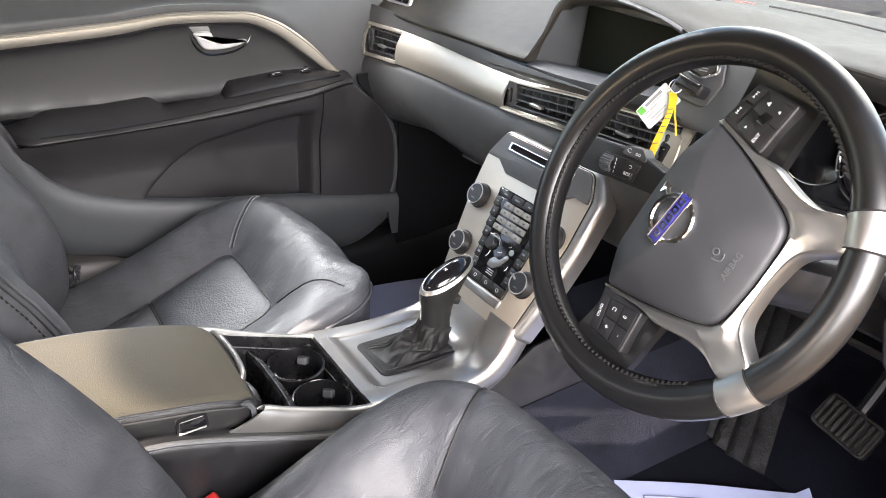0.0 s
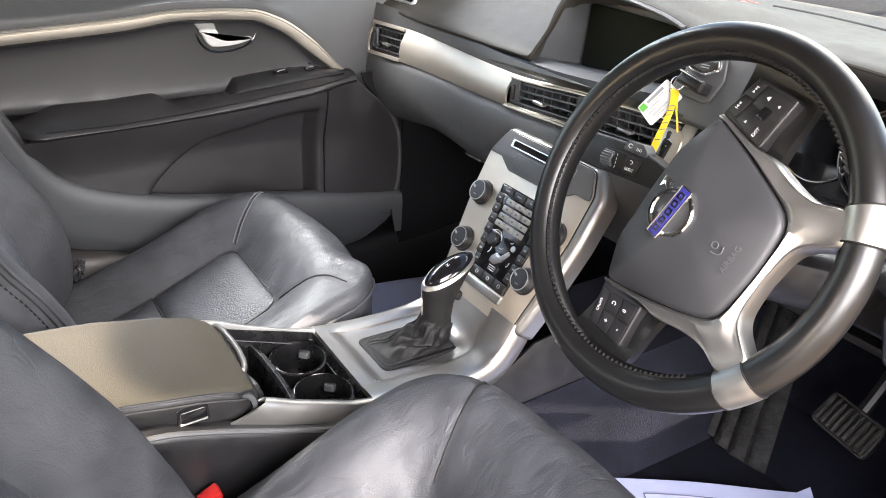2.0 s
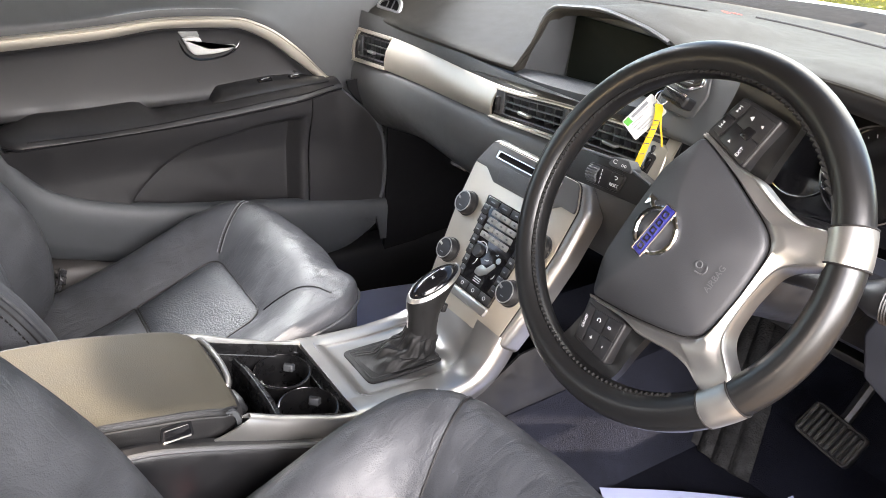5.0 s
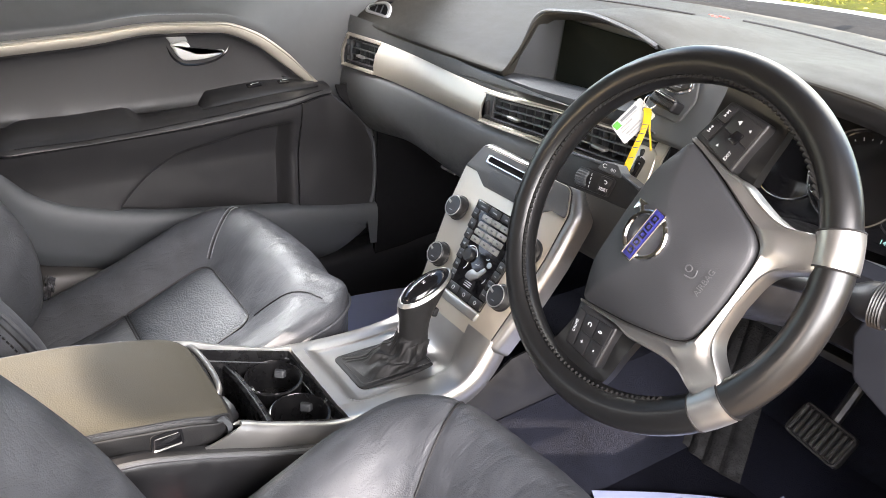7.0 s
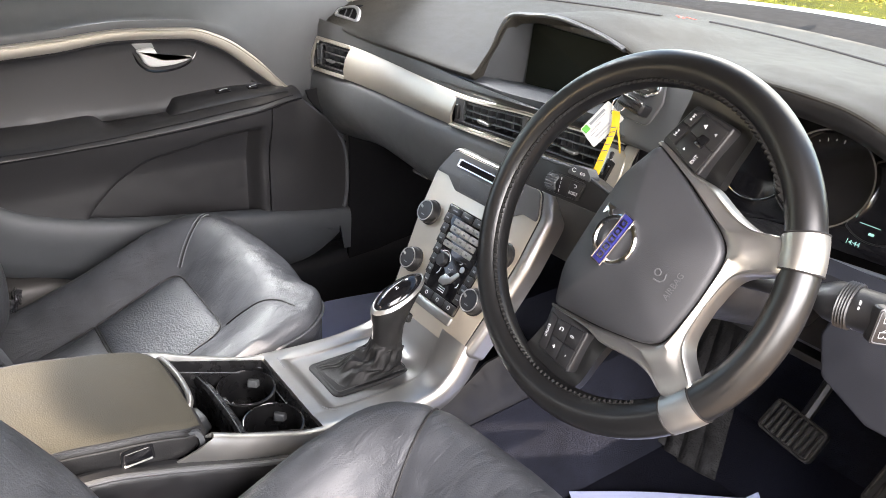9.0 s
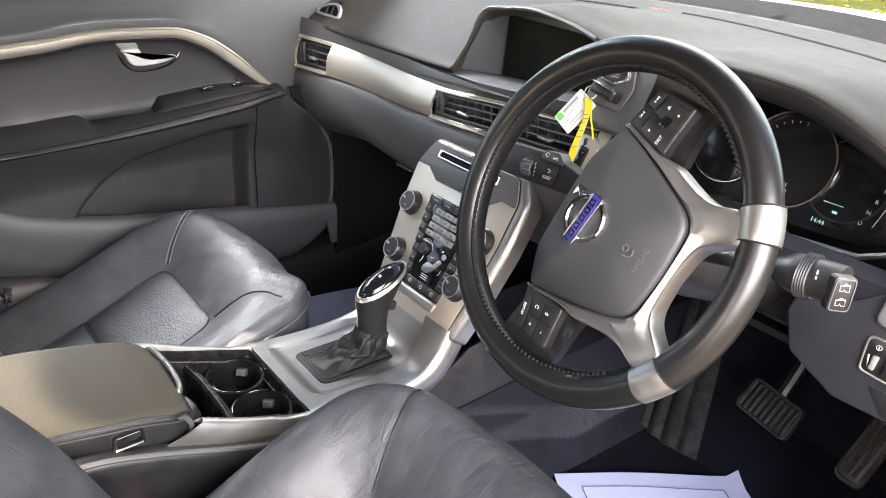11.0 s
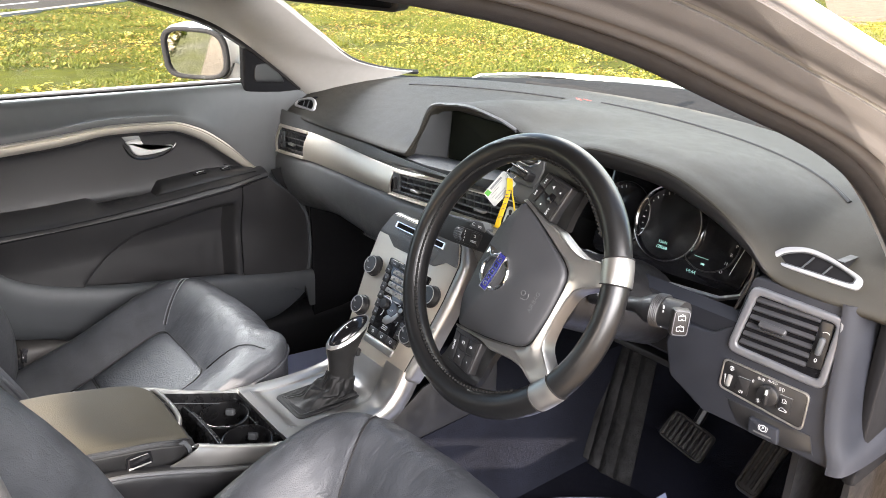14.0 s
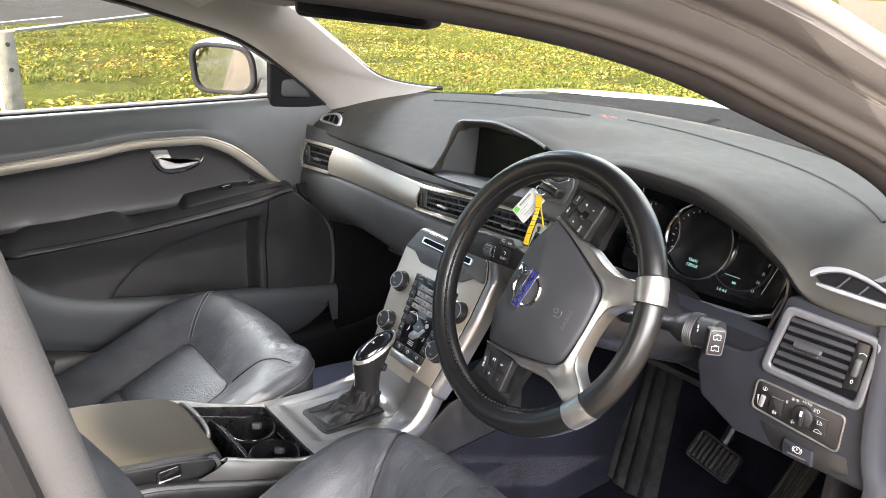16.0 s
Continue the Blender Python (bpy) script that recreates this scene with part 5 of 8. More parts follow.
ZC = curve([-0.45, -0.383, -0.335, -0.30, -0.25, -0.21, -0.15, -0.083, 0.0, 0.05, 0.10], [0.690, 0.680, 0.668, 0.652, 0.632, 0.618, 0.610, 0.607, 0.613, 0.634, 0.675])
TX0, TX1, TYF, TYR = -0.082, 0.098, -0.192, -0.385


def rim_profile(y, side):
    """Across one rail of the surround beside the tray."""
    z = ZC(y)
    if side > 0:
        return spline([(TX1, y, z - 0.006), (TX1 + 0.001, y, z), (0.1045, y, z + 0.0015), (0.1095, y, z - 0.002), (0.1125, y, z - 0.010), (0.1140, y, z - 0.026), (0.1125, y, z - 0.037)], 16)
    return spline([(TX0, y, z - 0.006), (TX0 - 0.002, y, z), (TX0 - 0.006, y, z + 0.001), (-0.094, y, z - 0.002), (-0.099, y, z - 0.010), (-0.100, y, z - 0.034)], 16)


near_rail = []
for y in np.linspace(-0.332, -0.188, 16):
    k = 1 - smooth(-0.332, -0.29, y)
    near_rail.append([p + Vector((0, -0.050 * k * min(max((ZC(y) - p.z) / 0.037, 0), 1), 0.022 * k * min(max((ZC(y) - p.z) / 0.037, 0), 1))) for p in rim_profile(y, 1)])
part("surround_rail", sheet(near_rail, 0.003), ALLOY, console, "satin silver rail")
part("surround_rail", sheet([rim_profile(y, -1) for y in np.linspace(-0.375, -0.188, 16)], 0.003), ALLOY, console, "satin silver rail")
front_rows = []
SWEEP = spline([(0, -0.190, ZC(-0.19)), (0, -0.15, 0.610), (0, -0.10, 0.607), (0, -0.055, 0.607), (0, -0.026, 0.610), (0, -0.008, 0.616), (0, 0.004, 0.625), (0, 0.014, 0.637), (0, 0.022, 0.650), (0, 0.0315, 0.6665)], 60)
SWEEP.insert(0, SWEEP[0] + Vector((0, 0.0006, -0.016)))
for i, c in enumerate(SWEEP):
    i = max(i - 1, 0)
    d = (SWEEP[min(i + 2, 60)] - SWEEP[max(i, 1)]).normalized()
    nrm = Vector((0, -d.z, d.y))
    y = c.y
    up = smooth(-0.035, 0.030, y)
    dip = 0.0085 * smooth(-0.168, -0.152, y) * (1 - smooth(-0.020, 0.022, y))
    l, r_ = -0.100 + 0.012 * up, 0.112 + 0.005 * smooth(-0.19, -0.06, y) - 0.002 * up
    n0, n1 = l + 0.030 + 0.012 * up, 0.066 - 0.020 * smooth(-0.01, 0.03, y)
    sec = [(l - 0.001, -0.034), (l, -0.010), (l + 0.005, -0.0015), (l + 0.013, 0.0010), (n0 - 0.008, 0.0008), (n0, -dip * 0.35), (n0 + 0.008, -dip), (0.0, -dip), (n1 - 0.010, -dip), (n1, -dip * 0.4), (n1 + 0.006, 0.0), (n1 + 0.018, 0.0015), (r_ - 0.012, 0.0015), (r_ - 0.004, -0.003), (r_, -0.012), (r_ - 0.001, -0.026), (r_ - 0.006, -0.040)]
    front_rows.append(spline([c + Vector((x, 0, 0)) + nrm * n for x, n in sec], 72))
part("gear_surround", grid(front_rows), ALLOY, console, "satin silver gear surround curving up to the stack", 60)
part("panel_joint", tube(spline([(-0.074, -0.172, 0.6128), (-0.03, -0.1745, 0.6118), (0.03, -0.1745, 0.6118), (0.062, -0.168, 0.6115), (0.078, -0.150, 0.6105)], 24), 0.0006, 5), STITCH, console, "fine joint line in the surround")
# sides and body
for s, x in ((1, 0.100), (-1, -0.094)):
    part("side_panel", sheet([[Vector((x + s * dx * (1 if y > -0.4 else 0.9), y, z)) for dx, z in ((0.006, min(ZC(y), 0.66) - 0.034), (0.010, min(ZC(y), 0.66) - 0.05), (0.012, 0.52), (0.02, 0.42), (0.03, 0.30))] for y in np.linspace(-0.75, 0.25, 24)], 0.005), BLACK, console, "black plastic console side")
SMZ = curve([-0.74, -0.476, -0.452, -0.404, -0.263, -0.15, -0.08], [0.690, 0.677, 0.674, 0.660, 0.608, 0.576, 0.560])
part("side_moulding", sheet([spline([(0.106, y, SMZ(y) + 0.003), (0.119, y, SMZ(y) + 0.002), (0.1245, y, SMZ(y) - 0.003), (0.1265, y, SMZ(y) - 0.014), (0.1245, y, SMZ(y) - 0.06), (0.124, y, 0.50)], 12) for y in np.linspace(-0.72, -0.10, 30)], 0.003), BLACK, console, "black side moulding")
part("moulding_line", tube([(0.1235, y, SMZ(y) + 0.0005) for y in np.linspace(-0.72, -0.10, 40)], 0.0034, 8), KEYMARK, console, "pale edge line of the moulding")
part("rear_body", box((0.20, 0.36, 0.30), pose(0.012, -0.58, 0.49), 0.02, 3), BLACK, console)
# tray
def tz(y):
    return ZC(y) - 0.004


TRAY = material("tray_black", (0.006, 0.006, 0.0065), 0.28, vary=0.1, bump=0.0, spec=0.3)
part("tray_wall", sheet([[Vector((x, y, z)) for x, y, z in row] for row in (
    [(TX0, TYR, tz(TYR)), (TX1, TYR, tz(TYR)), (TX1, TYF, tz(TYF)), (TX0, TYF, tz(TYF)), (TX0, TYR, tz(TYR))],
    [(TX0 + 0.004, TYR + 0.004, tz(TYR) - 0.012), (TX1 - 0.004, TYR + 0.004, tz(TYR) - 0.012), (TX1 - 0.004, TYF - 0.004, tz(TYF) - 0.012), (TX0 + 0.004, TYF - 0.004, tz(TYF) - 0.012), (TX0 + 0.004, TYR + 0.004, tz(TYR) - 0.012)],
    [(TX0 + 0.008, TYR + 0.008, 0.520), (TX1 - 0.008, TYR + 0.008, 0.520), (TX1 - 0.008, TYF - 0.008, 0.520), (TX0 + 0.008, TYF - 0.008, 0.520), (TX0 + 0.008, TYR + 0.008, 0.520)])], 0.002), TRAY, console, "black tray lining")
for dx, dz, m, r in ((0.0035, -0.0085, SLATE, 0.0011), (0.0070, -0.0150, SLATE, 0.0009)):
    loop = [(TX0 + dx, TYR + 0.02), (TX0 + dx, TYF - dx), (TX1 - dx, TYF - dx), (TX1 - dx, TYR + 0.03)]
    part("tray_lip", tube([Vector((x, y, tz(y) + dz)) for x, y in loop[:1] + [(q.x, q.y) for q in rounded(loop, 0.010, 5)[6:18]] + loop[3:]], r, 6), m, console, "glossy lip inside the tray")
part("tray_base", box((0.18, 0.20, 0.006), pose(0.008, -0.288, 0.522), 0.002), TRAY, console)
# curved divider between the front cup well and the rear bin
DIV = curve([-0.08, -0.03, 0.03, 0.098], [-0.288, -0.282, -0.281, -0.286])
divider = part("tray_divider", sheet([[Vector((x, DIV(x) + d, 0.6225 + z)) for d, z in ((-0.008, -0.09), (-0.007, -0.003), (-0.004, 0.0), (0.003, -0.001), (0.007, -0.007), (0.009, -0.09))] for x in np.linspace(TX0 + 0.006, TX1 - 0.006, 16)], 0.002), TRAY, console, "gloss black tray divider")
part("divider_edge", tube([(x, DIV(x) - 0.003, 0.6232) for x in np.linspace(TX0 + 0.008, TX1 - 0.008, 16)], 0.0010, 6), SLATE, divider)
CUP = material("cup_black", (0.006, 0.006, 0.0065), 0.32, vary=0.1, bump=0.0, spec=0.3)
cupy = -0.236
for cx in (-0.036, 0.052):
    cup = part("cup_holder", sheet([[Vector((cx + r * math.cos(a), cupy + 0.94 * r * math.sin(a), z)) for a in np.linspace(0, 2 * math.pi, 41)] for r, z in ((0.0425, 0.6075), (0.0400, 0.6085), (0.0385, 0.604), (0.0375, 0.540), (0.001, 0.536))], 0.002), CUP, console, "round black cup holder")
    part("cup_rim", tube([Vector((cx + 0.0400 * math.cos(a), cupy + 0.0376 * math.sin(a), 0.6088)) for a in np.linspace(0, 2 * math.pi, 41)[:-1]], 0.0007, 6, closed=True), GLOSS, cup)
    for a in (20, 140, 265):
        tq = pose(cx + 0.0330 * math.cos(radians(a)), cupy + 0.0310 * math.sin(radians(a)), 0.5920, 0, 0, a)
        part("grip_tongue", plate(rounded([(-0.006, -0.007), (0.006, -0.009), (0.006, 0.009), (-0.006, 0.007)], 0.003), 0.010, tq @ pose(0, 0, -0.005, 0, 14, 0), 0.002, 3), SLATE, cup, "grey rubber grip tongue")
part("cup_deck", plate(rounded([(TX0 + 0.006, -0.278), (TX1 - 0.006, -0.278), (TX1 - 0.006, TYF - 0.006), (TX0 + 0.006, TYF - 0.006)], 0.006), 0.003, pose(0, 0, 0.560), 0.001), TRAY, console)
part("power_socket", lathe([(0.0135, 0), (0.0135, 0.012), (0.0110, 0.013), (0.0100, 0.006), (0.0005, 0.006)], pose(0.072, -0.318, 0.580, 12, 0, 0), 24), SLATE, console, "round capped power socket")
for k in range(3):
    part("symbol", box((0.0008, 0.006, 0.0004), pose(0.069 + 0.003 * k, -0.319, 0.5868, 12, 0, 20), 0), WHITE, console)
part("bin_insert", box((0.030, 0.024, 0.030), pose(-0.020, -0.312, 0.590, 20, 0, 8), 0.006, 3), SLATE, console, "folded grey insert in the bin")
part("shutter_handle", tube(spline([(-0.060, -0.346, 0.672), (-0.052, -0.338, 0.680), (0.0, -0.334, 0.683), (0.042, -0.336, 0.681), (0.053, -0.342, 0.673)], 24), 0.0052, 12, flat=0.7), ALLOY, console, "satin silver pull bar")
part("shutter", sheet([spline([(x, -0.385, 0.672), (x, -0.356, 0.680), (x, -0.344, 0.672), (x, -0.341, 0.655), (x, -0.345, 0.635)], 10) for x in np.linspace(-0.078, 0.102, 8)], 0.006), SLATE, console, "dark grey front of the sliding shutter")
# armrest lid
LZ = curve([-0.76, -0.60, -0.494, -0.438, -0.40, -0.366, -0.345, -0.336], [0.722, 0.722, 0.716, 0.706, 0.699, 0.689, 0.679, 0.668])
lid_rows = []
LYS = [-0.336 - 0.006 * k for k in range(8)] + list(np.linspace(-0.39, -0.752, 20))
for y in LYS:
    zt, tuck = LZ(y), 0.010 * (1 - smooth(-0.372, -0.336, -0.708 - y))
    hw = 0.092 + 0.003 * math.sin(math.pi * min((-0.336 - y) / 0.4, 1)) - 0.012 * (1 - smooth(0.0, 0.03, -0.336 - y))
    bot = 0.650 + 0.027 * smooth(0.385, 0.48, -y)
    sec = [(-hw + 0.004, bot), (-hw, bot + 0.010), (-hw + 0.001, zt - 0.010), (-hw + 0.007, zt - 0.001), (-hw + 0.025, zt + 0.003), (0, zt + 0.006), (hw - 0.025, zt + 0.003), (hw - 0.007, zt - 0.001), (hw - 0.001, zt - 0.010), (hw, bot + 0.010), (hw - 0.004, bot)]
    lid_rows.append(spline([(0.013 + x, y, z) for x, z in sec], 44))
LIDSEAM = [(0.013 + 0.0935 + 0.003 * math.sin(math.pi * min((-0.336 - y) / 0.4, 1)) - 0.012 * (1 - smooth(0.0, 0.03, -0.336 - y)), y, LZ(y) - 0.0095) for y in LYS[1:]]
# the sides' shade and the top's light are painted as two leathers
lid = part("armrest_lid", grid(lid_rows, True, True), LID_SHADED, console, "black leather armrest lid with padded top")
part("lid_top", sheet([[p + Vector((0, 0, 0.0012)) for p in row[11:33]] for row in lid_rows[1:]], 0.0015), LID_LIT, lid, "leather top in a lighter olive-grey for the light it catches")
part("lid_seam", tube(LIDSEAM, 0.0011, 6), STITCHED, lid, "stitched seam along the lid")
for s in (-1, 1):
    part("piping", tube([(0.013 + s * (0.0885 + 0.003 * math.sin(math.pi * min((-0.336 - y) / 0.4, 1)) - 0.012 * (1 - smooth(0.0, 0.03, -0.336 - y))), y, LZ(y) - 0.003) for y in LYS[1:]], 0.0017, 6), BLACK, lid)
BT = fr((0.1080, -0.4170, 0.6800), (1, 0, 0.10), (0, 0.06, 1)) @ pose(0, 0, 0, 0, 0, 5)
bt = part("lid_release", plate(rounded([(-0.0185, -0.0115), (0.0185, -0.0115), (0.0175, 0.0105), (-0.0160, 0.0105)], 0.0045), 0.0030, BT @ pose(0, 0, -0.0010), 0.0012), MATT, lid, "black lid release recess")
part("release_button", plate(rounded([(-0.0150, -0.0060), (0.0150, -0.0060), (0.0145, 0.0080), (-0.0135, 0.0080)], 0.003), 0.0040, BT @ pose(0, 0, 0.0010), 0.0012), GLOSS, bt)
part("release_chrome", box((0.030, 0.0024, 0.004), BT @ pose(0, -0.0078, 0.0025), 0.0010), KEY, bt)
# ---- gear selector ----
gear = thing("gear_selector", (0.024, -0.085, 0.61), "automatic gear selector with leather gaiter and gloss top", "gear lever")
gz = 0.5995
gx0, gx1, gy0, gy1 = -0.047, 0.042, -0.139, -0.008
gframe = part("gaiter_frame", plate(rounded([(gx0, gy0), (gx1, gy0), (gx1, gy1), (gx0, gy1)], 0.012), 0.0115, pose(0, 0, gz - 0.008), 0.003, 3), GAITER, gear, "black leather gaiter frame")
part("frame_seam", tube([(q.x, q.y, gz + 0.0034) for q in rounded([(gx0 + 0.008, gy0 + 0.008), (gx1 - 0.008, gy0 + 0.008), (gx1 - 0.008, gy1 - 0.008), (gx0 + 0.008, gy1 - 0.008)], 0.008, 5)], 0.0010, 6, closed=True), STITCHED, gframe, "stitched seam round the gaiter")
boot = []
for i in range(33):
    t = i / 32
    k = (1 - t) ** 1.9
    cx, cy = -0.003 * k + 0.010 * (1 - k), -0.074 * k - 0.037 * (1 - k)
    hx, hy = 0.022 * k + 0.0175, 0.036 * k + 0.0235
    z = gz + 0.001 + 0.054 * t ** 1.1
    amp = math.sin(math.pi * min(t * 1.05, 1)) ** 1.2
    row = []
    for j in range(96):
        a = 2 * math.pi * j / 96
        sq = 1 / max(abs(math.cos(a)), abs(math.sin(a))) ** (0.9 * k)
        fold = 1 + amp * (0.10 * math.sin(4 * a + 5 * t + 0.6) + 0.055 * math.sin(9 * a - 8 * t) + 0.03 * math.sin(17 * a + 11 * t))
        row.append(Vector((cx + hx * math.cos(a) * sq * fold, cy + hy * math.sin(a) * sq * fold, z + amp * (0.0045 * math.sin(13 * t + 2 * a) + 0.002 * math.sin(24 * t - 3 * a)))))
    boot.append(row)
part("gaiter", grid(boot, True, True), GAITER, gear, "wrinkled black leather gaiter", 70)
for off in (-1, 1):
    part("gaiter_seam", tube([boot[i][62 + off] + Vector((0, -0.0004, 0.0009)) for i in range(33)], 0.0008, 5), STITCHED, gear)
KN = []
for cy, z, rx, ry, k in ((-0.037, 0.646, 0.0170, 0.0230, 0.0), (-0.037, 0.654, 0.0175, 0.0235, 0.0), (-0.036, 0.668, 0.0180, 0.0242, 0.08), (-0.032, 0.684, 0.0198, 0.0285, 0.22), (-0.027, 0.700, 0.0220, 0.0355, 0.36), (-0.023, 0.711, 0.0232, 0.0400, 0.44), (-0.0215, 0.7175, 0.0232, 0.0415, 0.46), (-0.021, 0.7215, 0.0212, 0.0390, 0.46)):
    KN.append([Vector((0.012 + rx * math.cos(a), cy + ry * math.sin(a), z + ry * math.sin(a) * k - 0.10 * rx * math.cos(a) * k)) for a in np.linspace(0, 2 * math.pi, 49)[:-1]])
lever = part("selector_knob", grid(KN, True, True), GAITER, gear, "black leather selector knob")


def skin(rows, js, off):
    return sheet([[row[j % 48] + off * Vector((row[j % 48].x - 0.012, row[j % 48].y + 0.030, 0)).normalized() for j in js] for row in rows], 0.001)


part("selector_frame", skin(KN[1:7], range(28, 36), 0.0013), ALLOY, lever, "satin silver rear frame")
part("selector_frame", skin(KN[6:8], range(0, 49), 0.0010), ALLOY, lever, "satin silver band below the cap")
part("selector_collar", tube([KN[7][j] + Vector((0, 0, 0.0004)) for j in range(48)], 0.0010, 8, closed=True), ALLOY, lever)
part("release_notch", box((0.016, 0.010, 0.014), pose(0.012, -0.004, 0.676, -20, 0, 0), 0.003, 3), GAITER, lever)
TOPM = fr((0.012, -0.021, 0.7215), (0.05, -0.46, 1), (0.0, 1, 0.46))
part("selector_cap", lathe([(1.0, 0), (0.97, 0.002), (0.86, 0.0055), (0.66, 0.0088), (0.4, 0.0108), (0.01, 0.0116)], TOPM @ Matrix.Diagonal((0.0200, 0.0410, 1.0, 1)), 36), GLOSS, lever, "gloss black gear position cap")
for k, ch in enumerate("PRND"):
    words(ch, 0.0070, TOPM @ pose(0.003, 0.018 - 0.0095 * k, 0.0116 - 0.0012 * abs(k - 2)), WHITE, lever, "gear_letter")
part("gate_line", tube([TOPM @ Vector((-0.0035, 0.020 - 0.032 * k / 8, 0.0116 - 0.0020 * ((k - 5) / 5) ** 2)) for k in range(9)], 0.0004, 4), WHITE, lever)
# ---- steering wheel ----
S0 = Vector((0.37, 0.0, 0.95))
TIL = radians(24.4)
WN = Vector((0, -math.cos(TIL), math.sin(TIL)))
WM = fr(S0, WN, (0, math.sin(TIL), math.cos(TIL))) @ pose(0, 0, 0, 0, 0, 79.5)
wheel = thing("steering_wheel", S0 + Vector((0, 0.02, -0.17)), "black leather steering wheel with silver spokes, turned to one side", "steering wheel")
RW, RT = 0.172, 0.0172


def rim_point(a, b, r=RT):
    return Vector(((RW + r * math.cos(b)) * math.cos(a), (RW + r * math.cos(b)) * math.sin(a), r * 1.08 * math.sin(b)))


rim_rows = []
for i in range(97):
    a = 2 * math.pi * i / 96
    rim_rows.append([WM @ rim_point(a, 2 * math.pi * j / 16, RT * (1 + 0.05 * math.cos(2 * (a - 0.6)))) for j in range(16)])
rim = grid(rim_rows, True)
bmesh.ops.remove_doubles(rim, verts=rim.verts, dist=1e-6)
rim = part("rim", rim, RIM_LEATHER, wheel, "black leather wheel rim")
# lacing along the inner side of the rim: slanted stitches in the grip stretches
sb = bmesh.new()
for i in range(168):
    a = 2 * math.pi * i / 168
    if -2.35 < (a if a < math.pi else a - 2 * math.pi) < -0.80:
        continue
    m = WM @ Matrix.Translation(rim_point(a, math.pi * 0.80, RT * 1.015)) @ Matrix.Rotation(a + math.pi / 2, 4, "Z") @ Matrix.Rotation(0.55, 4, "X") @ Matrix.Rotation(0.55, 4, "Z")
    st_ = bmesh.ops.create_cube(sb, size=1)["verts"]
    bmesh.ops.transform(sb, matrix=m @ Matrix.Diagonal((0.0078, 0.0028, 0.0030, 1)), verts=st_)
tagged(part("stitching", sb, LACING, rim, "black thread lacing"), kind="stuff")



# silver yoke below the airbag that splits into two arms: inner edge and outer edge, top of one arm to the middle
inner = [(0.0950, 0.0205), (0.0938, 0.012), (0.0882, -0.010), (0.0826, -0.030), (0.0780, -0.0437), (0.0725, -0.059), (0.0665, -0.075), (0.0635, -0.083), (0.0600, -0.0895), (0.0550, -0.0980), (0.0500, -0.1025), (0.0430, -0.1062), (0.0300, -0.1090), (0.0, -0.1105)]
outer = [(0.0985, 0.0215), (0.0976, 0.0130), (0.0925, -0.010), (0.0880, -0.032), (0.0905, -0.050), (0.0835, -0.074), (0.0788, -0.094), (0.0786, -0.115), (0.0905, -0.139), (0.0640, -0.158), (0.0530, -0.141), (0.0425, -0.1258), (0.0300, -0.1185), (0.0, -0.1165)]


def shared(pts):
    """The key points shared out evenly and eased, so that both edges run together."""
    out = [Vector((*v, 0)) for k in range(13) for v in [tuple((1 - f) * np.array(pts[k]) + f * np.array(pts[k + 1])) for f in (0, 0.25, 0.5, 0.75)]] + [Vector((*pts[-1], 0))]
    for _ in range(3):
        out = [out[0]] + [(out[k - 1] + 2 * out[k] + out[k + 1]) / 4 for k in range(1, 52)] + [out[-1]]
    return out


ii, oo = shared(inner), shared(outer)
yoke_rows = []
for a_, b_ in list(zip(ii, oo)) + [(Vector((-u.x, u.y, 0)), Vector((-w.x, w.y, 0))) for u, w in list(zip(ii, oo))[-2::-1]]:
    wide = min((b_ - a_).length / 0.03, 1)
    low_ = 0.0070 * (1 - smooth(-0.075, 0.0, -abs(a_.x) - 0.02)) * smooth(-0.06, 0.01, a_.y)
    far = smooth(0.02, 0.06, (b_ - a_).length)
    sec = [(0.0, -0.004), (0.0, 0.0135), (0.05, 0.0170), (0.16, 0.0188), (0.34, 0.0180 - 0.0010 * wide), (0.55, 0.0160 - 0.0022 * wide), (0.74, 0.0150 - 0.0020 * wide), (0.88, 0.0150 - 0.001 * far), (0.96, 0.0130 - 0.001 * far), (1.0, 0.0085), (1.0, -0.008)]
    yoke_rows.append([WM @ (a_ + (b_ - a_) * f + Vector((0, 0, z - low_))) for f, z in sec])
part("spoke", sheet(yoke_rows, 0.002), ALLOY, wheel, "satin silver forked spoke", 40)
for s in (1, -1):
    # sleeve where the spoke clasps the rim
    a0 = -math.pi / 2 + s * 0.505
    rows = []
    for i in range(9):
        a = a0 + (i - 4) / 4 * 0.088
        rows.append([WM @ rim_point(a, 2 * math.pi * j / 20, RT * (1.06 + 0.02 * (abs(i - 4) < 4))) for j in range(20)])
    clasp = part("spoke_clasp", grid(rows, True, True), ALLOY, wheel, "satin silver clasp round the rim")
    for q in (-0.091, 0.091):
        part("clasp_gap", tube([WM @ rim_point(a0 + q, 2 * math.pi * j / 20, RT * 1.055) for j in range(20)], 0.0009, 5, closed=True), RUBBER, clasp)
# rear hub shell behind the cover
part("hub", lathe([(0.050, -0.05), (0.060, -0.03), (0.062, -0.006), (0.05, 0.002), (0.0005, 0.002)], WM @ pose(0, -0.042, 0), 40), BLACK, wheel)
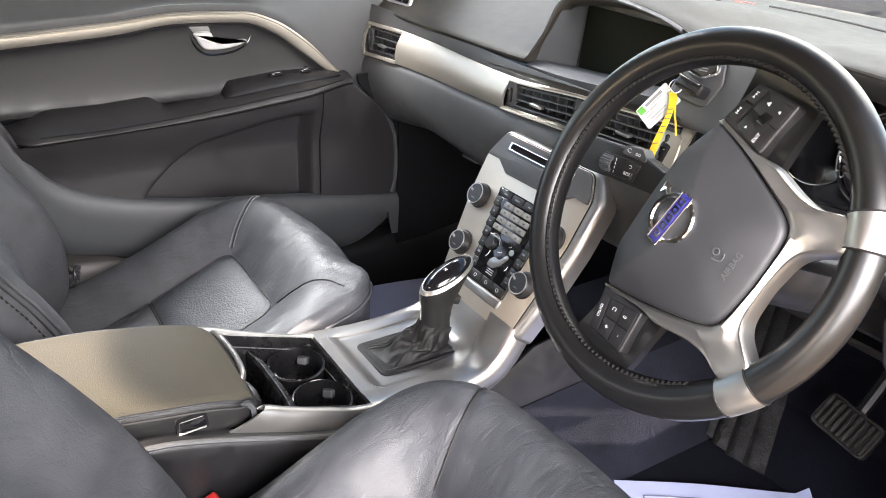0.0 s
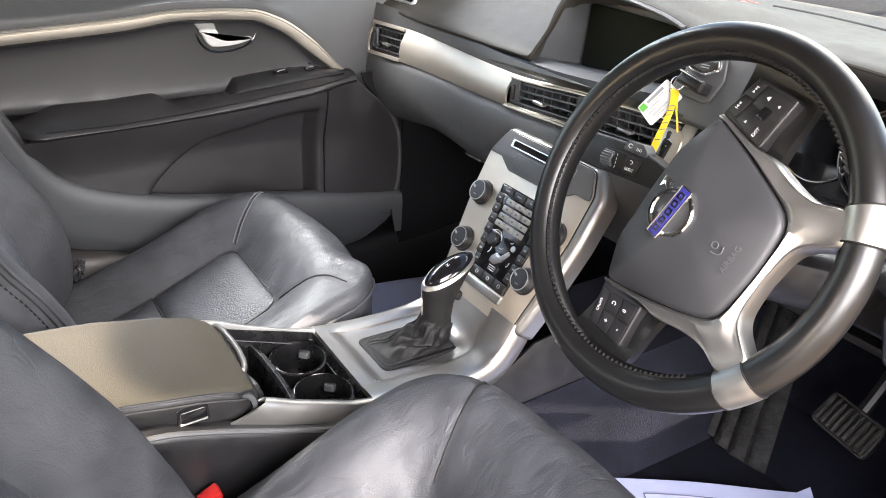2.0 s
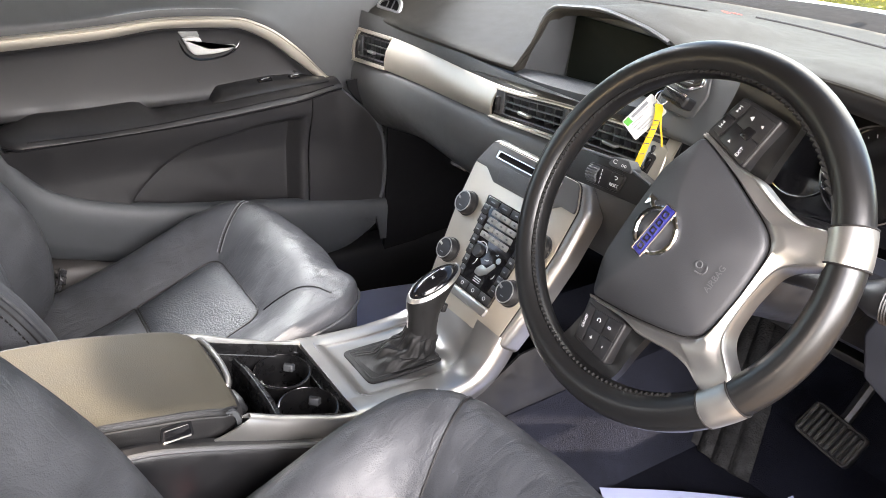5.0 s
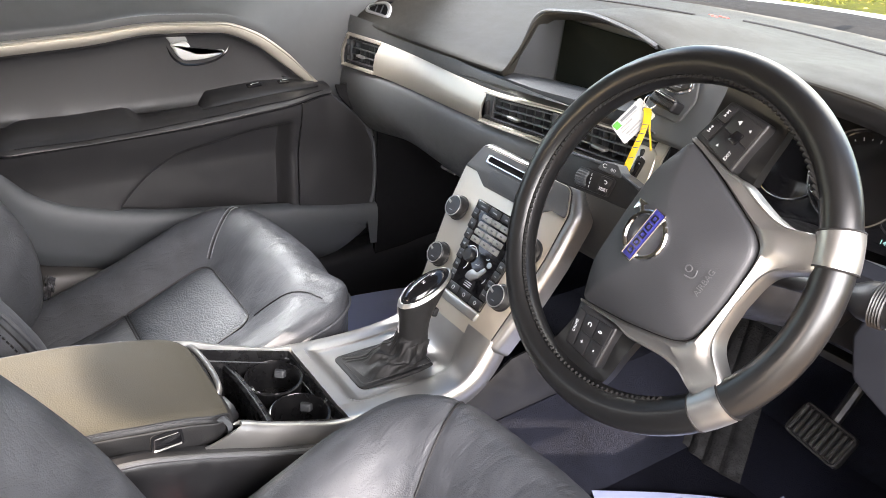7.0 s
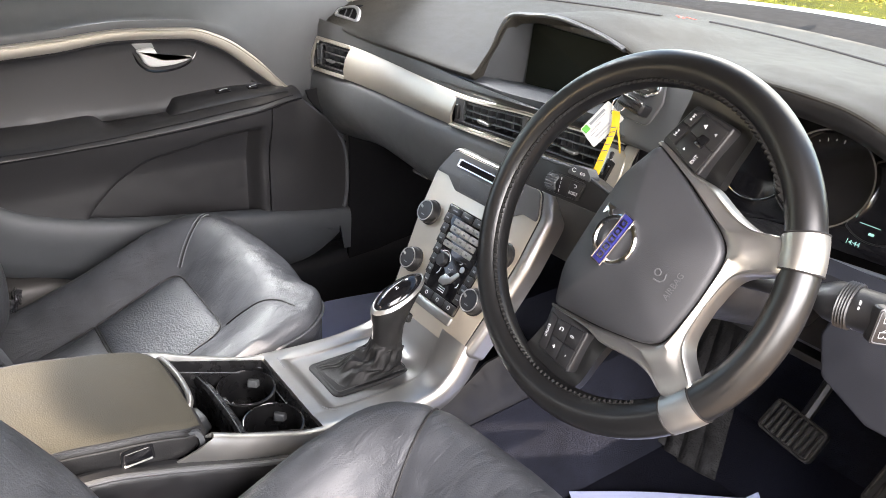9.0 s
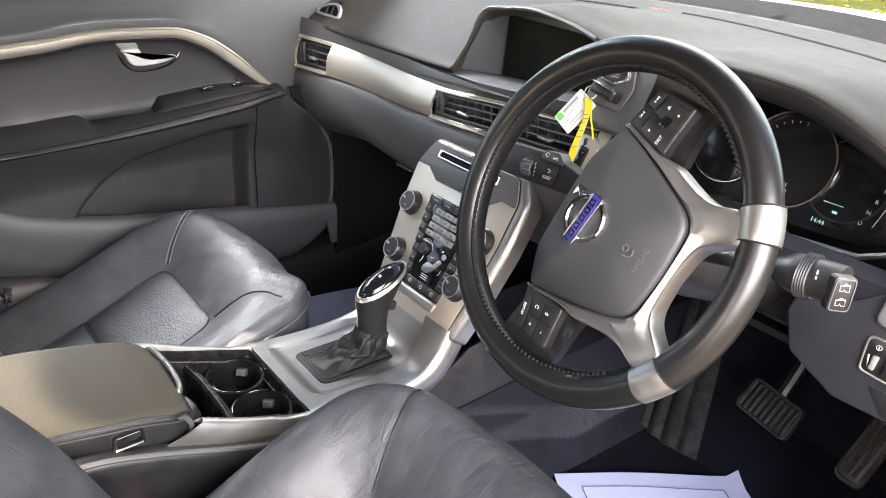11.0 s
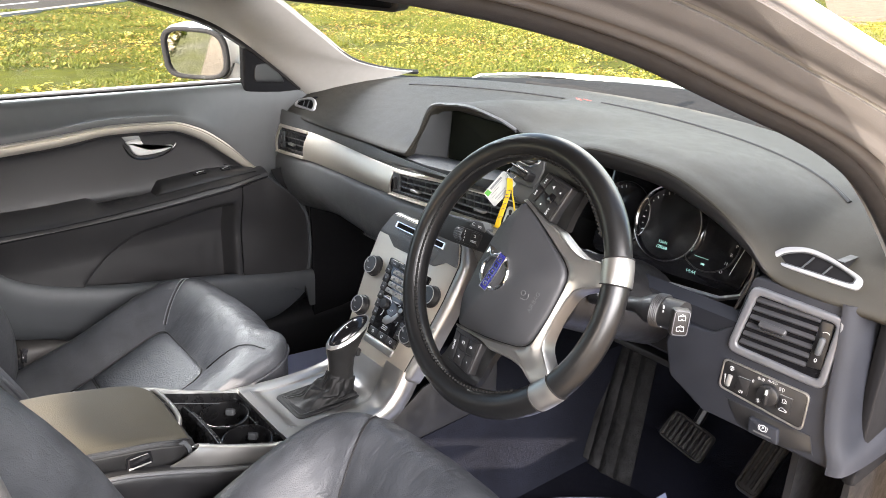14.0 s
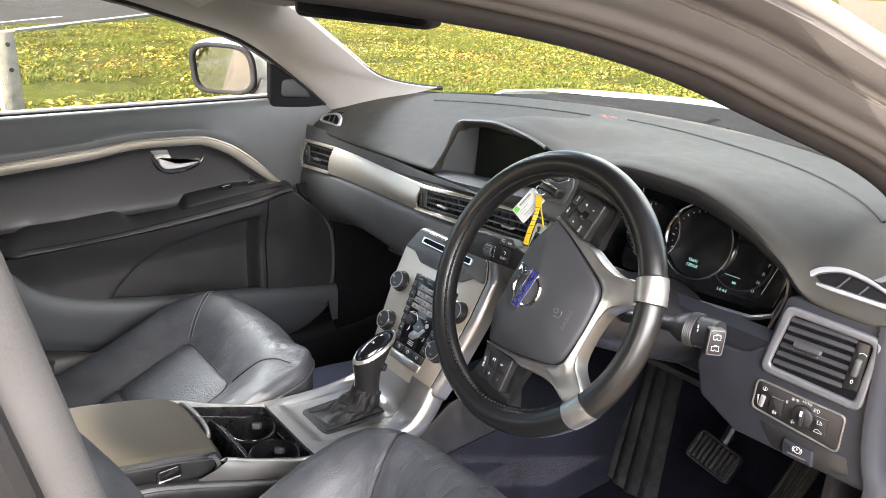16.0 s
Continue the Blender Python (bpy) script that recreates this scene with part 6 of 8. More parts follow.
for s in (-1, 1):
    # leather web that flares from the rim to the switch pad
    web = []
    for i in range(15):
        f = i / 14
        y = 0.030 - 0.074 * f
        x0 = 0.088 + 0.010 * (1 - f)
        pts = [(s * x0, y - 0.006, -0.006), (s * (x0 + 0.020), y - 0.006, -0.003), (s * 0.138, y - 0.004, -0.002 - 0.004 * f), (s * 0.150, y - 0.002, -0.001 - 0.003 * f), (s * (0.162 - 0.02 * max(abs(y) - 0.02, 0)), y, 0.004 - 0.006 * f)]
        web.append([WM @ p for p in spline(pts, 12)])
    part("spoke_web", sheet(web, 0.012), RIM_LEATHER, wheel, "black spoke web between pad and rim")
# airbag cover
cov = [(0.0, 0.0305), (0.027, 0.0300), (0.053, 0.0290), (0.076, 0.0258), (0.0895, 0.0222), (0.0932, 0.0170), (0.0915, 0.0085), (0.0868, -0.010), (0.0763, -0.0437), (0.0625, -0.082), (0.0540, -0.0968), (0.0420, -0.1048), (0.0175, -0.1082), (0.0, -0.1088)]
half = spline([(x, y, 0) for x, y in cov], 52)
ringp = [(p.x, p.y) for p in half] + [(-p.x, p.y) for p in half[-2:0:-1]]


def cover_z(x, y, k):
    """Height of the cover's face: full in the middle, falling to the two upper corners."""
    edge = 0.0215 - 0.0110 * smooth(0.045, 0.092, abs(x)) * smooth(-0.075, 0.01, y)
    return edge + (0.0345 - edge) * (1 - k ** 2.2)


rows = []
for k, drop in ((1.0, 0.022), (1.0, 0.0052), (0.997, 0.0030), (0.988, 0.0012), (0.972, 0.0003), (0.94, 0.0), (0.88, 0.0), (0.75, 0.0), (0.6, 0.0), (0.4, 0.0), (0.2, 0.0), (0.02, 0.0)):
    rows.append([WM @ Vector((x * k, -0.035 + (y + 0.035) * k, cover_z(x * k, -0.035 + (y + 0.035) * k, k) - drop)) for x, y in ringp])
part("cover_gap", grid([[WM @ Vector((x * f, -0.04 + (y + 0.04) * f, cover_z(x, y, 1) - d)) for x, y in ringp] for f, d in ((1.024, 0.022), (1.024, 0.0075), (0.98, 0.0075))], True), RUBBER, wheel, "dark gap round the airbag cover")
cover = part("airbag_cover", grid(rows, True, True), COVER, wheel, "dark grey airbag cover", 28)
BM = WM @ pose(0.0015, -0.0145, 0.0330)
badge = part("badge", ring(0.0218, 0.0052, 0.0045, BM, 44), CHROME, wheel, "round chrome badge with blue bar")
BLUE = material("blue_enamel", (0.022, 0.024, 0.15), 0.25, vary=0.05, bump=0)
BADGE = BM @ pose(0, 0, 0.0035, 0, 0, -5)
part("badge_bar", box((0.052, 0.0120, 0.004), BADGE, 0.001), BLUE, badge, "blue enamel bar")
for q in (-1, 1):
    part("badge_edge", box((0.053, 0.0014, 0.0046), BADGE @ pose(0, q * 0.0065, 0), 0.0004, 1), CHROME, badge)
    part("badge_edge", box((0.0014, 0.0140, 0.0046), BADGE @ pose(q * 0.0262, 0, 0), 0.0004, 1), CHROME, badge)
for k in range(5):
    part("badge_mark", plate(rounded([(-0.0034, -0.0034), (0.0034, -0.0034), (0.0034, 0.0034), (-0.0034, 0.0034)], 0.001), 0.0006, BADGE @ pose(-0.0180 + 0.0090 * k, 0, 0.0018), 0, hole=rounded([(-0.0018, -0.0018), (0.0018, -0.0018), (0.0018, 0.0018), (-0.0018, 0.0018)], 0.0006)), CHROME, badge)
part("badge_arrow", plate([(0.0135, 0.0175), (0.0165, 0.0145), (0.0215, 0.0195), (0.0250, 0.0160), (0.0250, 0.0275), (0.0135, 0.0275), (0.0175, 0.0235)], 0.003, BM, 0.0008), CHROME, badge)
words("AIRBAG", 0.0078, WM @ pose(0.001, -0.0885, 0.0296, 13), KEYMARK, cover, "embossed_word")
part("airbag_symbol", ring(0.0030, 0.0011, 0.0006, WM @ pose(0.003, -0.0700, 0.0328, 10), 16), KEYMARK, cover)
part("airbag_symbol", tube([WM @ Vector(p) for p in spline([(-0.004, -0.0700, 0.0328), (-0.003, -0.0760, 0.0318), (0.001, -0.0785, 0.0313), (0.006, -0.0770, 0.0316)], 10)], 0.0007, 5), KEYMARK, cover)


# switch pads: a black block with separate keys
def pad_key(pts, parent, m=None, up=0.0082, depth=0.0016, r=0.0014, name="button"):
    c = Vector((sum(p[0] for p in pts) / len(pts), sum(p[1] for p in pts) / len(pts)))
    small = [c + (Vector(p) - c) * (1 - 0.0007 / max((Vector(p) - c).length, 0.002)) for p in pts]
    return part(name, plate(rounded(small, r), depth, WM @ pose(0, 0, up), 0.0005, 2), m or PADKEY, parent)


for s in (1, -1):
    o = [(0.0985, 0.0225), (0.1425, 0.0105), (0.1412, -0.0372), (0.0885, -0.0325)] if s > 0 else [(-0.0955, 0.0225), (-0.0912, -0.0320), (-0.1388, -0.0380), (-0.1412, 0.0100)]
    pd = part("switch_pad", plate(rounded(o, 0.004), 0.016, WM @ pose(0, 0, -0.0080), 0.0025, 3), BLACK, wheel, "black switch pad")
    if s > 0:
        A, B, C, D = (0.1392, -0.0040), (0.1362, -0.0350), (0.0900, -0.0305), (0.0996, 0.0045)
        U, V = (0.1192, 0.0003), (0.1132, -0.0328)
        pad_key([(0.1385, 0.0090), (0.1400, -0.0022), (0.1222, 0.0016), (0.1230, 0.0130)], pd)
        pad_key([(0.1224, 0.0132), (0.1214, 0.0018), (0.1010, 0.0062), (0.1040, 0.0178)], pd)
        pad_key([A, B, V, U], pd)
        pad_key([U, V, C, D], pd)
        pad_key([(0.1232, -0.0135), (0.1225, -0.0240), (0.1098, -0.0210), (0.1112, -0.0100)], pd, GLOSS, 0.0085, 0.0026, 0.002, "joystick_key")
        for x, y, r, a in ((0.1318, 0.0052, 0.0017, 0), (0.1286, 0.0058, 0.0017, 0), (0.1146, 0.0104, 0.0017, 180), (0.1114, 0.0110, 0.0017, 180), (0.1298, -0.0117, 0.0026, 90), (0.1277, -0.0255, 0.0017, 90), (0.1028, -0.0057, 0.0017, 0)):
            part("symbol", lathe([(r, 0), (r, 0.0003), (0.0004, 0.0003)], WM @ pose(x, y, 0.0099, 0, 0, a), 3), WHITE, pd)
        part("symbol", box((0.0007, 0.0034, 0.0003), WM @ pose(0.1340, 0.0048, 0.0100, 0, 0, 0), 0), WHITE, pd)
        part("symbol", box((0.0007, 0.0034, 0.0003), WM @ pose(0.1092, 0.0114, 0.0100, 0, 0, 0), 0), WHITE, pd)
    else:
        g = [[(-0.1018, 0.0058), (-0.0976, -0.0120), (-0.0935, -0.0295)], [(-0.1197, 0.0008), (-0.1173, -0.0159), (-0.1146, -0.0328)], [(-0.1390, -0.0046), (-0.1378, -0.0196), (-0.1355, -0.0355)]]
        pad_key([(-0.1010, 0.0175), (-0.1018, 0.0068), (-0.1372, -0.0028), (-0.1384, 0.0085)], pd)
        for i_ in range(2):
            for j_ in range(2):
                pad_key([g[i_][j_], g[i_][j_ + 1], g[i_ + 1][j_ + 1], g[i_ + 1][j_]], pd)
        part("symbol", tube([WM @ Vector((-0.1083 + 0.0021 * math.cos(q), -0.0053 + 0.0021 * math.sin(q), 0.0100)) for q in np.linspace(-2.2, 2.6, 14)], 0.0004, 5), WHITE, pd)
PW = WM @ pose(0, 0, 0.0099)
words("EXIT", 0.0046, PW @ pose(0.0995, -0.0210, 0, 0, 0, -8), WHITE, wheel, "legend")
words("CRUISE", 0.0043, PW @ pose(-0.1195, 0.0082, 0, 0, 0, 15), WHITE, wheel, "legend")
words("0", 0.0062, PW @ pose(-0.1064, -0.0205, 0, 0, 0, 8), WHITE, wheel, "legend")
words("+", 0.0080, PW @ pose(-0.1272, -0.0095, 0, 0, 0, 8), WHITE, wheel, "legend")
words("-", 0.0080, PW @ pose(-0.1258, -0.0256, 0, 0, 0, 8), WHITE, wheel, "legend")
# ---- column and stalks ----
column = thing("steering_column", (0.37, 0.25, 0.80), "black steering column shroud", "steering column")
part("shroud", grid([[Vector((0.37 + rx * math.cos(a), y, zc + rz * math.sin(a))) for a in np.linspace(0, 2 * math.pi, 25)[:-1]] for y, zc, rx, rz in ((0.045, 0.920, 0.045, 0.045), (0.07, 0.915, 0.060, 0.055), (0.16, 0.880, 0.075, 0.062), (0.30, 0.830, 0.09, 0.07))], True, True), BLACK, column, "black plastic shroud")


left = thing("indicator_stalk", (0.28, 0.09, 0.92), "black indicator stalk with menu thumbwheel", "stalk")
LS = fr((0.238, 0.0500, 0.9505), (0.0, -1, 0.25), (-0.06, 0.25, 1))
secs = []
for u, v0, v1, back_z in ((-0.0690, -0.0125, -0.0060, -0.022), (-0.0680, -0.0145, -0.0035, -0.026), (-0.0610, -0.0155, 0.0100, -0.028), (-0.0545, -0.0158, 0.0190, -0.028), (-0.0500, -0.0160, 0.0208, -0.028), (0.0, -0.0165, 0.0212, -0.028), (0.030, -0.0168, 0.0165, -0.028), (0.060, -0.0172, 0.0085, -0.026), (0.100, -0.0170, 0.0040, -0.024)):
    secs.append([LS @ Vector((u, p.y, p.x)) for p in rounded([(-0.0005, v0), (-0.0005, v1), (back_z, v1), (back_z, v0)], 0.0022, 4)])
part("arm", grid(secs, True, True), BLACK, left, "black flat-sided arm")
part("top_edge", tube([LS @ Vector((u, v, -0.0022)) for u, v in ((-0.0640, 0.004), (-0.0548, 0.0192), (-0.0500, 0.0212), (0.0, 0.0217), (0.030, 0.0168), (0.060, 0.0088))], 0.0020, 8), SLATE, left, "grey top edge")
part("symbol_tab", plate(rounded([(-0.0040, 0.0150), (0.0330, 0.0130), (0.0320, 0.0190), (0.0245, 0.0262), (0.0030, 0.0256)], 0.003), 0.0160, LS @ pose(0, 0, -0.0150), 0.0012), SLATE, left, "slate grey tab with light symbols")
part("symbol", tube([LS @ Vector((0.0075 + 0.0030 * math.cos(q), 0.0208 + 0.0022 * math.sin(q), 0.0012)) for q in np.linspace(0.6, 5.6, 12)], 0.0004, 5), WHITE, left)
for u in (0.0185, 0.0225):
    part("symbol", tube([LS @ Vector((u + 0.0014 * math.cos(q), 0.0190 + 0.0014 * math.sin(q), 0.0012)) for q in np.linspace(0, 2 * math.pi, 9)[:-1]], 0.0004, 5, closed=True), WHITE, left)
part("control_panel", plate(rounded([(-0.031, -0.0115), (0.024, -0.0115), (0.030, 0.0105), (-0.027, 0.0115)], 0.005), 0.0022, LS, 0.001), BLACK, left, "black rounded control panel")
tw = []
for k in range(41):
    a_ = math.pi * k / 40
    r_ = 0.0125 * (1.0 if k % 4 < 2 else 0.93)
    tw.append([LS @ Vector((x_, math.cos(a_) * 0.92 * r_ * f_, -0.0045 + math.sin(a_) * r_ * f_)) for x_, f_ in ((-0.0275, 0.80), (-0.0265, 0.97), (-0.0255, 1.0), (-0.0125, 1.0), (-0.0115, 0.97), (-0.0105, 0.80))])
part("thumbwheel", sheet(tw, 0.001), SLATE, left, "ribbed menu wheel")
for k in range(4):
    part("mark", box((0.0009, 0.0030, 0.0004), LS @ pose(-0.0065, 0.0068 - 0.0046 * k, 0.0022), 0), WHITE, left)
part("reset_button", plate(rounded([(0.0065, -0.0098), (0.0225, -0.0098), (0.0280, 0.0088), (0.0085, 0.0095)], 0.003), 0.0018, LS @ pose(0, 0, 0.0020), 0.0008), BLACK, left)
words("RESET", 0.0050, LS @ pose(0.0165, -0.0045, 0.0040), WHITE, left, "legend")
part("symbol", tube([LS @ Vector((0.0165 + 0.0028 * math.cos(q_), 0.0040 + 0.0018 * math.sin(q_), 0.0040)) for q_ in np.linspace(-1.6, 2.2, 9)], 0.00045, 5), WHITE, left)
right = thing("wiper_stalk", (0.46, 0.09, 0.92), "black wiper stalk with rear wash button", "stalk")
part("arm", tube(spline([(0.44, 0.10, 0.915), (0.49, 0.095, 0.928), (0.53, 0.09, 0.938), (0.56, 0.088, 0.943), (0.585, 0.087, 0.946)], 24), lambda t: 0.010 + 0.010 * smooth(0.4, 0.6, t), 14, flat=0.75), BLACK, right)
part("wiper_ring", tube([(0.548 + 0.0012 * k, 0.0883, 0.9415 + 0.0002 * k) for k in range(11)], lambda t: 0.0225 if int(t * 10) % 2 else 0.0210, 18, flat=0.75), BLACK, right, "ribbed interval ring")
RS = fr((0.5875, 0.078, 0.944), (1.0, -0.75, 0.10), (0, 0.1, 1))
cap = part("end_button", plate(rounded([(-0.0105, -0.0165), (0.0105, -0.0165), (0.0105, 0.0165), (-0.0105, 0.0165)], 0.004), 0.010, RS @ pose(0, 0, -0.004), 0.002), BLACK, right, "end button with pale frame")
part("button_frame", plate(rounded([(-0.0092, -0.0152), (0.0092, -0.0152), (0.0092, 0.0152), (-0.0092, 0.0152)], 0.004), 0.0008, RS @ pose(0, 0, 0.006), 0, hole=rounded([(-0.0085, -0.0145), (0.0085, -0.0145), (0.0085, 0.0145), (-0.0085, 0.0145)], 0.0035)), FRAME, cap)
for d in (-0.0068, 0.0068):
    part("symbol", tube([RS @ Vector((x, d + y, 0.0064)) for x, y in ((-0.0042, -0.003), (-0.0046, 0.002), (0.0038, 0.003), (0.0046, -0.003), (0.001, -0.003), (0.0, -0.0012), (-0.001, -0.003), (-0.0042, -0.003))], 0.0004, 4), WHITE, cap)
    part("symbol", tube([RS @ Vector((x, d + 0.0045 - 0.003 * abs(x) / 0.004, 0.0064)) for x in (-0.003, 0.0, 0.003)], 0.0003, 4), WHITE, cap)
for k in range(5):
    part("mark", box((0.0016, 0.0006, 0.004), pose(0.567, 0.0735, 0.932 + 0.006 * k), 0), WHITE, right)

# ---- key with tag ----
keyt = thing("car_key", (0.195, 0.19, 1.01), "black car key in its slot, yellow strap and paper tag", "key")
KM = IG @ pose(-0.018, -0.002, 0.008, 0, 0, -8)
part("fob", plate(rounded([(-0.021, -0.0075), (0.019, -0.0085), (0.021, 0.0065), (-0.018, 0.0085)], 0.004), 0.020, KM, 0.005, 3), PADKEY, keyt, "black key fob")
part("fob_band", box((0.037, 0.0030, 0.004), KM @ pose(-0.001, 0.0068, 0.0190, 0, 0, -2), 0.0012), CHROME, keyt, "chrome band along the fob")
TG = fr((0.178, 0.168, 0.991), (0.45, -0.75, 0.45), (0, 0.3, 1))
part("key_ring", ring(0.0085, 0.0013, 0.0013, TG @ pose(0.0085, 0.0285, 0.001, 20, 35, 0), 24), CHROME, keyt, "steel key ring")
tag = part("tag", plate(rounded([(-0.0255, -0.0155), (-0.0056, 0.0297), (0.0215, 0.0140), (-0.0004, -0.0319)], 0.003), 0.0010, TG, 0.0003), TAG, keyt, "white printed paper tag")
TL = TG @ pose(0, 0, 0.0010) @ pose(-0.0255, -0.0155, 0, 0, 0, math.degrees(math.atan2(0.0452, 0.0199)))
GREEN = material("green_print", (0.10, 0.42, 0.06), 0.6, vary=0.05, bump=0)
INK = material("faded_ink", (0.34, 0.35, 0.34), 0.8, vary=0.3, scale=900, bump=0)
part("tag_square", box((0.0085, 0.0085, 0.0004), TL @ pose(0.0052, -0.0056, 0), 0), GREEN, tag, "green printed square")
for u, v, w, h, m in ((0.0255, -0.0048, 0.026, 0.0034, STITCH), (0.0260, -0.0086, 0.018, 0.0009, INK), (0.0190, -0.0125, 0.010, 0.0012, INK), (0.0100, -0.0125, 0.0085, 0.0009, INK), (0.0090, -0.0165, 0.012, 0.0010, INK), (0.0180, -0.0215, 0.024, 0.0022, INK), (0.0175, -0.0252, 0.022, 0.0011, INK)):
    part("print_line", box((w, h, 0.0003), TL @ pose(u, v, 0), 0), m, tag)
part("eyelet", ring(0.0022, 0.0010, 0.0010, TG @ pose(0.0048, 0.0175, 0.0008), 16), STITCH, tag)
YEL = material("yellow_strap", (0.78, 0.50, 0.02), 0.42, vary=0.08, bump=0.1)
strap = [(0.0080, 0.0190, 0.0030), (0.0125, 0.0105, 0.0050), (0.0148, -0.0040, 0.0050), (0.0150, -0.0190, 0.0035), (0.0138, -0.0400, 0.0010), (0.0133, -0.0625, -0.0030)]
SW = curve([0, 0.10, 0.25, 0.40, 1.0], [0.0025, 0.0052, 0.0046, 0.0036, 0.0046])
SP = spline(strap, 26)
part("strap", sheet([[TG @ (p + Vector((-SW(i / 25), 0.0004, 0))), TG @ (p + Vector((0, 0, 0.0006))), TG @ (p + Vector((SW(i / 25), 0.0010, 0)))] for i, p in enumerate(SP)], 0.0012), YEL, keyt, "yellow plastic strap")
part("strap", sheet([[TG @ (p + Vector((-0.0011, 0, 0))), TG @ (p + Vector((0.0011, 0.0004, 0)))] for p in spline([(0.0120, 0.0200, 0.0010), (0.0172, 0.0060, 0.0015), (0.0215, -0.0060, 0.0), (0.0258, -0.0140, -0.002), (0.0315, -0.0276, -0.005)], 14)], 0.001), YEL, keyt, "yellow plastic tie")
for k in range(6):
    p = SP[9 + int(2.4 * k)]
    part("strap_mark", box((0.0062, 0.0009, 0.0006), TG @ Matrix.Translation(p + Vector((0, 0, 0.0012))) @ pose(0, 0, 0, 0, 0, 24), 0), PRINT, keyt)
# ---- pedals and footwell ----


def pedal(name, label, m, w, h, ribs, arm_path):
    p = thing(name, m.translation, label, "pedal")
    part("pad", plate(rounded([(-w / 2, -h / 2), (w / 2, -h / 2), (w / 2 * 0.96, h / 2), (-w / 2 * 0.96, h / 2)], 0.012), 0.012, m @ pose(0, 0, -0.012), 0.004, 3), BLACK, p, "worn black rubber pad")
    part("pad_rim", tube([m @ Vector((q.x, q.y, 0.0008)) for q in rounded([(-w / 2 * 0.95, -h / 2 * 0.93), (w / 2 * 0.95, -h / 2 * 0.93), (w / 2 * 0.92, h / 2 * 0.93), (-w / 2 * 0.92, h / 2 * 0.93)], 0.010, 5)], 0.0022, 6, closed=True), WORN, p)
    for k in range(ribs):
        part("rib", box((w / ribs * 0.50, h * 0.80, 0.008), m @ pose(-w / 2 * 0.84 + w * 0.84 * k / (ribs - 1), 0, 0.0015), 0.0015, 1), WORN, p, "dusty raised rib")
    part("arm", tube(spline(arm_path, 12), 0.010, 8), BLACK, p)
    return p


WORN = material("dusty_rubber", (0.016, 0.0150, 0.014), 0.75, vary=0.7, scale=110, bump=0.8, dust=0.030, spec=0.2)
SCUFFED = material("muddy_rubber", (0.008, 0.008, 0.0085), 0.8, vary=0.7, scale=60, bump=1.0, fine=260, dust=0.012, dist=0.002, spec=0.15)
pedal("brake_pedal", "dusty black ribbed brake pedal", fr((0.362, 0.53, 0.478), (-0.1, -0.80, 0.60), (0.0, 0.6, 0.8)) @ pose(0, 0, 0, 0, 0, -8), 0.105, 0.062, 9, [(0.365, 0.545, 0.48), (0.37, 0.60, 0.56), (0.38, 0.66, 0.70)])
pedal("accelerator_pedal", "dusty black accelerator pedal", fr((0.535, 0.495, 0.530), (0.0, -0.78, 0.62), (0.10, 0.62, 0.78)), 0.042, 0.125, 4, [(0.54, 0.51, 0.57), (0.545, 0.56, 0.64), (0.55, 0.62, 0.72)])
rest = thing("footrest", (0.19, 0.55, 0.30), "scuffed carpeted footrest beside the tunnel", "footrest")
def rest_p(u, v, lift=0.0):
    return Vector((0.160 - 0.055 * v + (0.118 - 0.012 * v) * u, 0.490 + 0.13 * v - 0.010 * math.sin(math.pi * u) - 0.8 * lift, 0.322 + 0.165 * v + 0.6 * lift))


part("rest_pad", sheet([[rest_p(u, v, 0.004 * math.cos(7 * math.pi * u) + 0.0012 * noise.noise(Vector((u * 9, v * 14, 1)))) for u in np.linspace(0, 1, 57)] for v in np.linspace(0, 1.5, 24)], 0.012), SCUFFED, rest, "ribbed black rubber pad, muddy at the top", 50)
for k in range(3):
    part("rib", tube([rest_p(0.16 + 0.29 * k, v, 0.006) for v in np.linspace(0.02, 1.45, 12)], 0.0050, 8), SCUFFED, rest)
rng_ = random.Random(12)
bits = bmesh.new()
for _ in range(150):
    u, v = rng_.uniform(0.05, 1.0), min(rng_.gauss(1.05, 0.28), 1.45)
    bmesh.ops.create_cube(bits, size=rng_.uniform(0.001, 0.0036), matrix=Matrix.Translation(rest_p(u, v, 0.0075)) @ pose(0, 0, 0, 360 * rng_.random(), 360 * rng_.random(), 0))
tagged(part("mud_crumbs", bits, MUD, rest, "dry brown mud crumbs"), kind="stuff")


def draped(name, pts, n, label, mat_, z0, lift, category):
    """A limp sheet with four corners on the floor, softly waved."""
    a, b, c, d = [Vector((*p, 0)) for p in pts]
    rows = []
    for i in range(n):
        u = i / (n - 1)
        row = []
        for j in range(n):
            v = j / (n - 1)
            p = (a * (1 - u) + b * u) * (1 - v) + (d * (1 - u) + c * u) * v
            row.append(Vector((p.x, p.y, z0 + lift * (0.6 + 0.5 * math.sin(5 * u + 2 * v)) * (0.3 + 0.7 * abs(math.sin(2.2 * v + 1.2 * u))) + (0.95 * (p.y - 0.5) if p.y > 0.5 else 0))))
        rows.append(row)
    ob = part(name, sheet(rows, 0.0006), mat_)
    return tagged(ob, label, category)


floor_mat = tagged(part("floor_mat", sheet([[Vector((x, y, FLOOR_Z + 0.010 + (max(y - 0.5, 0) * 0.9))) for x in np.linspace(0.155, 0.60, 10)] for y in list(np.linspace(-0.15, 0.5, 12)) + [0.53, 0.565, 0.60]], 0.008), MAT), "black driver's floor mat on grey carpet", "floor mat")
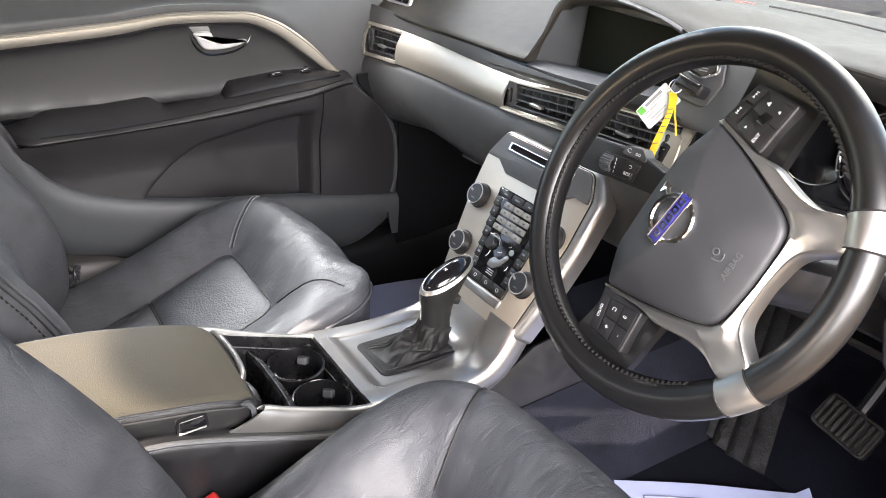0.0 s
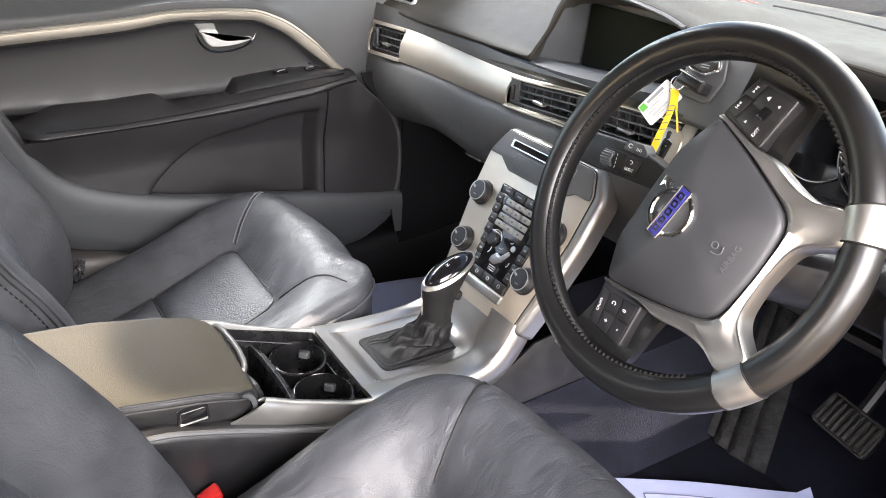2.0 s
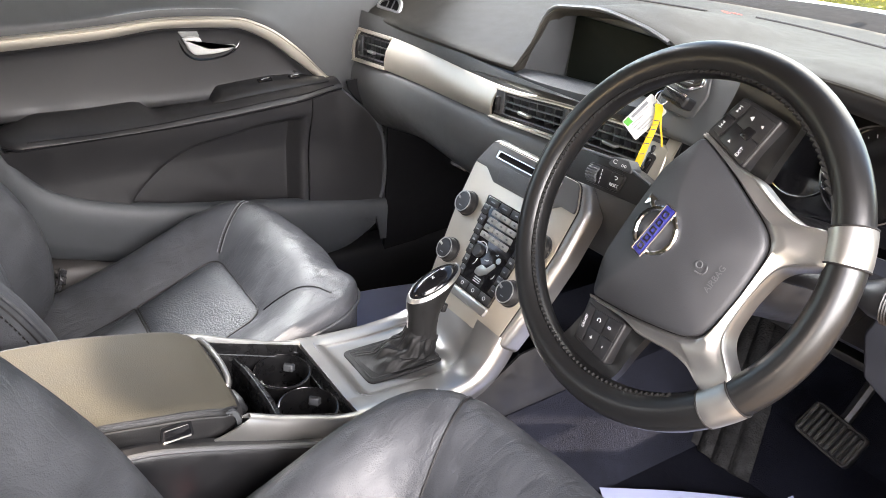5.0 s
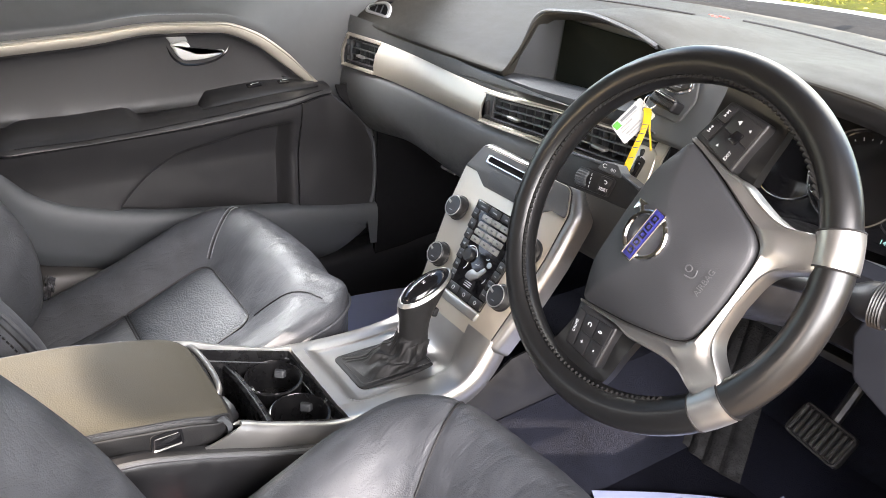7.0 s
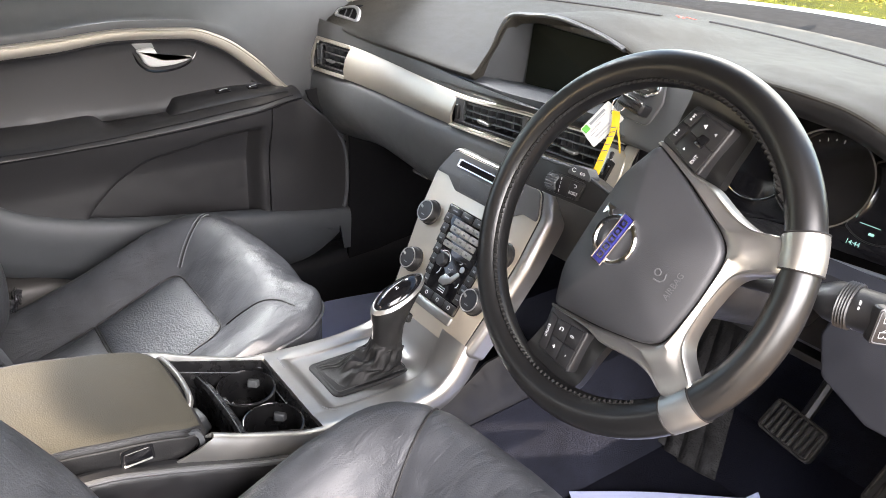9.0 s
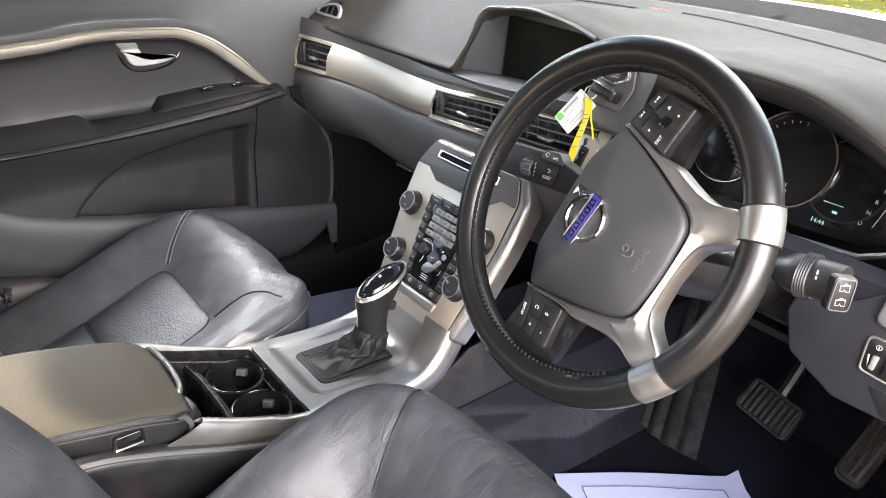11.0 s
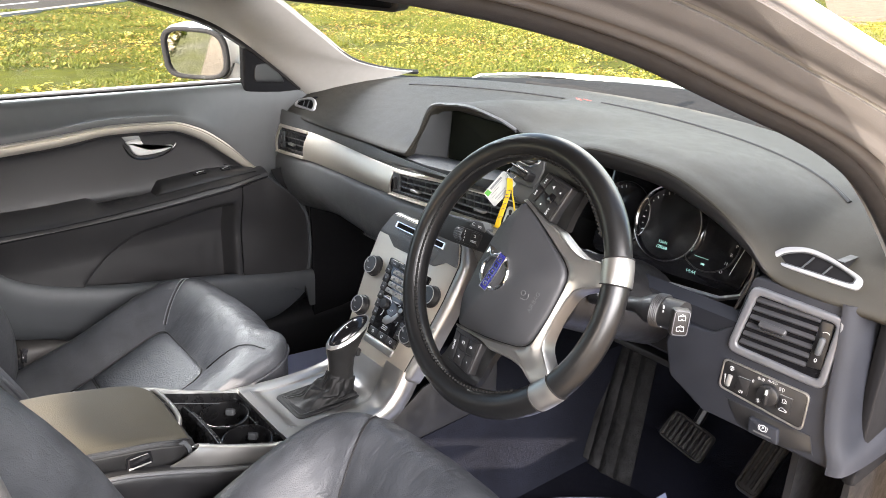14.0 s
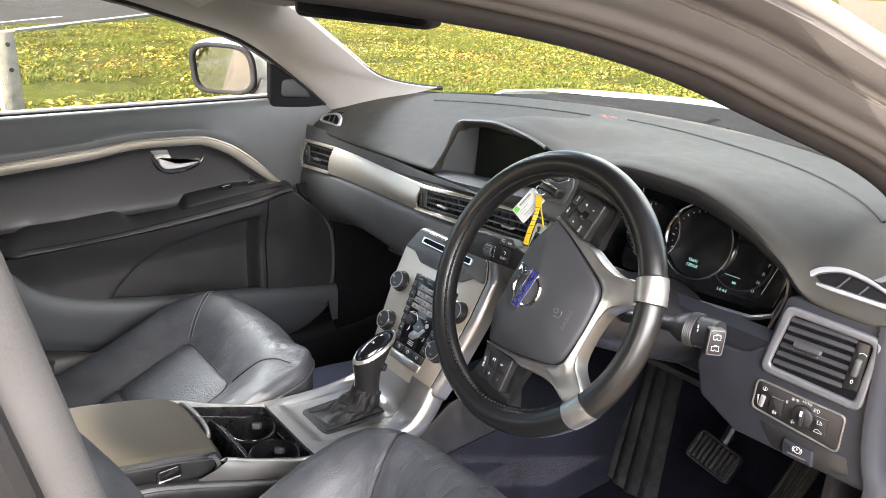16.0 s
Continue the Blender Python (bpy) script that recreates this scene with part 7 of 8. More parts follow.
# white paper, its colour turned blue and darker for skylit shade
SHADED_PAPER = material("white_paper_in_blue_shade", (0.36, 0.40, 0.58), 0.85, vary=0.04, scale=20, bump=0.08)
PQ = [(0.158, 0.248), (0.347, 0.515), (0.605, 0.365), (0.420, 0.095)]
sheet1 = draped("paper_mat", PQ, 18, "printed white paper mat lying on the driver's floor", SHADED_PAPER, FLOOR_Z + 0.023, 0.010, "paper")


def on_paper(u, v):
    x, y = [(PQ[0][i] * (1 - u) + PQ[1][i] * u) * (1 - v) + (PQ[3][i] * (1 - u) + PQ[2][i] * u) * v for i in (0, 1)]
    return Vector((x, y, FLOOR_Z + 0.0238 + 0.010 * (0.6 + 0.5 * math.sin(5 * u + 2 * v)) * (0.3 + 0.7 * abs(math.sin(2.2 * v + 1.2 * u))) + (0.95 * (y - 0.5) if y > 0.5 else 0)))


for edge in ([(0.12, 0.12), (0.88, 0.12)], [(0.88, 0.12), (0.88, 0.88)], [(0.12, 0.12), (0.12, 0.88)]):
    (u0, v0), (u1, v1) = edge
    part("printed_border", tube([on_paper(u0 + (u1 - u0) * k / 24, v0 + (v1 - v0) * k / 24) for k in range(25)], 0.0009, 5), PRINT, sheet1, "thin printed border line")
for u0, u1, v in ((0.30, 0.44, 0.30), (0.24, 0.52, 0.42), (0.24, 0.50, 0.48), (0.60, 0.72, 0.30), (0.60, 0.76, 0.36)):
    part("printed_bar", tube([on_paper(u0 + (u1 - u0) * k / 8, v) for k in range(9)], 0.0022, 5, flat=0.3), PRINT, sheet1)
sheet2 = draped("paper_mat", [(-0.62, 0.05), (-0.56, 0.46), (-0.20, 0.36), (-0.22, 0.05)], 14, "white paper mat lying on the passenger's floor", SHADED_PAPER, FLOOR_Z + 0.03, 0.012, "paper")

# ---- seats ----


def seat(name, cx, oy, oz, s, back, label, group, high, edge_in, seams):
    """A leather seat: raked cushion with a padded rim round a grained insert, and a bolstered back; s: the outboard side."""
    st_ = thing(name, (cx, oy - 0.3, FLOOR_Z), label, "car seat", group)
    base_z = curve([-0.64, -0.433, -0.322, -0.18, -0.10, -0.04, 0.01], [0.405, 0.456, 0.499, 0.563, 0.588, 0.594, 0.594])
    HW = 0.252

    def from_insert(x, y):
        qx, qy = abs(x) - 0.115 + 0.03, max(y + 0.180 + 0.03, -0.5)
        out = math.hypot(max(qx, 0), max(qy, 0)) + min(max(qx, qy), 0) - 0.03
        return out, math.atan2(max(qy, 0.0), max(qx, 0.0) + 1e-6) / (math.pi / 2)

    def from_edge(x, y):
        c_ = 0.105 if x > 0 else max(1.25 * edge_in, 0.05) if edge_in < 0.08 else 0.105
        qx, qy = abs(x) - HW + c_, (y + 0.012) + c_ + 0.9 * x * x
        return -(math.hypot(max(qx, 0), max(qy, 0)) + min(max(qx, qy), 0) - c_)

    def cushion_p(x, y, dz=0.0):
        out, ahead_ = from_insert(x, y)
        z = base_z(y)
        if out > 0:
            side_ = high[1] + (high[0] - high[1]) * smooth(-0.06, 0.06, x)
            z += (side_ * (1 - ahead_) + high[2] * ahead_) * math.sin(min(out / 0.098, 1) * math.pi / 2)
        d = max(from_edge(x, y), 0.0)
        R = edge_in + (0.085 - edge_in) * smooth(-0.20, -0.10, x)
        if d < R:
            z -= R - math.sqrt(max(R * R - (R - d) ** 2, 0))
        return Vector((cx + s * x, oy + y, oz + z + dz))

    def wrinkle(x, y):
        out = max(from_insert(x, y)[0], 0)
        k = min(out / 0.03, 1)
        soft = 0.0022 * noise.noise(Vector((x * 14 + cx * 9, y * 11, 1.0)))
        ridge = abs(noise.noise(Vector((x * 26 + 20 * y + cx * 5, y * 26 - 14 * x, 4.0))))
        fold = -0.0009 * max(0.16 - ridge, 0) / 0.16 + 0.0005 * noise.noise(Vector((x * 40, y * 110 + 30 * x, 7.0)))
        return soft + k * fold

    # seams that part the front roll from the two side rolls
    seams = [spline([(*p, 0) for p in line_], 30) for line_ in seams]

    def on_skin(x, y, dz):
        return cushion_p(x, y, 0.3 * groove(x, y) + wrinkle(x, y) + dz)

    def groove(x, y):
        d = min((Vector((x, y, 0)) - q).length for seam in seams for q in seam)
        return -0.0030 * math.exp(-(d / 0.0055) ** 2)
    outline = []
    for x, y in [(-HW, -0.64 + 0.01 * k) for k in range(53)]:
        outline.append((x, y))
    outline += [(-HW, -0.11 + 0.01 * k) for k in range(14)]
    for k in range(81):
        x = -HW + 2 * HW * k / 80
        outline.append((x, 0.03))
    outline += [(HW, 0.02 - 0.01 * k) for k in range(14)]
    for x, y in [(HW, -0.12 - 0.01 * k) for k in range(53)]:
        outline.append((x, y))
    for k in range(1, 30):
        outline.append((HW - 2 * HW * k / 30, -0.64))
    mid = Vector((0, -0.26))
    ring_ = []
    for q in outline:
        q = Vector(q)
        lo_, hi_ = 0.0, 1.0
        for _ in range(22):
            m_ = (lo_ + hi_) / 2
            p_ = mid + (q - mid) * m_
            if from_edge(p_.x, p_.y) > 0:
                lo_ = m_
            else:
                hi_ = m_
        ring_.append(mid + (q - mid) * lo_)
    rows = []
    for i in range(57):
        k = 1 - (1 - (i + 0.25) / 56.25) ** 1.45
        row = []
        for q in ring_:
            p_ = mid + (q - mid) * k
            row.append(cushion_p(p_.x, p_.y, groove(p_.x, p_.y) + wrinkle(p_.x, p_.y) * (1 - max(k - 0.97, 0) / 0.03)))
        rows.append(row)
    lastr = rows[-1]
    rows.append([Vector((p_.x, p_.y, p_.z - 0.012)) for p_ in lastr])
    rows.append([Vector((p_.x, p_.y, max(p_.z - 0.075, oz + 0.36))) for p_ in lastr])
    rows.append([Vector((cx + (p_.x - cx) * 0.96, p_.y - 0.012, max(min(p_.z - 0.10, oz + 0.44), oz + 0.34))) for p_ in lastr])
    cu = part("cushion", grid(rows, True), LEATHER, st_, "creased black leather cushion", 60)
    part("edge_piping", tube([p_ + Vector((0, 0, -0.009)) + 0.0024 * (Vector((p_.x - cx, p_.y - oy + 0.26, 0)).normalized()) for p_ in lastr[20:195]], 0.0027, 8), LEATHER, cu, "leather piping along the lower edge")
    for y0, y1, mt_ in ((-0.60, -0.338, LEATHER), (-0.334, -0.180, LEATHER_INSERT)):
        ins = []
        edge = rounded([(-0.1155, y0), (0.1155, y0), (0.1155, y1), (-0.1155, y1)], [0.004, 0.004, 0.034 if y1 > -0.2 else 0.004, 0.034 if y1 > -0.2 else 0.004], 6)
        dense = []
        for k in range(len(edge)):
            q0, q1 = edge[k], edge[(k + 1) % len(edge)]
            m_ = max(int((q1 - q0).length / 0.010), 1)
            dense += [q0 + (q1 - q0) * (j / m_) for j in range(m_)]
        c2 = Vector((0, (y0 + y1) / 2))
        for i in range(15):
            k = 1 - (1 - (i + 0.3) / 14.3) ** 1.6
            ins.append([cushion_p((c2 + (q - c2) * k).x, (c2 + (q - c2) * k).y, 0.0005 + 0.0095 * (1 - k ** 5) + 0.0010 * noise.noise(Vector((q.x * 30 * k, q.y * 30 * k, 3.0 + cx)))) for q in dense])
        part("insert_seam", tube([cushion_p(q.x * 1.006, q.y, 0.0022) for q in dense], 0.0013, 6, closed=True), RUBBER, cu, "dark seam round the insert")
        part("insert", grid(ins, True, True), mt_, st_, "grained leather seat insert" if mt_ == LEATHER_INSERT else "smooth leather seat insert", 60)
    for seam, pair in zip(seams, ((-0.0040, 0.0, 0.0040), (0.0,))):
        for off in pair:
            st2 = bmesh.new()
            for k in range(20):
                for f in (0.15, 0.65):
                    d_ = seam[k + 1] - seam[k]
                    n_ = Vector((-d_.y, d_.x, 0)).normalized() * off
                    q0, q1 = seam[k] + d_ * f + n_, seam[k] + d_ * (f + 0.3) + n_
                    q0, q1 = on_skin(q0.x, q0.y, 0.0012), on_skin(q1.x, q1.y, 0.0012)
                    if off:
                        bmesh.ops.create_cube(st2, size=1, matrix=Matrix.Translation((q0 + q1) / 2) @ (q1 - q0).to_track_quat("X", "Z").to_matrix().to_4x4() @ Matrix.Diagonal(((q1 - q0).length, 0.0015, 0.0015, 1)))
            if off:
                tagged(part("stitching", st2, STITCH, cu, "grey stitches"), kind="stuff")
            else:
                st2.free()
                part("seam_cord", tube([on_skin(q.x, q.y, -0.0004) for q in seam[:-3]], 0.0012, 6), RUBBER, cu, "dark seam")
    part("base", box((0.44, 0.46, 0.13), pose(cx, oy - 0.32, 0.372 + oz * 0.5), 0.02), BLACK, st_)

    # back
    def back_p(u, v, d=0.0):
        w = 0.252 - 0.03 * v
        z = oz + 0.46 + 0.70 * v
        a = abs(u)
        fall = 0.072 * (1 - math.sin(min(max((a - 0.46) / 0.32, 0), 1) * math.pi / 2)) * (1 - 0.5 * smooth(0.55, 1, v))
        e = max(a - 0.80, 0) / 0.20
        fall += 0.055 * (1 - math.sqrt(max(1 - e * e, 0))) + 0.04 * smooth(0.9, 1, v)
        return Vector((cx + s * w * u, back(z) + (0.02 * u if s < 0 else 0.0) - fall + d, z))
    us = [math.sin(t * math.pi / 2) for t in np.linspace(-1, 1, 57)]
    br = [[back_p(u, v, 0.0016 * noise.noise(Vector((u * 5 + cx * 3, v * 7, 2.0))) + 0.0007 * noise.noise(Vector((u * 22, v * 30 + u * 9, 5.0 + cx)))) for u in us] for v in np.linspace(0, 1, 44)]
    for row in br:
        l, r = row[0], row[-1]
        row.insert(0, Vector((l.x + s * 0.01, l.y - 0.10, l.z)))
        row.append(Vector((r.x - s * 0.01, r.y - 0.10, r.z)))
    bk = part("backrest", sheet(br, 0.004), LEATHER, st_, "scuffed black leather backrest", 50)
    part("insert", sheet([[back_p(u * 0.455, v, -0.001 + 0.008 * (1 - abs(u) ** 5)) for u in np.linspace(-1, 1, 18)] for v in np.linspace(0.05, 0.93, 20)], 0.004), LEATHER_INSERT, st_, "grained leather back insert", 50)
    if s < 0:
        part("welt", tube([back_p(-0.885, v, 0.0015) for v in np.linspace(0.02, 0.95, 40)], 0.0042, 8), LEATHER, bk, "rolled leather welt along the bolster")
        part("seam", tube([back_p(-0.925, v, 0.0006) for v in np.linspace(0.02, 0.95, 40)], 0.0016, 6), RUBBER, bk)
        st3 = bmesh.new()
        for k in range(90):
            q0, q1 = back_p(-0.955, 0.03 + 0.01 * k, 0.0012), back_p(-0.955, 0.036 + 0.01 * k, 0.0012)
            bmesh.ops.create_cube(st3, size=1, matrix=Matrix.Translation((q0 + q1) / 2) @ (q1 - q0).to_track_quat("X", "Z").to_matrix().to_4x4() @ Matrix.Diagonal((0.0046, 0.0022, 0.0022, 1)))
        tagged(part("stitching", st3, RUBBER, bk, "dark thread stitches"), kind="stuff")
        rs = random.Random(8)
        scuff = bmesh.new()
        for k in range(42):
            u_, v_ = 0.30 + rs.gauss(0, 0.05), 0.40 + rs.gauss(0, 0.035)
            p_ = back_p(u_, v_, 0.0012)
            bmesh.ops.create_cube(scuff, size=1, matrix=Matrix.Translation(p_) @ Matrix.Rotation(rs.random() * 3, 4, "Y") @ Matrix.Diagonal((0.0016 + 0.002 * rs.random(), 0.0008, 0.0012, 1)))
        tagged(part("scuffs", scuff, STITCH, bk, "pale scuff flecks"), kind="stuff")
    part("back_shell", box((0.40, 0.05, 0.56), pose(cx, back(oz + 0.78) - 0.19, oz + 0.78, 24), 0.02), BLACK, st_)
    part("headrest", box((0.26, 0.10, 0.17), pose(cx, back(oz + 1.27) - 0.12, oz + 1.27, 14), 0.045, 5), LEATHER, st_)
    return st_


OUT_SEAM = [(0.112, -0.178), (0.128, -0.160), (0.150, -0.128), (0.178, -0.090), (0.205, -0.060)]
seat("front_seat", -0.372, 0.0, 0.0, -1, curve([0.40, 0.458, 0.549, 0.588, 0.64, 0.71, 0.762, 0.90, 1.16, 1.4], [-0.512, -0.489, -0.469, -0.467, -0.474, -0.503, -0.534, -0.602, -0.71, -0.80]), "creased black leather passenger seat with grained insert", "front seats", (0.072, 0.046, 0.056), 0.020, (OUT_SEAM, [(-0.115, -0.178), (-0.135, -0.157), (-0.160, -0.130), (-0.190, -0.110), (-0.228, -0.098)]))
seat("front_seat", 0.40, -0.035, 0.055, 1, curve([0.45, 0.60, 0.75, 0.8267, 0.8731, 0.9137, 1.0, 1.25, 1.5], [-0.385, -0.428, -0.484, -0.525, -0.5545, -0.580, -0.628, -0.755, -0.87]), "creased black leather driver's seat beside the console", "front seats", (0.088, 0.088, 0.060), 0.085, (OUT_SEAM, [(-0.112, -0.176), (-0.125, -0.150), (-0.148, -0.105), (-0.172, -0.070), (-0.198, -0.040)]))
buckle = thing("seat_belt_buckle", (0.155, -0.47, 0.42), "seat belt buckle with red release button", "buckle")
part("shell", box((0.026, 0.05, 0.08), pose(0.143, -0.437, 0.546, 25), 0.006, 3), BLACK, buckle)
part("release", box((0.022, 0.034, 0.010), pose(0.143, -0.420, 0.586, 25), 0.003), material("red_plastic", (0.5, 0.02, 0.02), 0.4, bump=0), buckle, "red release button")
belt = thing("belt_anchor", (-0.60, -0.50, 0.44), "crumpled belt webbing between seat and door", "seat belt")
WRAP = material("clear_wrap", (0.05, 0.05, 0.055), 0.15, vary=0.6, scale=300, bump=0.6, fine=200, dist=0.003, rvary=0.1)
part("webbing", sheet([[Vector((-0.622 + 0.012 * math.sin(3 * t) + w * 0.016, -0.462 + 0.030 * t + 0.006 * math.sin(17 * t + 3 * w), 0.478 + 0.052 * t + 0.008 * math.sin(23 * t) + w * 0.012 + 0.005 * math.sin(11 * w + 9 * t))) for w in np.linspace(-1, 1, 9)] for t in np.linspace(0, 1, 26)], 0.0012), WRAP, belt, "crumpled shiny webbing")
# ---- mirrors ----
rvm = thing("rear_view_mirror", (0.0, -0.02, 1.30), "black interior rear-view mirror below the roof", "mirror")
RM = fr((0.010, -0.050, 1.2975), (0.41, -0.91, -0.06), (0.0, 0, 1)) @ pose(0, 0, 0, 0, 0, -2)
part("housing", plate(rounded([(-0.122, -0.034), (0.122, -0.034), (0.124, 0.036), (-0.122, 0.036)], 0.014), 0.035, RM @ pose(0, 0, -0.035), 0.007, 4), BLACK, rvm, "matt black mirror housing")
part("mirror_glass", plate(rounded([(-0.115, -0.028), (0.115, -0.028), (0.118, 0.031), (-0.115, 0.031)], 0.010), 0.002, RM, 0.0005), GLOSS, rvm, "gloss black mirror glass")
part("stem", tube([(0.0, -0.02, 1.30), (0.0, 0.03, 1.33), (0.0, 0.06, 1.36)], 0.012, 10), MATT, rvm)
wing = thing("door_mirror", (-0.80, 0.15, 1.02), "silver door mirror outside the passenger window", "mirror")
MM = fr((-0.935, 0.116, 1.087), (0.50, -0.86, -0.13), (0, 0, 1))
mo = []
for k in range(40):
    ca, sa = math.cos(k * math.pi / 20), math.sin(k * math.pi / 20)
    mo.append(Vector((0.104 * math.copysign(abs(ca) ** 0.55, ca), 0.067 * math.copysign(abs(sa) ** 0.55, sa) + 0.008 * ca * (1 if sa < 0 else 0))))
shell = []
for k, z in ((1.0, 0.0), (1.06, -0.02), (1.05, -0.05), (0.9, -0.085), (0.6, -0.105), (0.1, -0.112)):
    shell.append([MM @ Vector((p.x * k, p.y * k, z)) for p in mo])
part("shell", grid(shell, True, True), PAINT, wing, "silver painted shell")
part("bezel", plate(mo, 0.014, MM @ pose(0, 0, -0.004), 0.006, 3, hole=[p * 0.83 for p in mo]), MATT, wing, "black bezel")
REFLECT = material("mirror_glass", (0.55, 0.55, 0.54), 0.02, metal=1.0, vary=0, bump=0, rvary=0)
part("mirror_glass", plate([p * 0.84 for p in mo], 0.002, MM @ pose(0, 0, 0.001), 0), REFLECT, wing)
part("foot", grid([[Vector((x, 0.20 + dy, z)) for dy, z in ((-0.04, 1.0), (0.05, 1.0), (0.05, 1.05), (-0.02, 1.07))] for x in (-0.76, -0.82, -0.90)], True, True), BLACK, wing)
for x in (-0.30, 0.34):
    w = thing("wiper", (x, 0.86, 1.0), "black windscreen wiper lying on the scuttle", "wiper", "wipers")
    part("blade", tube([(x + t * 0.50 - 0.1, 0.83 - 0.25 * (x + t * 0.5 - 0.1) ** 2, 1.038) for t in np.linspace(0, 1, 10)], 0.007, 6), MATT, w)
    part("arm", tube([(x - 0.15, 0.88, 1.02), (x, 0.86, 1.036), (x + 0.2, 0.83, 1.038)], 0.006, 6), MATT, w)
nz = thing("washer_nozzle", (-0.08, 1.12, 1.02), "small pale washer nozzle on the bonnet", "nozzle")
part("nozzle_body", box((0.03, 0.03, 0.016), pose(-0.08, 1.10, 1.028), 0.005, 3), PAINT, nz)

# ---- outside ----
GRASS = material("autumn_grass", (0.050, 0.055, 0.006), 0.9, vary=0.5, scale=5, bump=1.0, fine=120, dist=0.02, spec=0.1)
ASPHALT = material("asphalt", (0.036, 0.033, 0.030), 0.85, vary=0.2, scale=6, bump=0.6, fine=160, dist=0.004, spec=0.08)
LEAFY = material("leaf_litter_path", (0.13, 0.10, 0.075), 0.9, vary=0.4, scale=20, bump=0.8, fine=150, dist=0.01, spec=0.08)
tagged(part("ground", grid([[Vector((x, y, 0.0)) for x in (-300, -60, -20, 0, 20, 300)] for y in (-300, -60, -20, 0, 20, 60, 300)]), GRASS), "grass verge strewn with autumn leaves", "ground", kind="structure")
RD, RN = Vector((-0.78, 0.625, 0)), Vector((-0.625, -0.78, 0))
R0 = Vector((-16.6, 2.0, 0))


def beside(s, n, z):
    return R0 + RD * s + RN * n + Vector((0, 0, z))


tagged(part("road", grid([[beside(s, n, 0.004) for s in np.linspace(-60, 160, 20)] for n in (0.0, 2.5, 5.0, 8.0)]), ASPHALT), "grey asphalt road beyond the verge", "road", kind="structure")
PALE = material("pale_kerb", (0.2, 0.18, 0.15), 0.85, vary=0.2, scale=8, bump=0.5, fine=120, dist=0.004)
tagged(part("kerb", sheet([[beside(s, n, z) for n, z in ((-0.22, 0.0), (-0.2, 0.05), (-0.02, 0.06), (0.0, 0.0))] for s in np.linspace(-60, 160, 60)], 0.01), PALE), "pale kerb edging the road", "kerb", kind="structure")
line = part("road_marking", grid([[beside(s, n, 0.010) for s in np.linspace(2.3, 5.2, 3)] for n in (1.45, 1.60)]), WHITE)
tagged(line, "white road edge line", "road marking", kind="structure")
tagged(part("path", sheet([[Vector((x - 7.6 - 0.5 * (y - 18), y, 0.008)) for x in np.linspace(0, 16, 6)] for y in np.linspace(9, 120, 30)], 0.004), LEAFY), "leaf-strewn gravel path", "path", kind="structure")
tagged(part("driveway", sheet([[Vector((x, y, 0.006)) for x in np.linspace(-1.46, 60, 8)] for y in np.linspace(-60, 4.5, 12)], 0.004), LEAFY), "leaf-strewn asphalt under the parked car", "pavement", kind="structure")

# fallen leaves and tufts as loose cover
def scatter(name, n, maker, seed, label, mat_, category, area):
    rng = random.Random(seed)
    verts, faces = [], []
    for _ in range(n):
        x, y = area(rng)
        if name == "fallen_leaves" and noise.noise(Vector((x * 0.55, y * 0.55, seed))) + 0.5 * noise.noise(Vector((x * 2.1, y * 2.1, seed))) < rng.uniform(-0.35, 0.55):
            continue
        maker(rng, x, y, verts, faces)
    me = bpy.data.meshes.new(name)
    me.from_pydata(verts, [], faces)
    me.materials.append(mat_)
    ob = new(name, me)
    PLACED[ob] = Matrix.Identity(4)
    return tagged(ob, label, category, kind="stuff")


def leaf(rng, x, y, verts, faces):
    r, a, z = 0.010 + 0.026 * rng.random() ** 2, rng.uniform(0, 6.28), rng.uniform(0.012, 0.05)
    tx, ty = rng.uniform(-0.5, 0.5), rng.uniform(-0.5, 0.5)
    k = len(verts)
    for u, v in ((-1, 0), (-0.3, 0.55), (0.5, 0.5), (1, 0), (0.5, -0.5), (-0.3, -0.55)):
        dx, dy = r * (u * math.cos(a) - v * math.sin(a)), r * (u * math.sin(a) + v * math.cos(a))
        verts.append((x + dx, y + dy, z + dx * tx + dy * ty))
    faces.append((k, k + 1, k + 2, k + 3, k + 4, k + 5))


def tuft(rng, x, y, verts, faces):
    for _ in range(5):
        a, h, w = rng.uniform(0, 6.28), rng.uniform(0.02, 0.055), rng.uniform(0.006, 0.014)
        bx, by = x + rng.uniform(-0.05, 0.05), y + rng.uniform(-0.05, 0.05)
        lx, ly = rng.uniform(-0.06, 0.06), rng.uniform(-0.06, 0.06)
        k = len(verts)
        verts += [(bx - w * math.cos(a), by - w * math.sin(a), 0), (bx + w * math.cos(a), by + w * math.sin(a), 0), (bx + lx, by + ly, h)]
        faces.append((k, k + 1, k + 2))


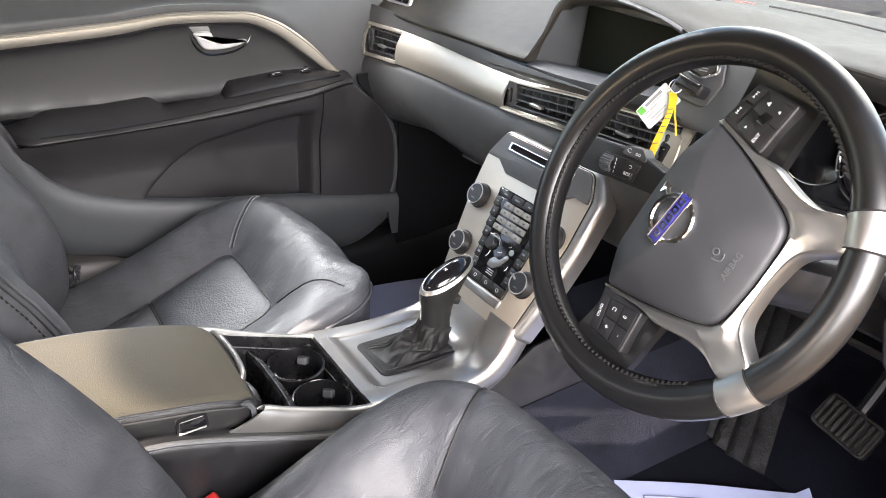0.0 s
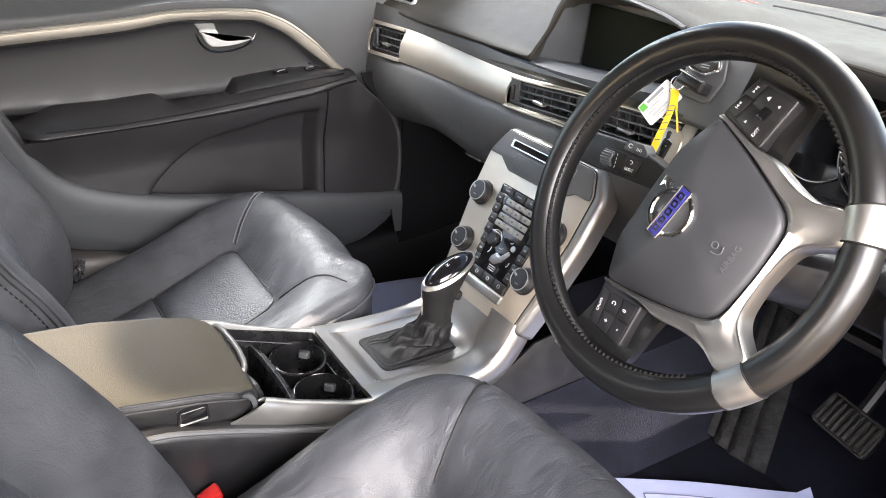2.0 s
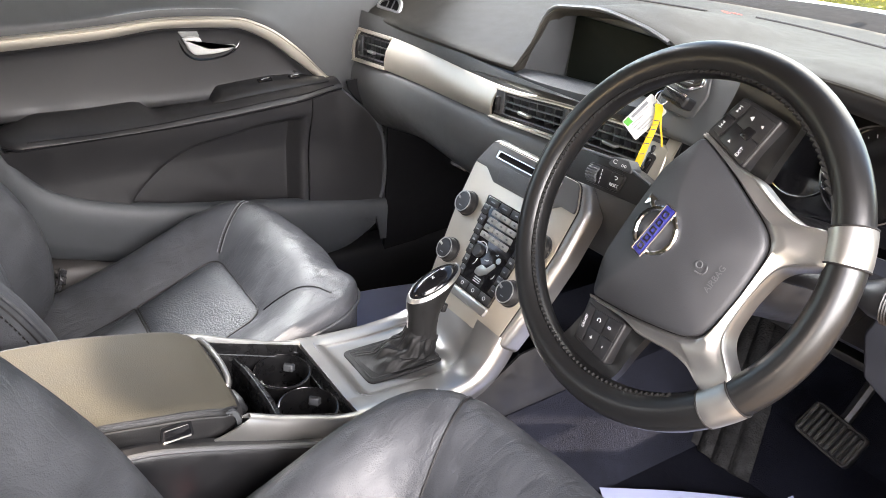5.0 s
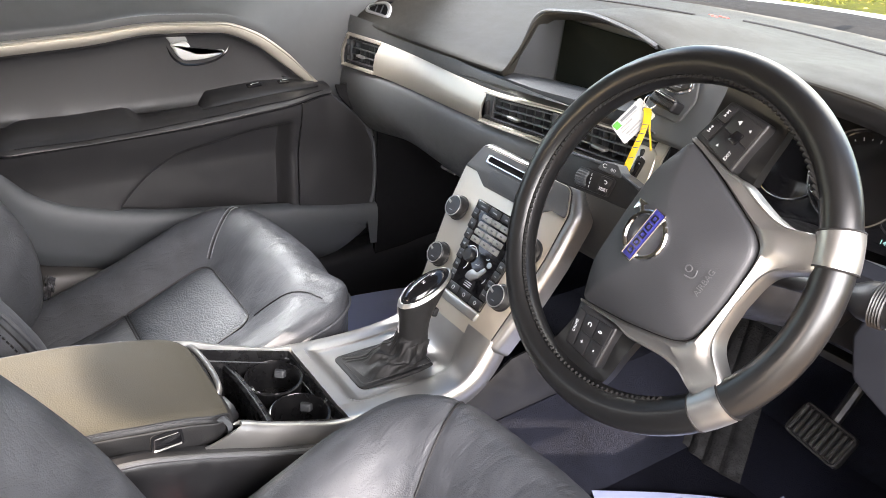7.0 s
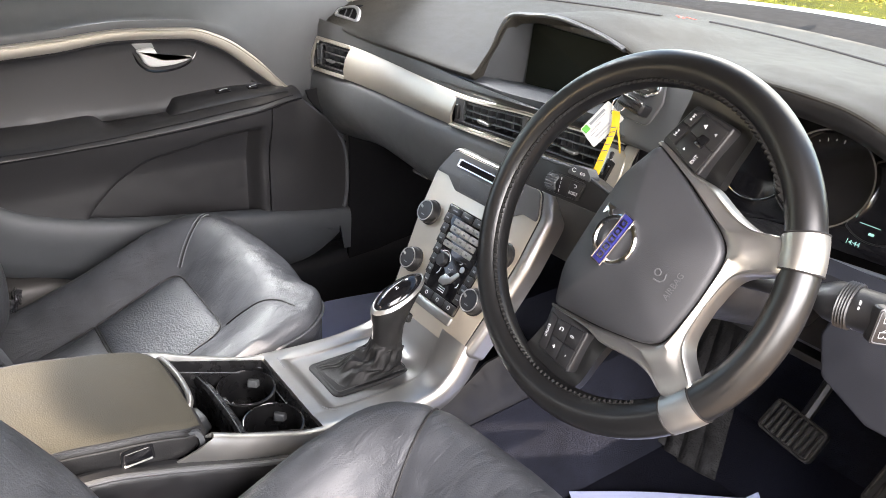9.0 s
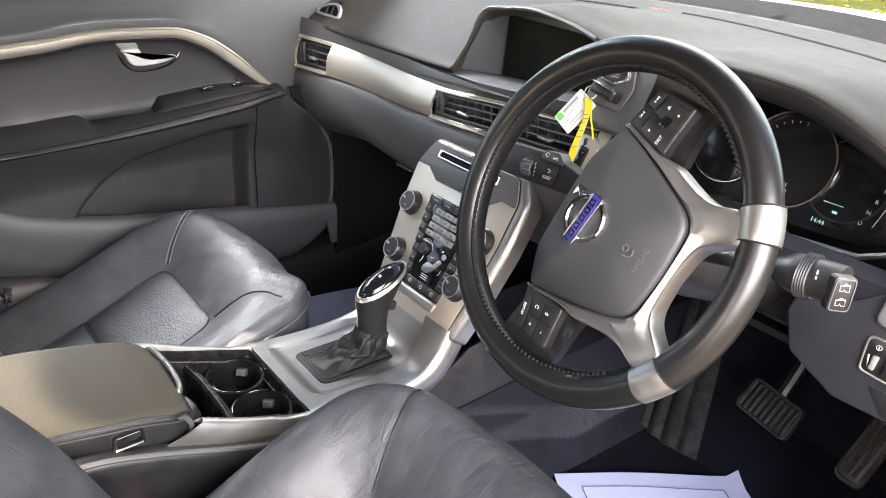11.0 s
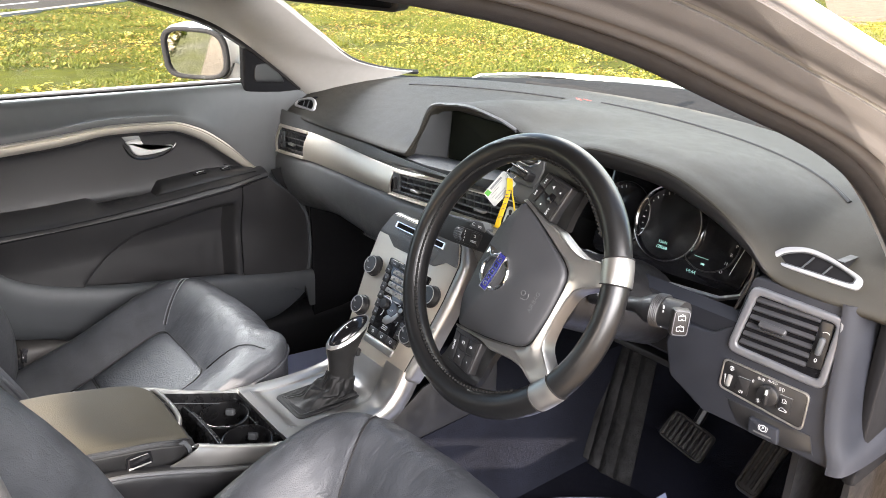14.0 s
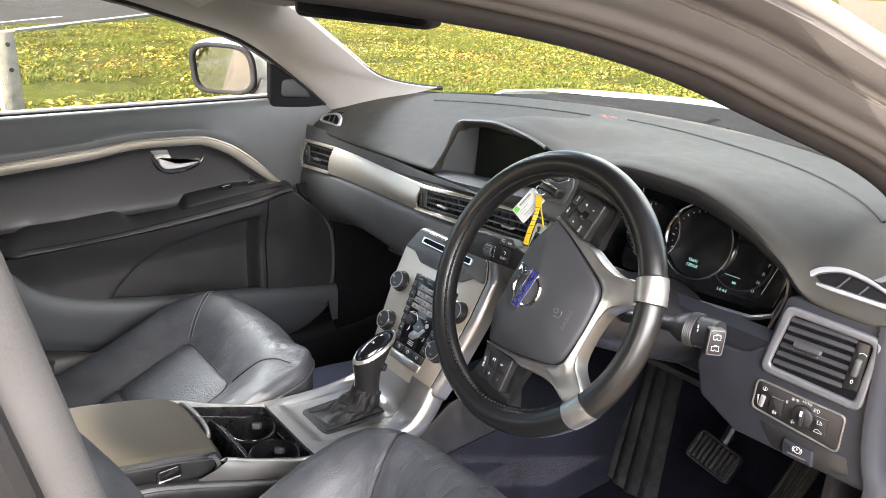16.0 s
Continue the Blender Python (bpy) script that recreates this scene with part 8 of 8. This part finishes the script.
def island(name, colors, rough, trans):
    """Leaves or blades that each take a colour of their own and let light through."""
    mt = bpy.data.materials.new(name)
    mt.use_nodes = True
    nt = mt.node_tree
    b = nt.nodes["Principled BSDF"]
    g = nt.nodes.new("ShaderNodeNewGeometry")
    rp = nt.nodes.new("ShaderNodeValToRGB")
    el = rp.color_ramp.elements
    while len(el) < len(colors):
        el.new(0.5)
    for i, c in enumerate(colors):
        el[i].position, el[i].color = i / (len(colors) - 1), (*c, 1)
    nt.links.new(g.outputs["Random Per Island"], rp.inputs["Fac"])
    nt.links.new(rp.outputs["Color"], b.inputs["Base Color"])
    b.inputs["Roughness"].default_value = rough
    tr = nt.nodes.new("ShaderNodeBsdfTranslucent")
    mx = nt.nodes.new("ShaderNodeMixShader")
    mx.inputs["Fac"].default_value = trans
    nt.links.new(rp.outputs["Color"], tr.inputs["Color"])
    nt.links.new(b.outputs["BSDF"], mx.inputs[1])
    nt.links.new(tr.outputs["BSDF"], mx.inputs[2])
    nt.links.new(mx.outputs["Shader"], nt.nodes["Material Output"].inputs["Surface"])
    return mt


LEAVES = island("fallen_leaf", [(0.13, 0.055, 0.009), (0.22, 0.15, 0.012), (0.10, 0.036, 0.007), (0.20, 0.13, 0.012), (0.26, 0.19, 0.03), (0.14, 0.065, 0.009), (0.30, 0.25, 0.10)], 0.6, 0.2)
BLADES = island("grass_blade", [(0.040, 0.058, 0.003), (0.066, 0.082, 0.004), (0.112, 0.110, 0.006), (0.050, 0.062, 0.003)], 0.7, 0.3)


# yellow leaves, whose bright clumps also stand in for dappled sunlight
YELLOW = island("sunny_yellow_leaf", [(0.30, 0.22, 0.02), (0.42, 0.36, 0.05), (0.26, 0.17, 0.015), (0.46, 0.42, 0.14), (0.34, 0.28, 0.03)], 0.6, 0.25)


def near_verge(rng):
    d = rng.uniform(0, 1) ** 1.4 * 17
    return -1.7 - d, rng.uniform(-6, 6) - 0.1 * d + rng.uniform(0, 1) * d * 1.1


def ahead(rng):
    return rng.uniform(-20, 1.5), rng.uniform(5.0, 26)


def in_clumps(area, seed, size, cut):
    """Places of an area that lie in clumps of the given size."""
    def pick(rng):
        while True:
            x, y = area(rng)
            v = noise.noise(Vector((x / size, y / size, seed))) + 0.45 * noise.noise(Vector((x * 3.1 / size, y * 3.1 / size, seed + 5)))
            if v > cut + rng.uniform(-0.16, 0.16):
                return x, y
    return pick


scatter("fallen_leaves", 60000, leaf, 3, "brown fallen leaves on grass", LEAVES, "leaves", near_verge)
scatter("fallen_leaves", 32000, leaf, 4, "brown fallen leaves on grass", LEAVES, "leaves", ahead)
scatter("sunny_leaf_drifts", 20000, leaf, 7, "yellow leaf drifts on grass, brightened for dappled sun", YELLOW, "leaves", in_clumps(near_verge, 11, 2.2, 0.24))
scatter("sunny_leaf_drifts", 10000, leaf, 8, "yellow leaf drifts on grass, brightened for dappled sun", YELLOW, "leaves", in_clumps(ahead, 12, 3.2, 0.26))
scatter("grass", 60000, tuft, 5, "green and yellow grass tufts", BLADES, "grass", in_clumps(near_verge, 14, 1.5, 0.0))
scatter("grass", 36000, tuft, 6, "green and yellow grass tufts", BLADES, "grass", in_clumps(ahead, 15, 2.2, 0.0))
CONCRETE = material("lichened_concrete", (0.20, 0.18, 0.15), 0.9, vary=0.3, scale=14, bump=0.8, fine=90, dist=0.006)
gp = thing("concrete_post", (-6.2, 0.385, 0), "weathered concrete post in the verge", "post")
part("shaft", box((0.16, 0.16, 1.0), pose(-6.2, 0.385, 0.30), 0.015), CONCRETE, gp)
for z in (0.70, 0.50):
    part("hole", lathe([(0.018, 0), (0.018, 0.004), (0.0005, 0.004)], fr((-6.117, 0.405, z), (1, 0, 0), (0, 0, 1)), 14), BLACK, gp)
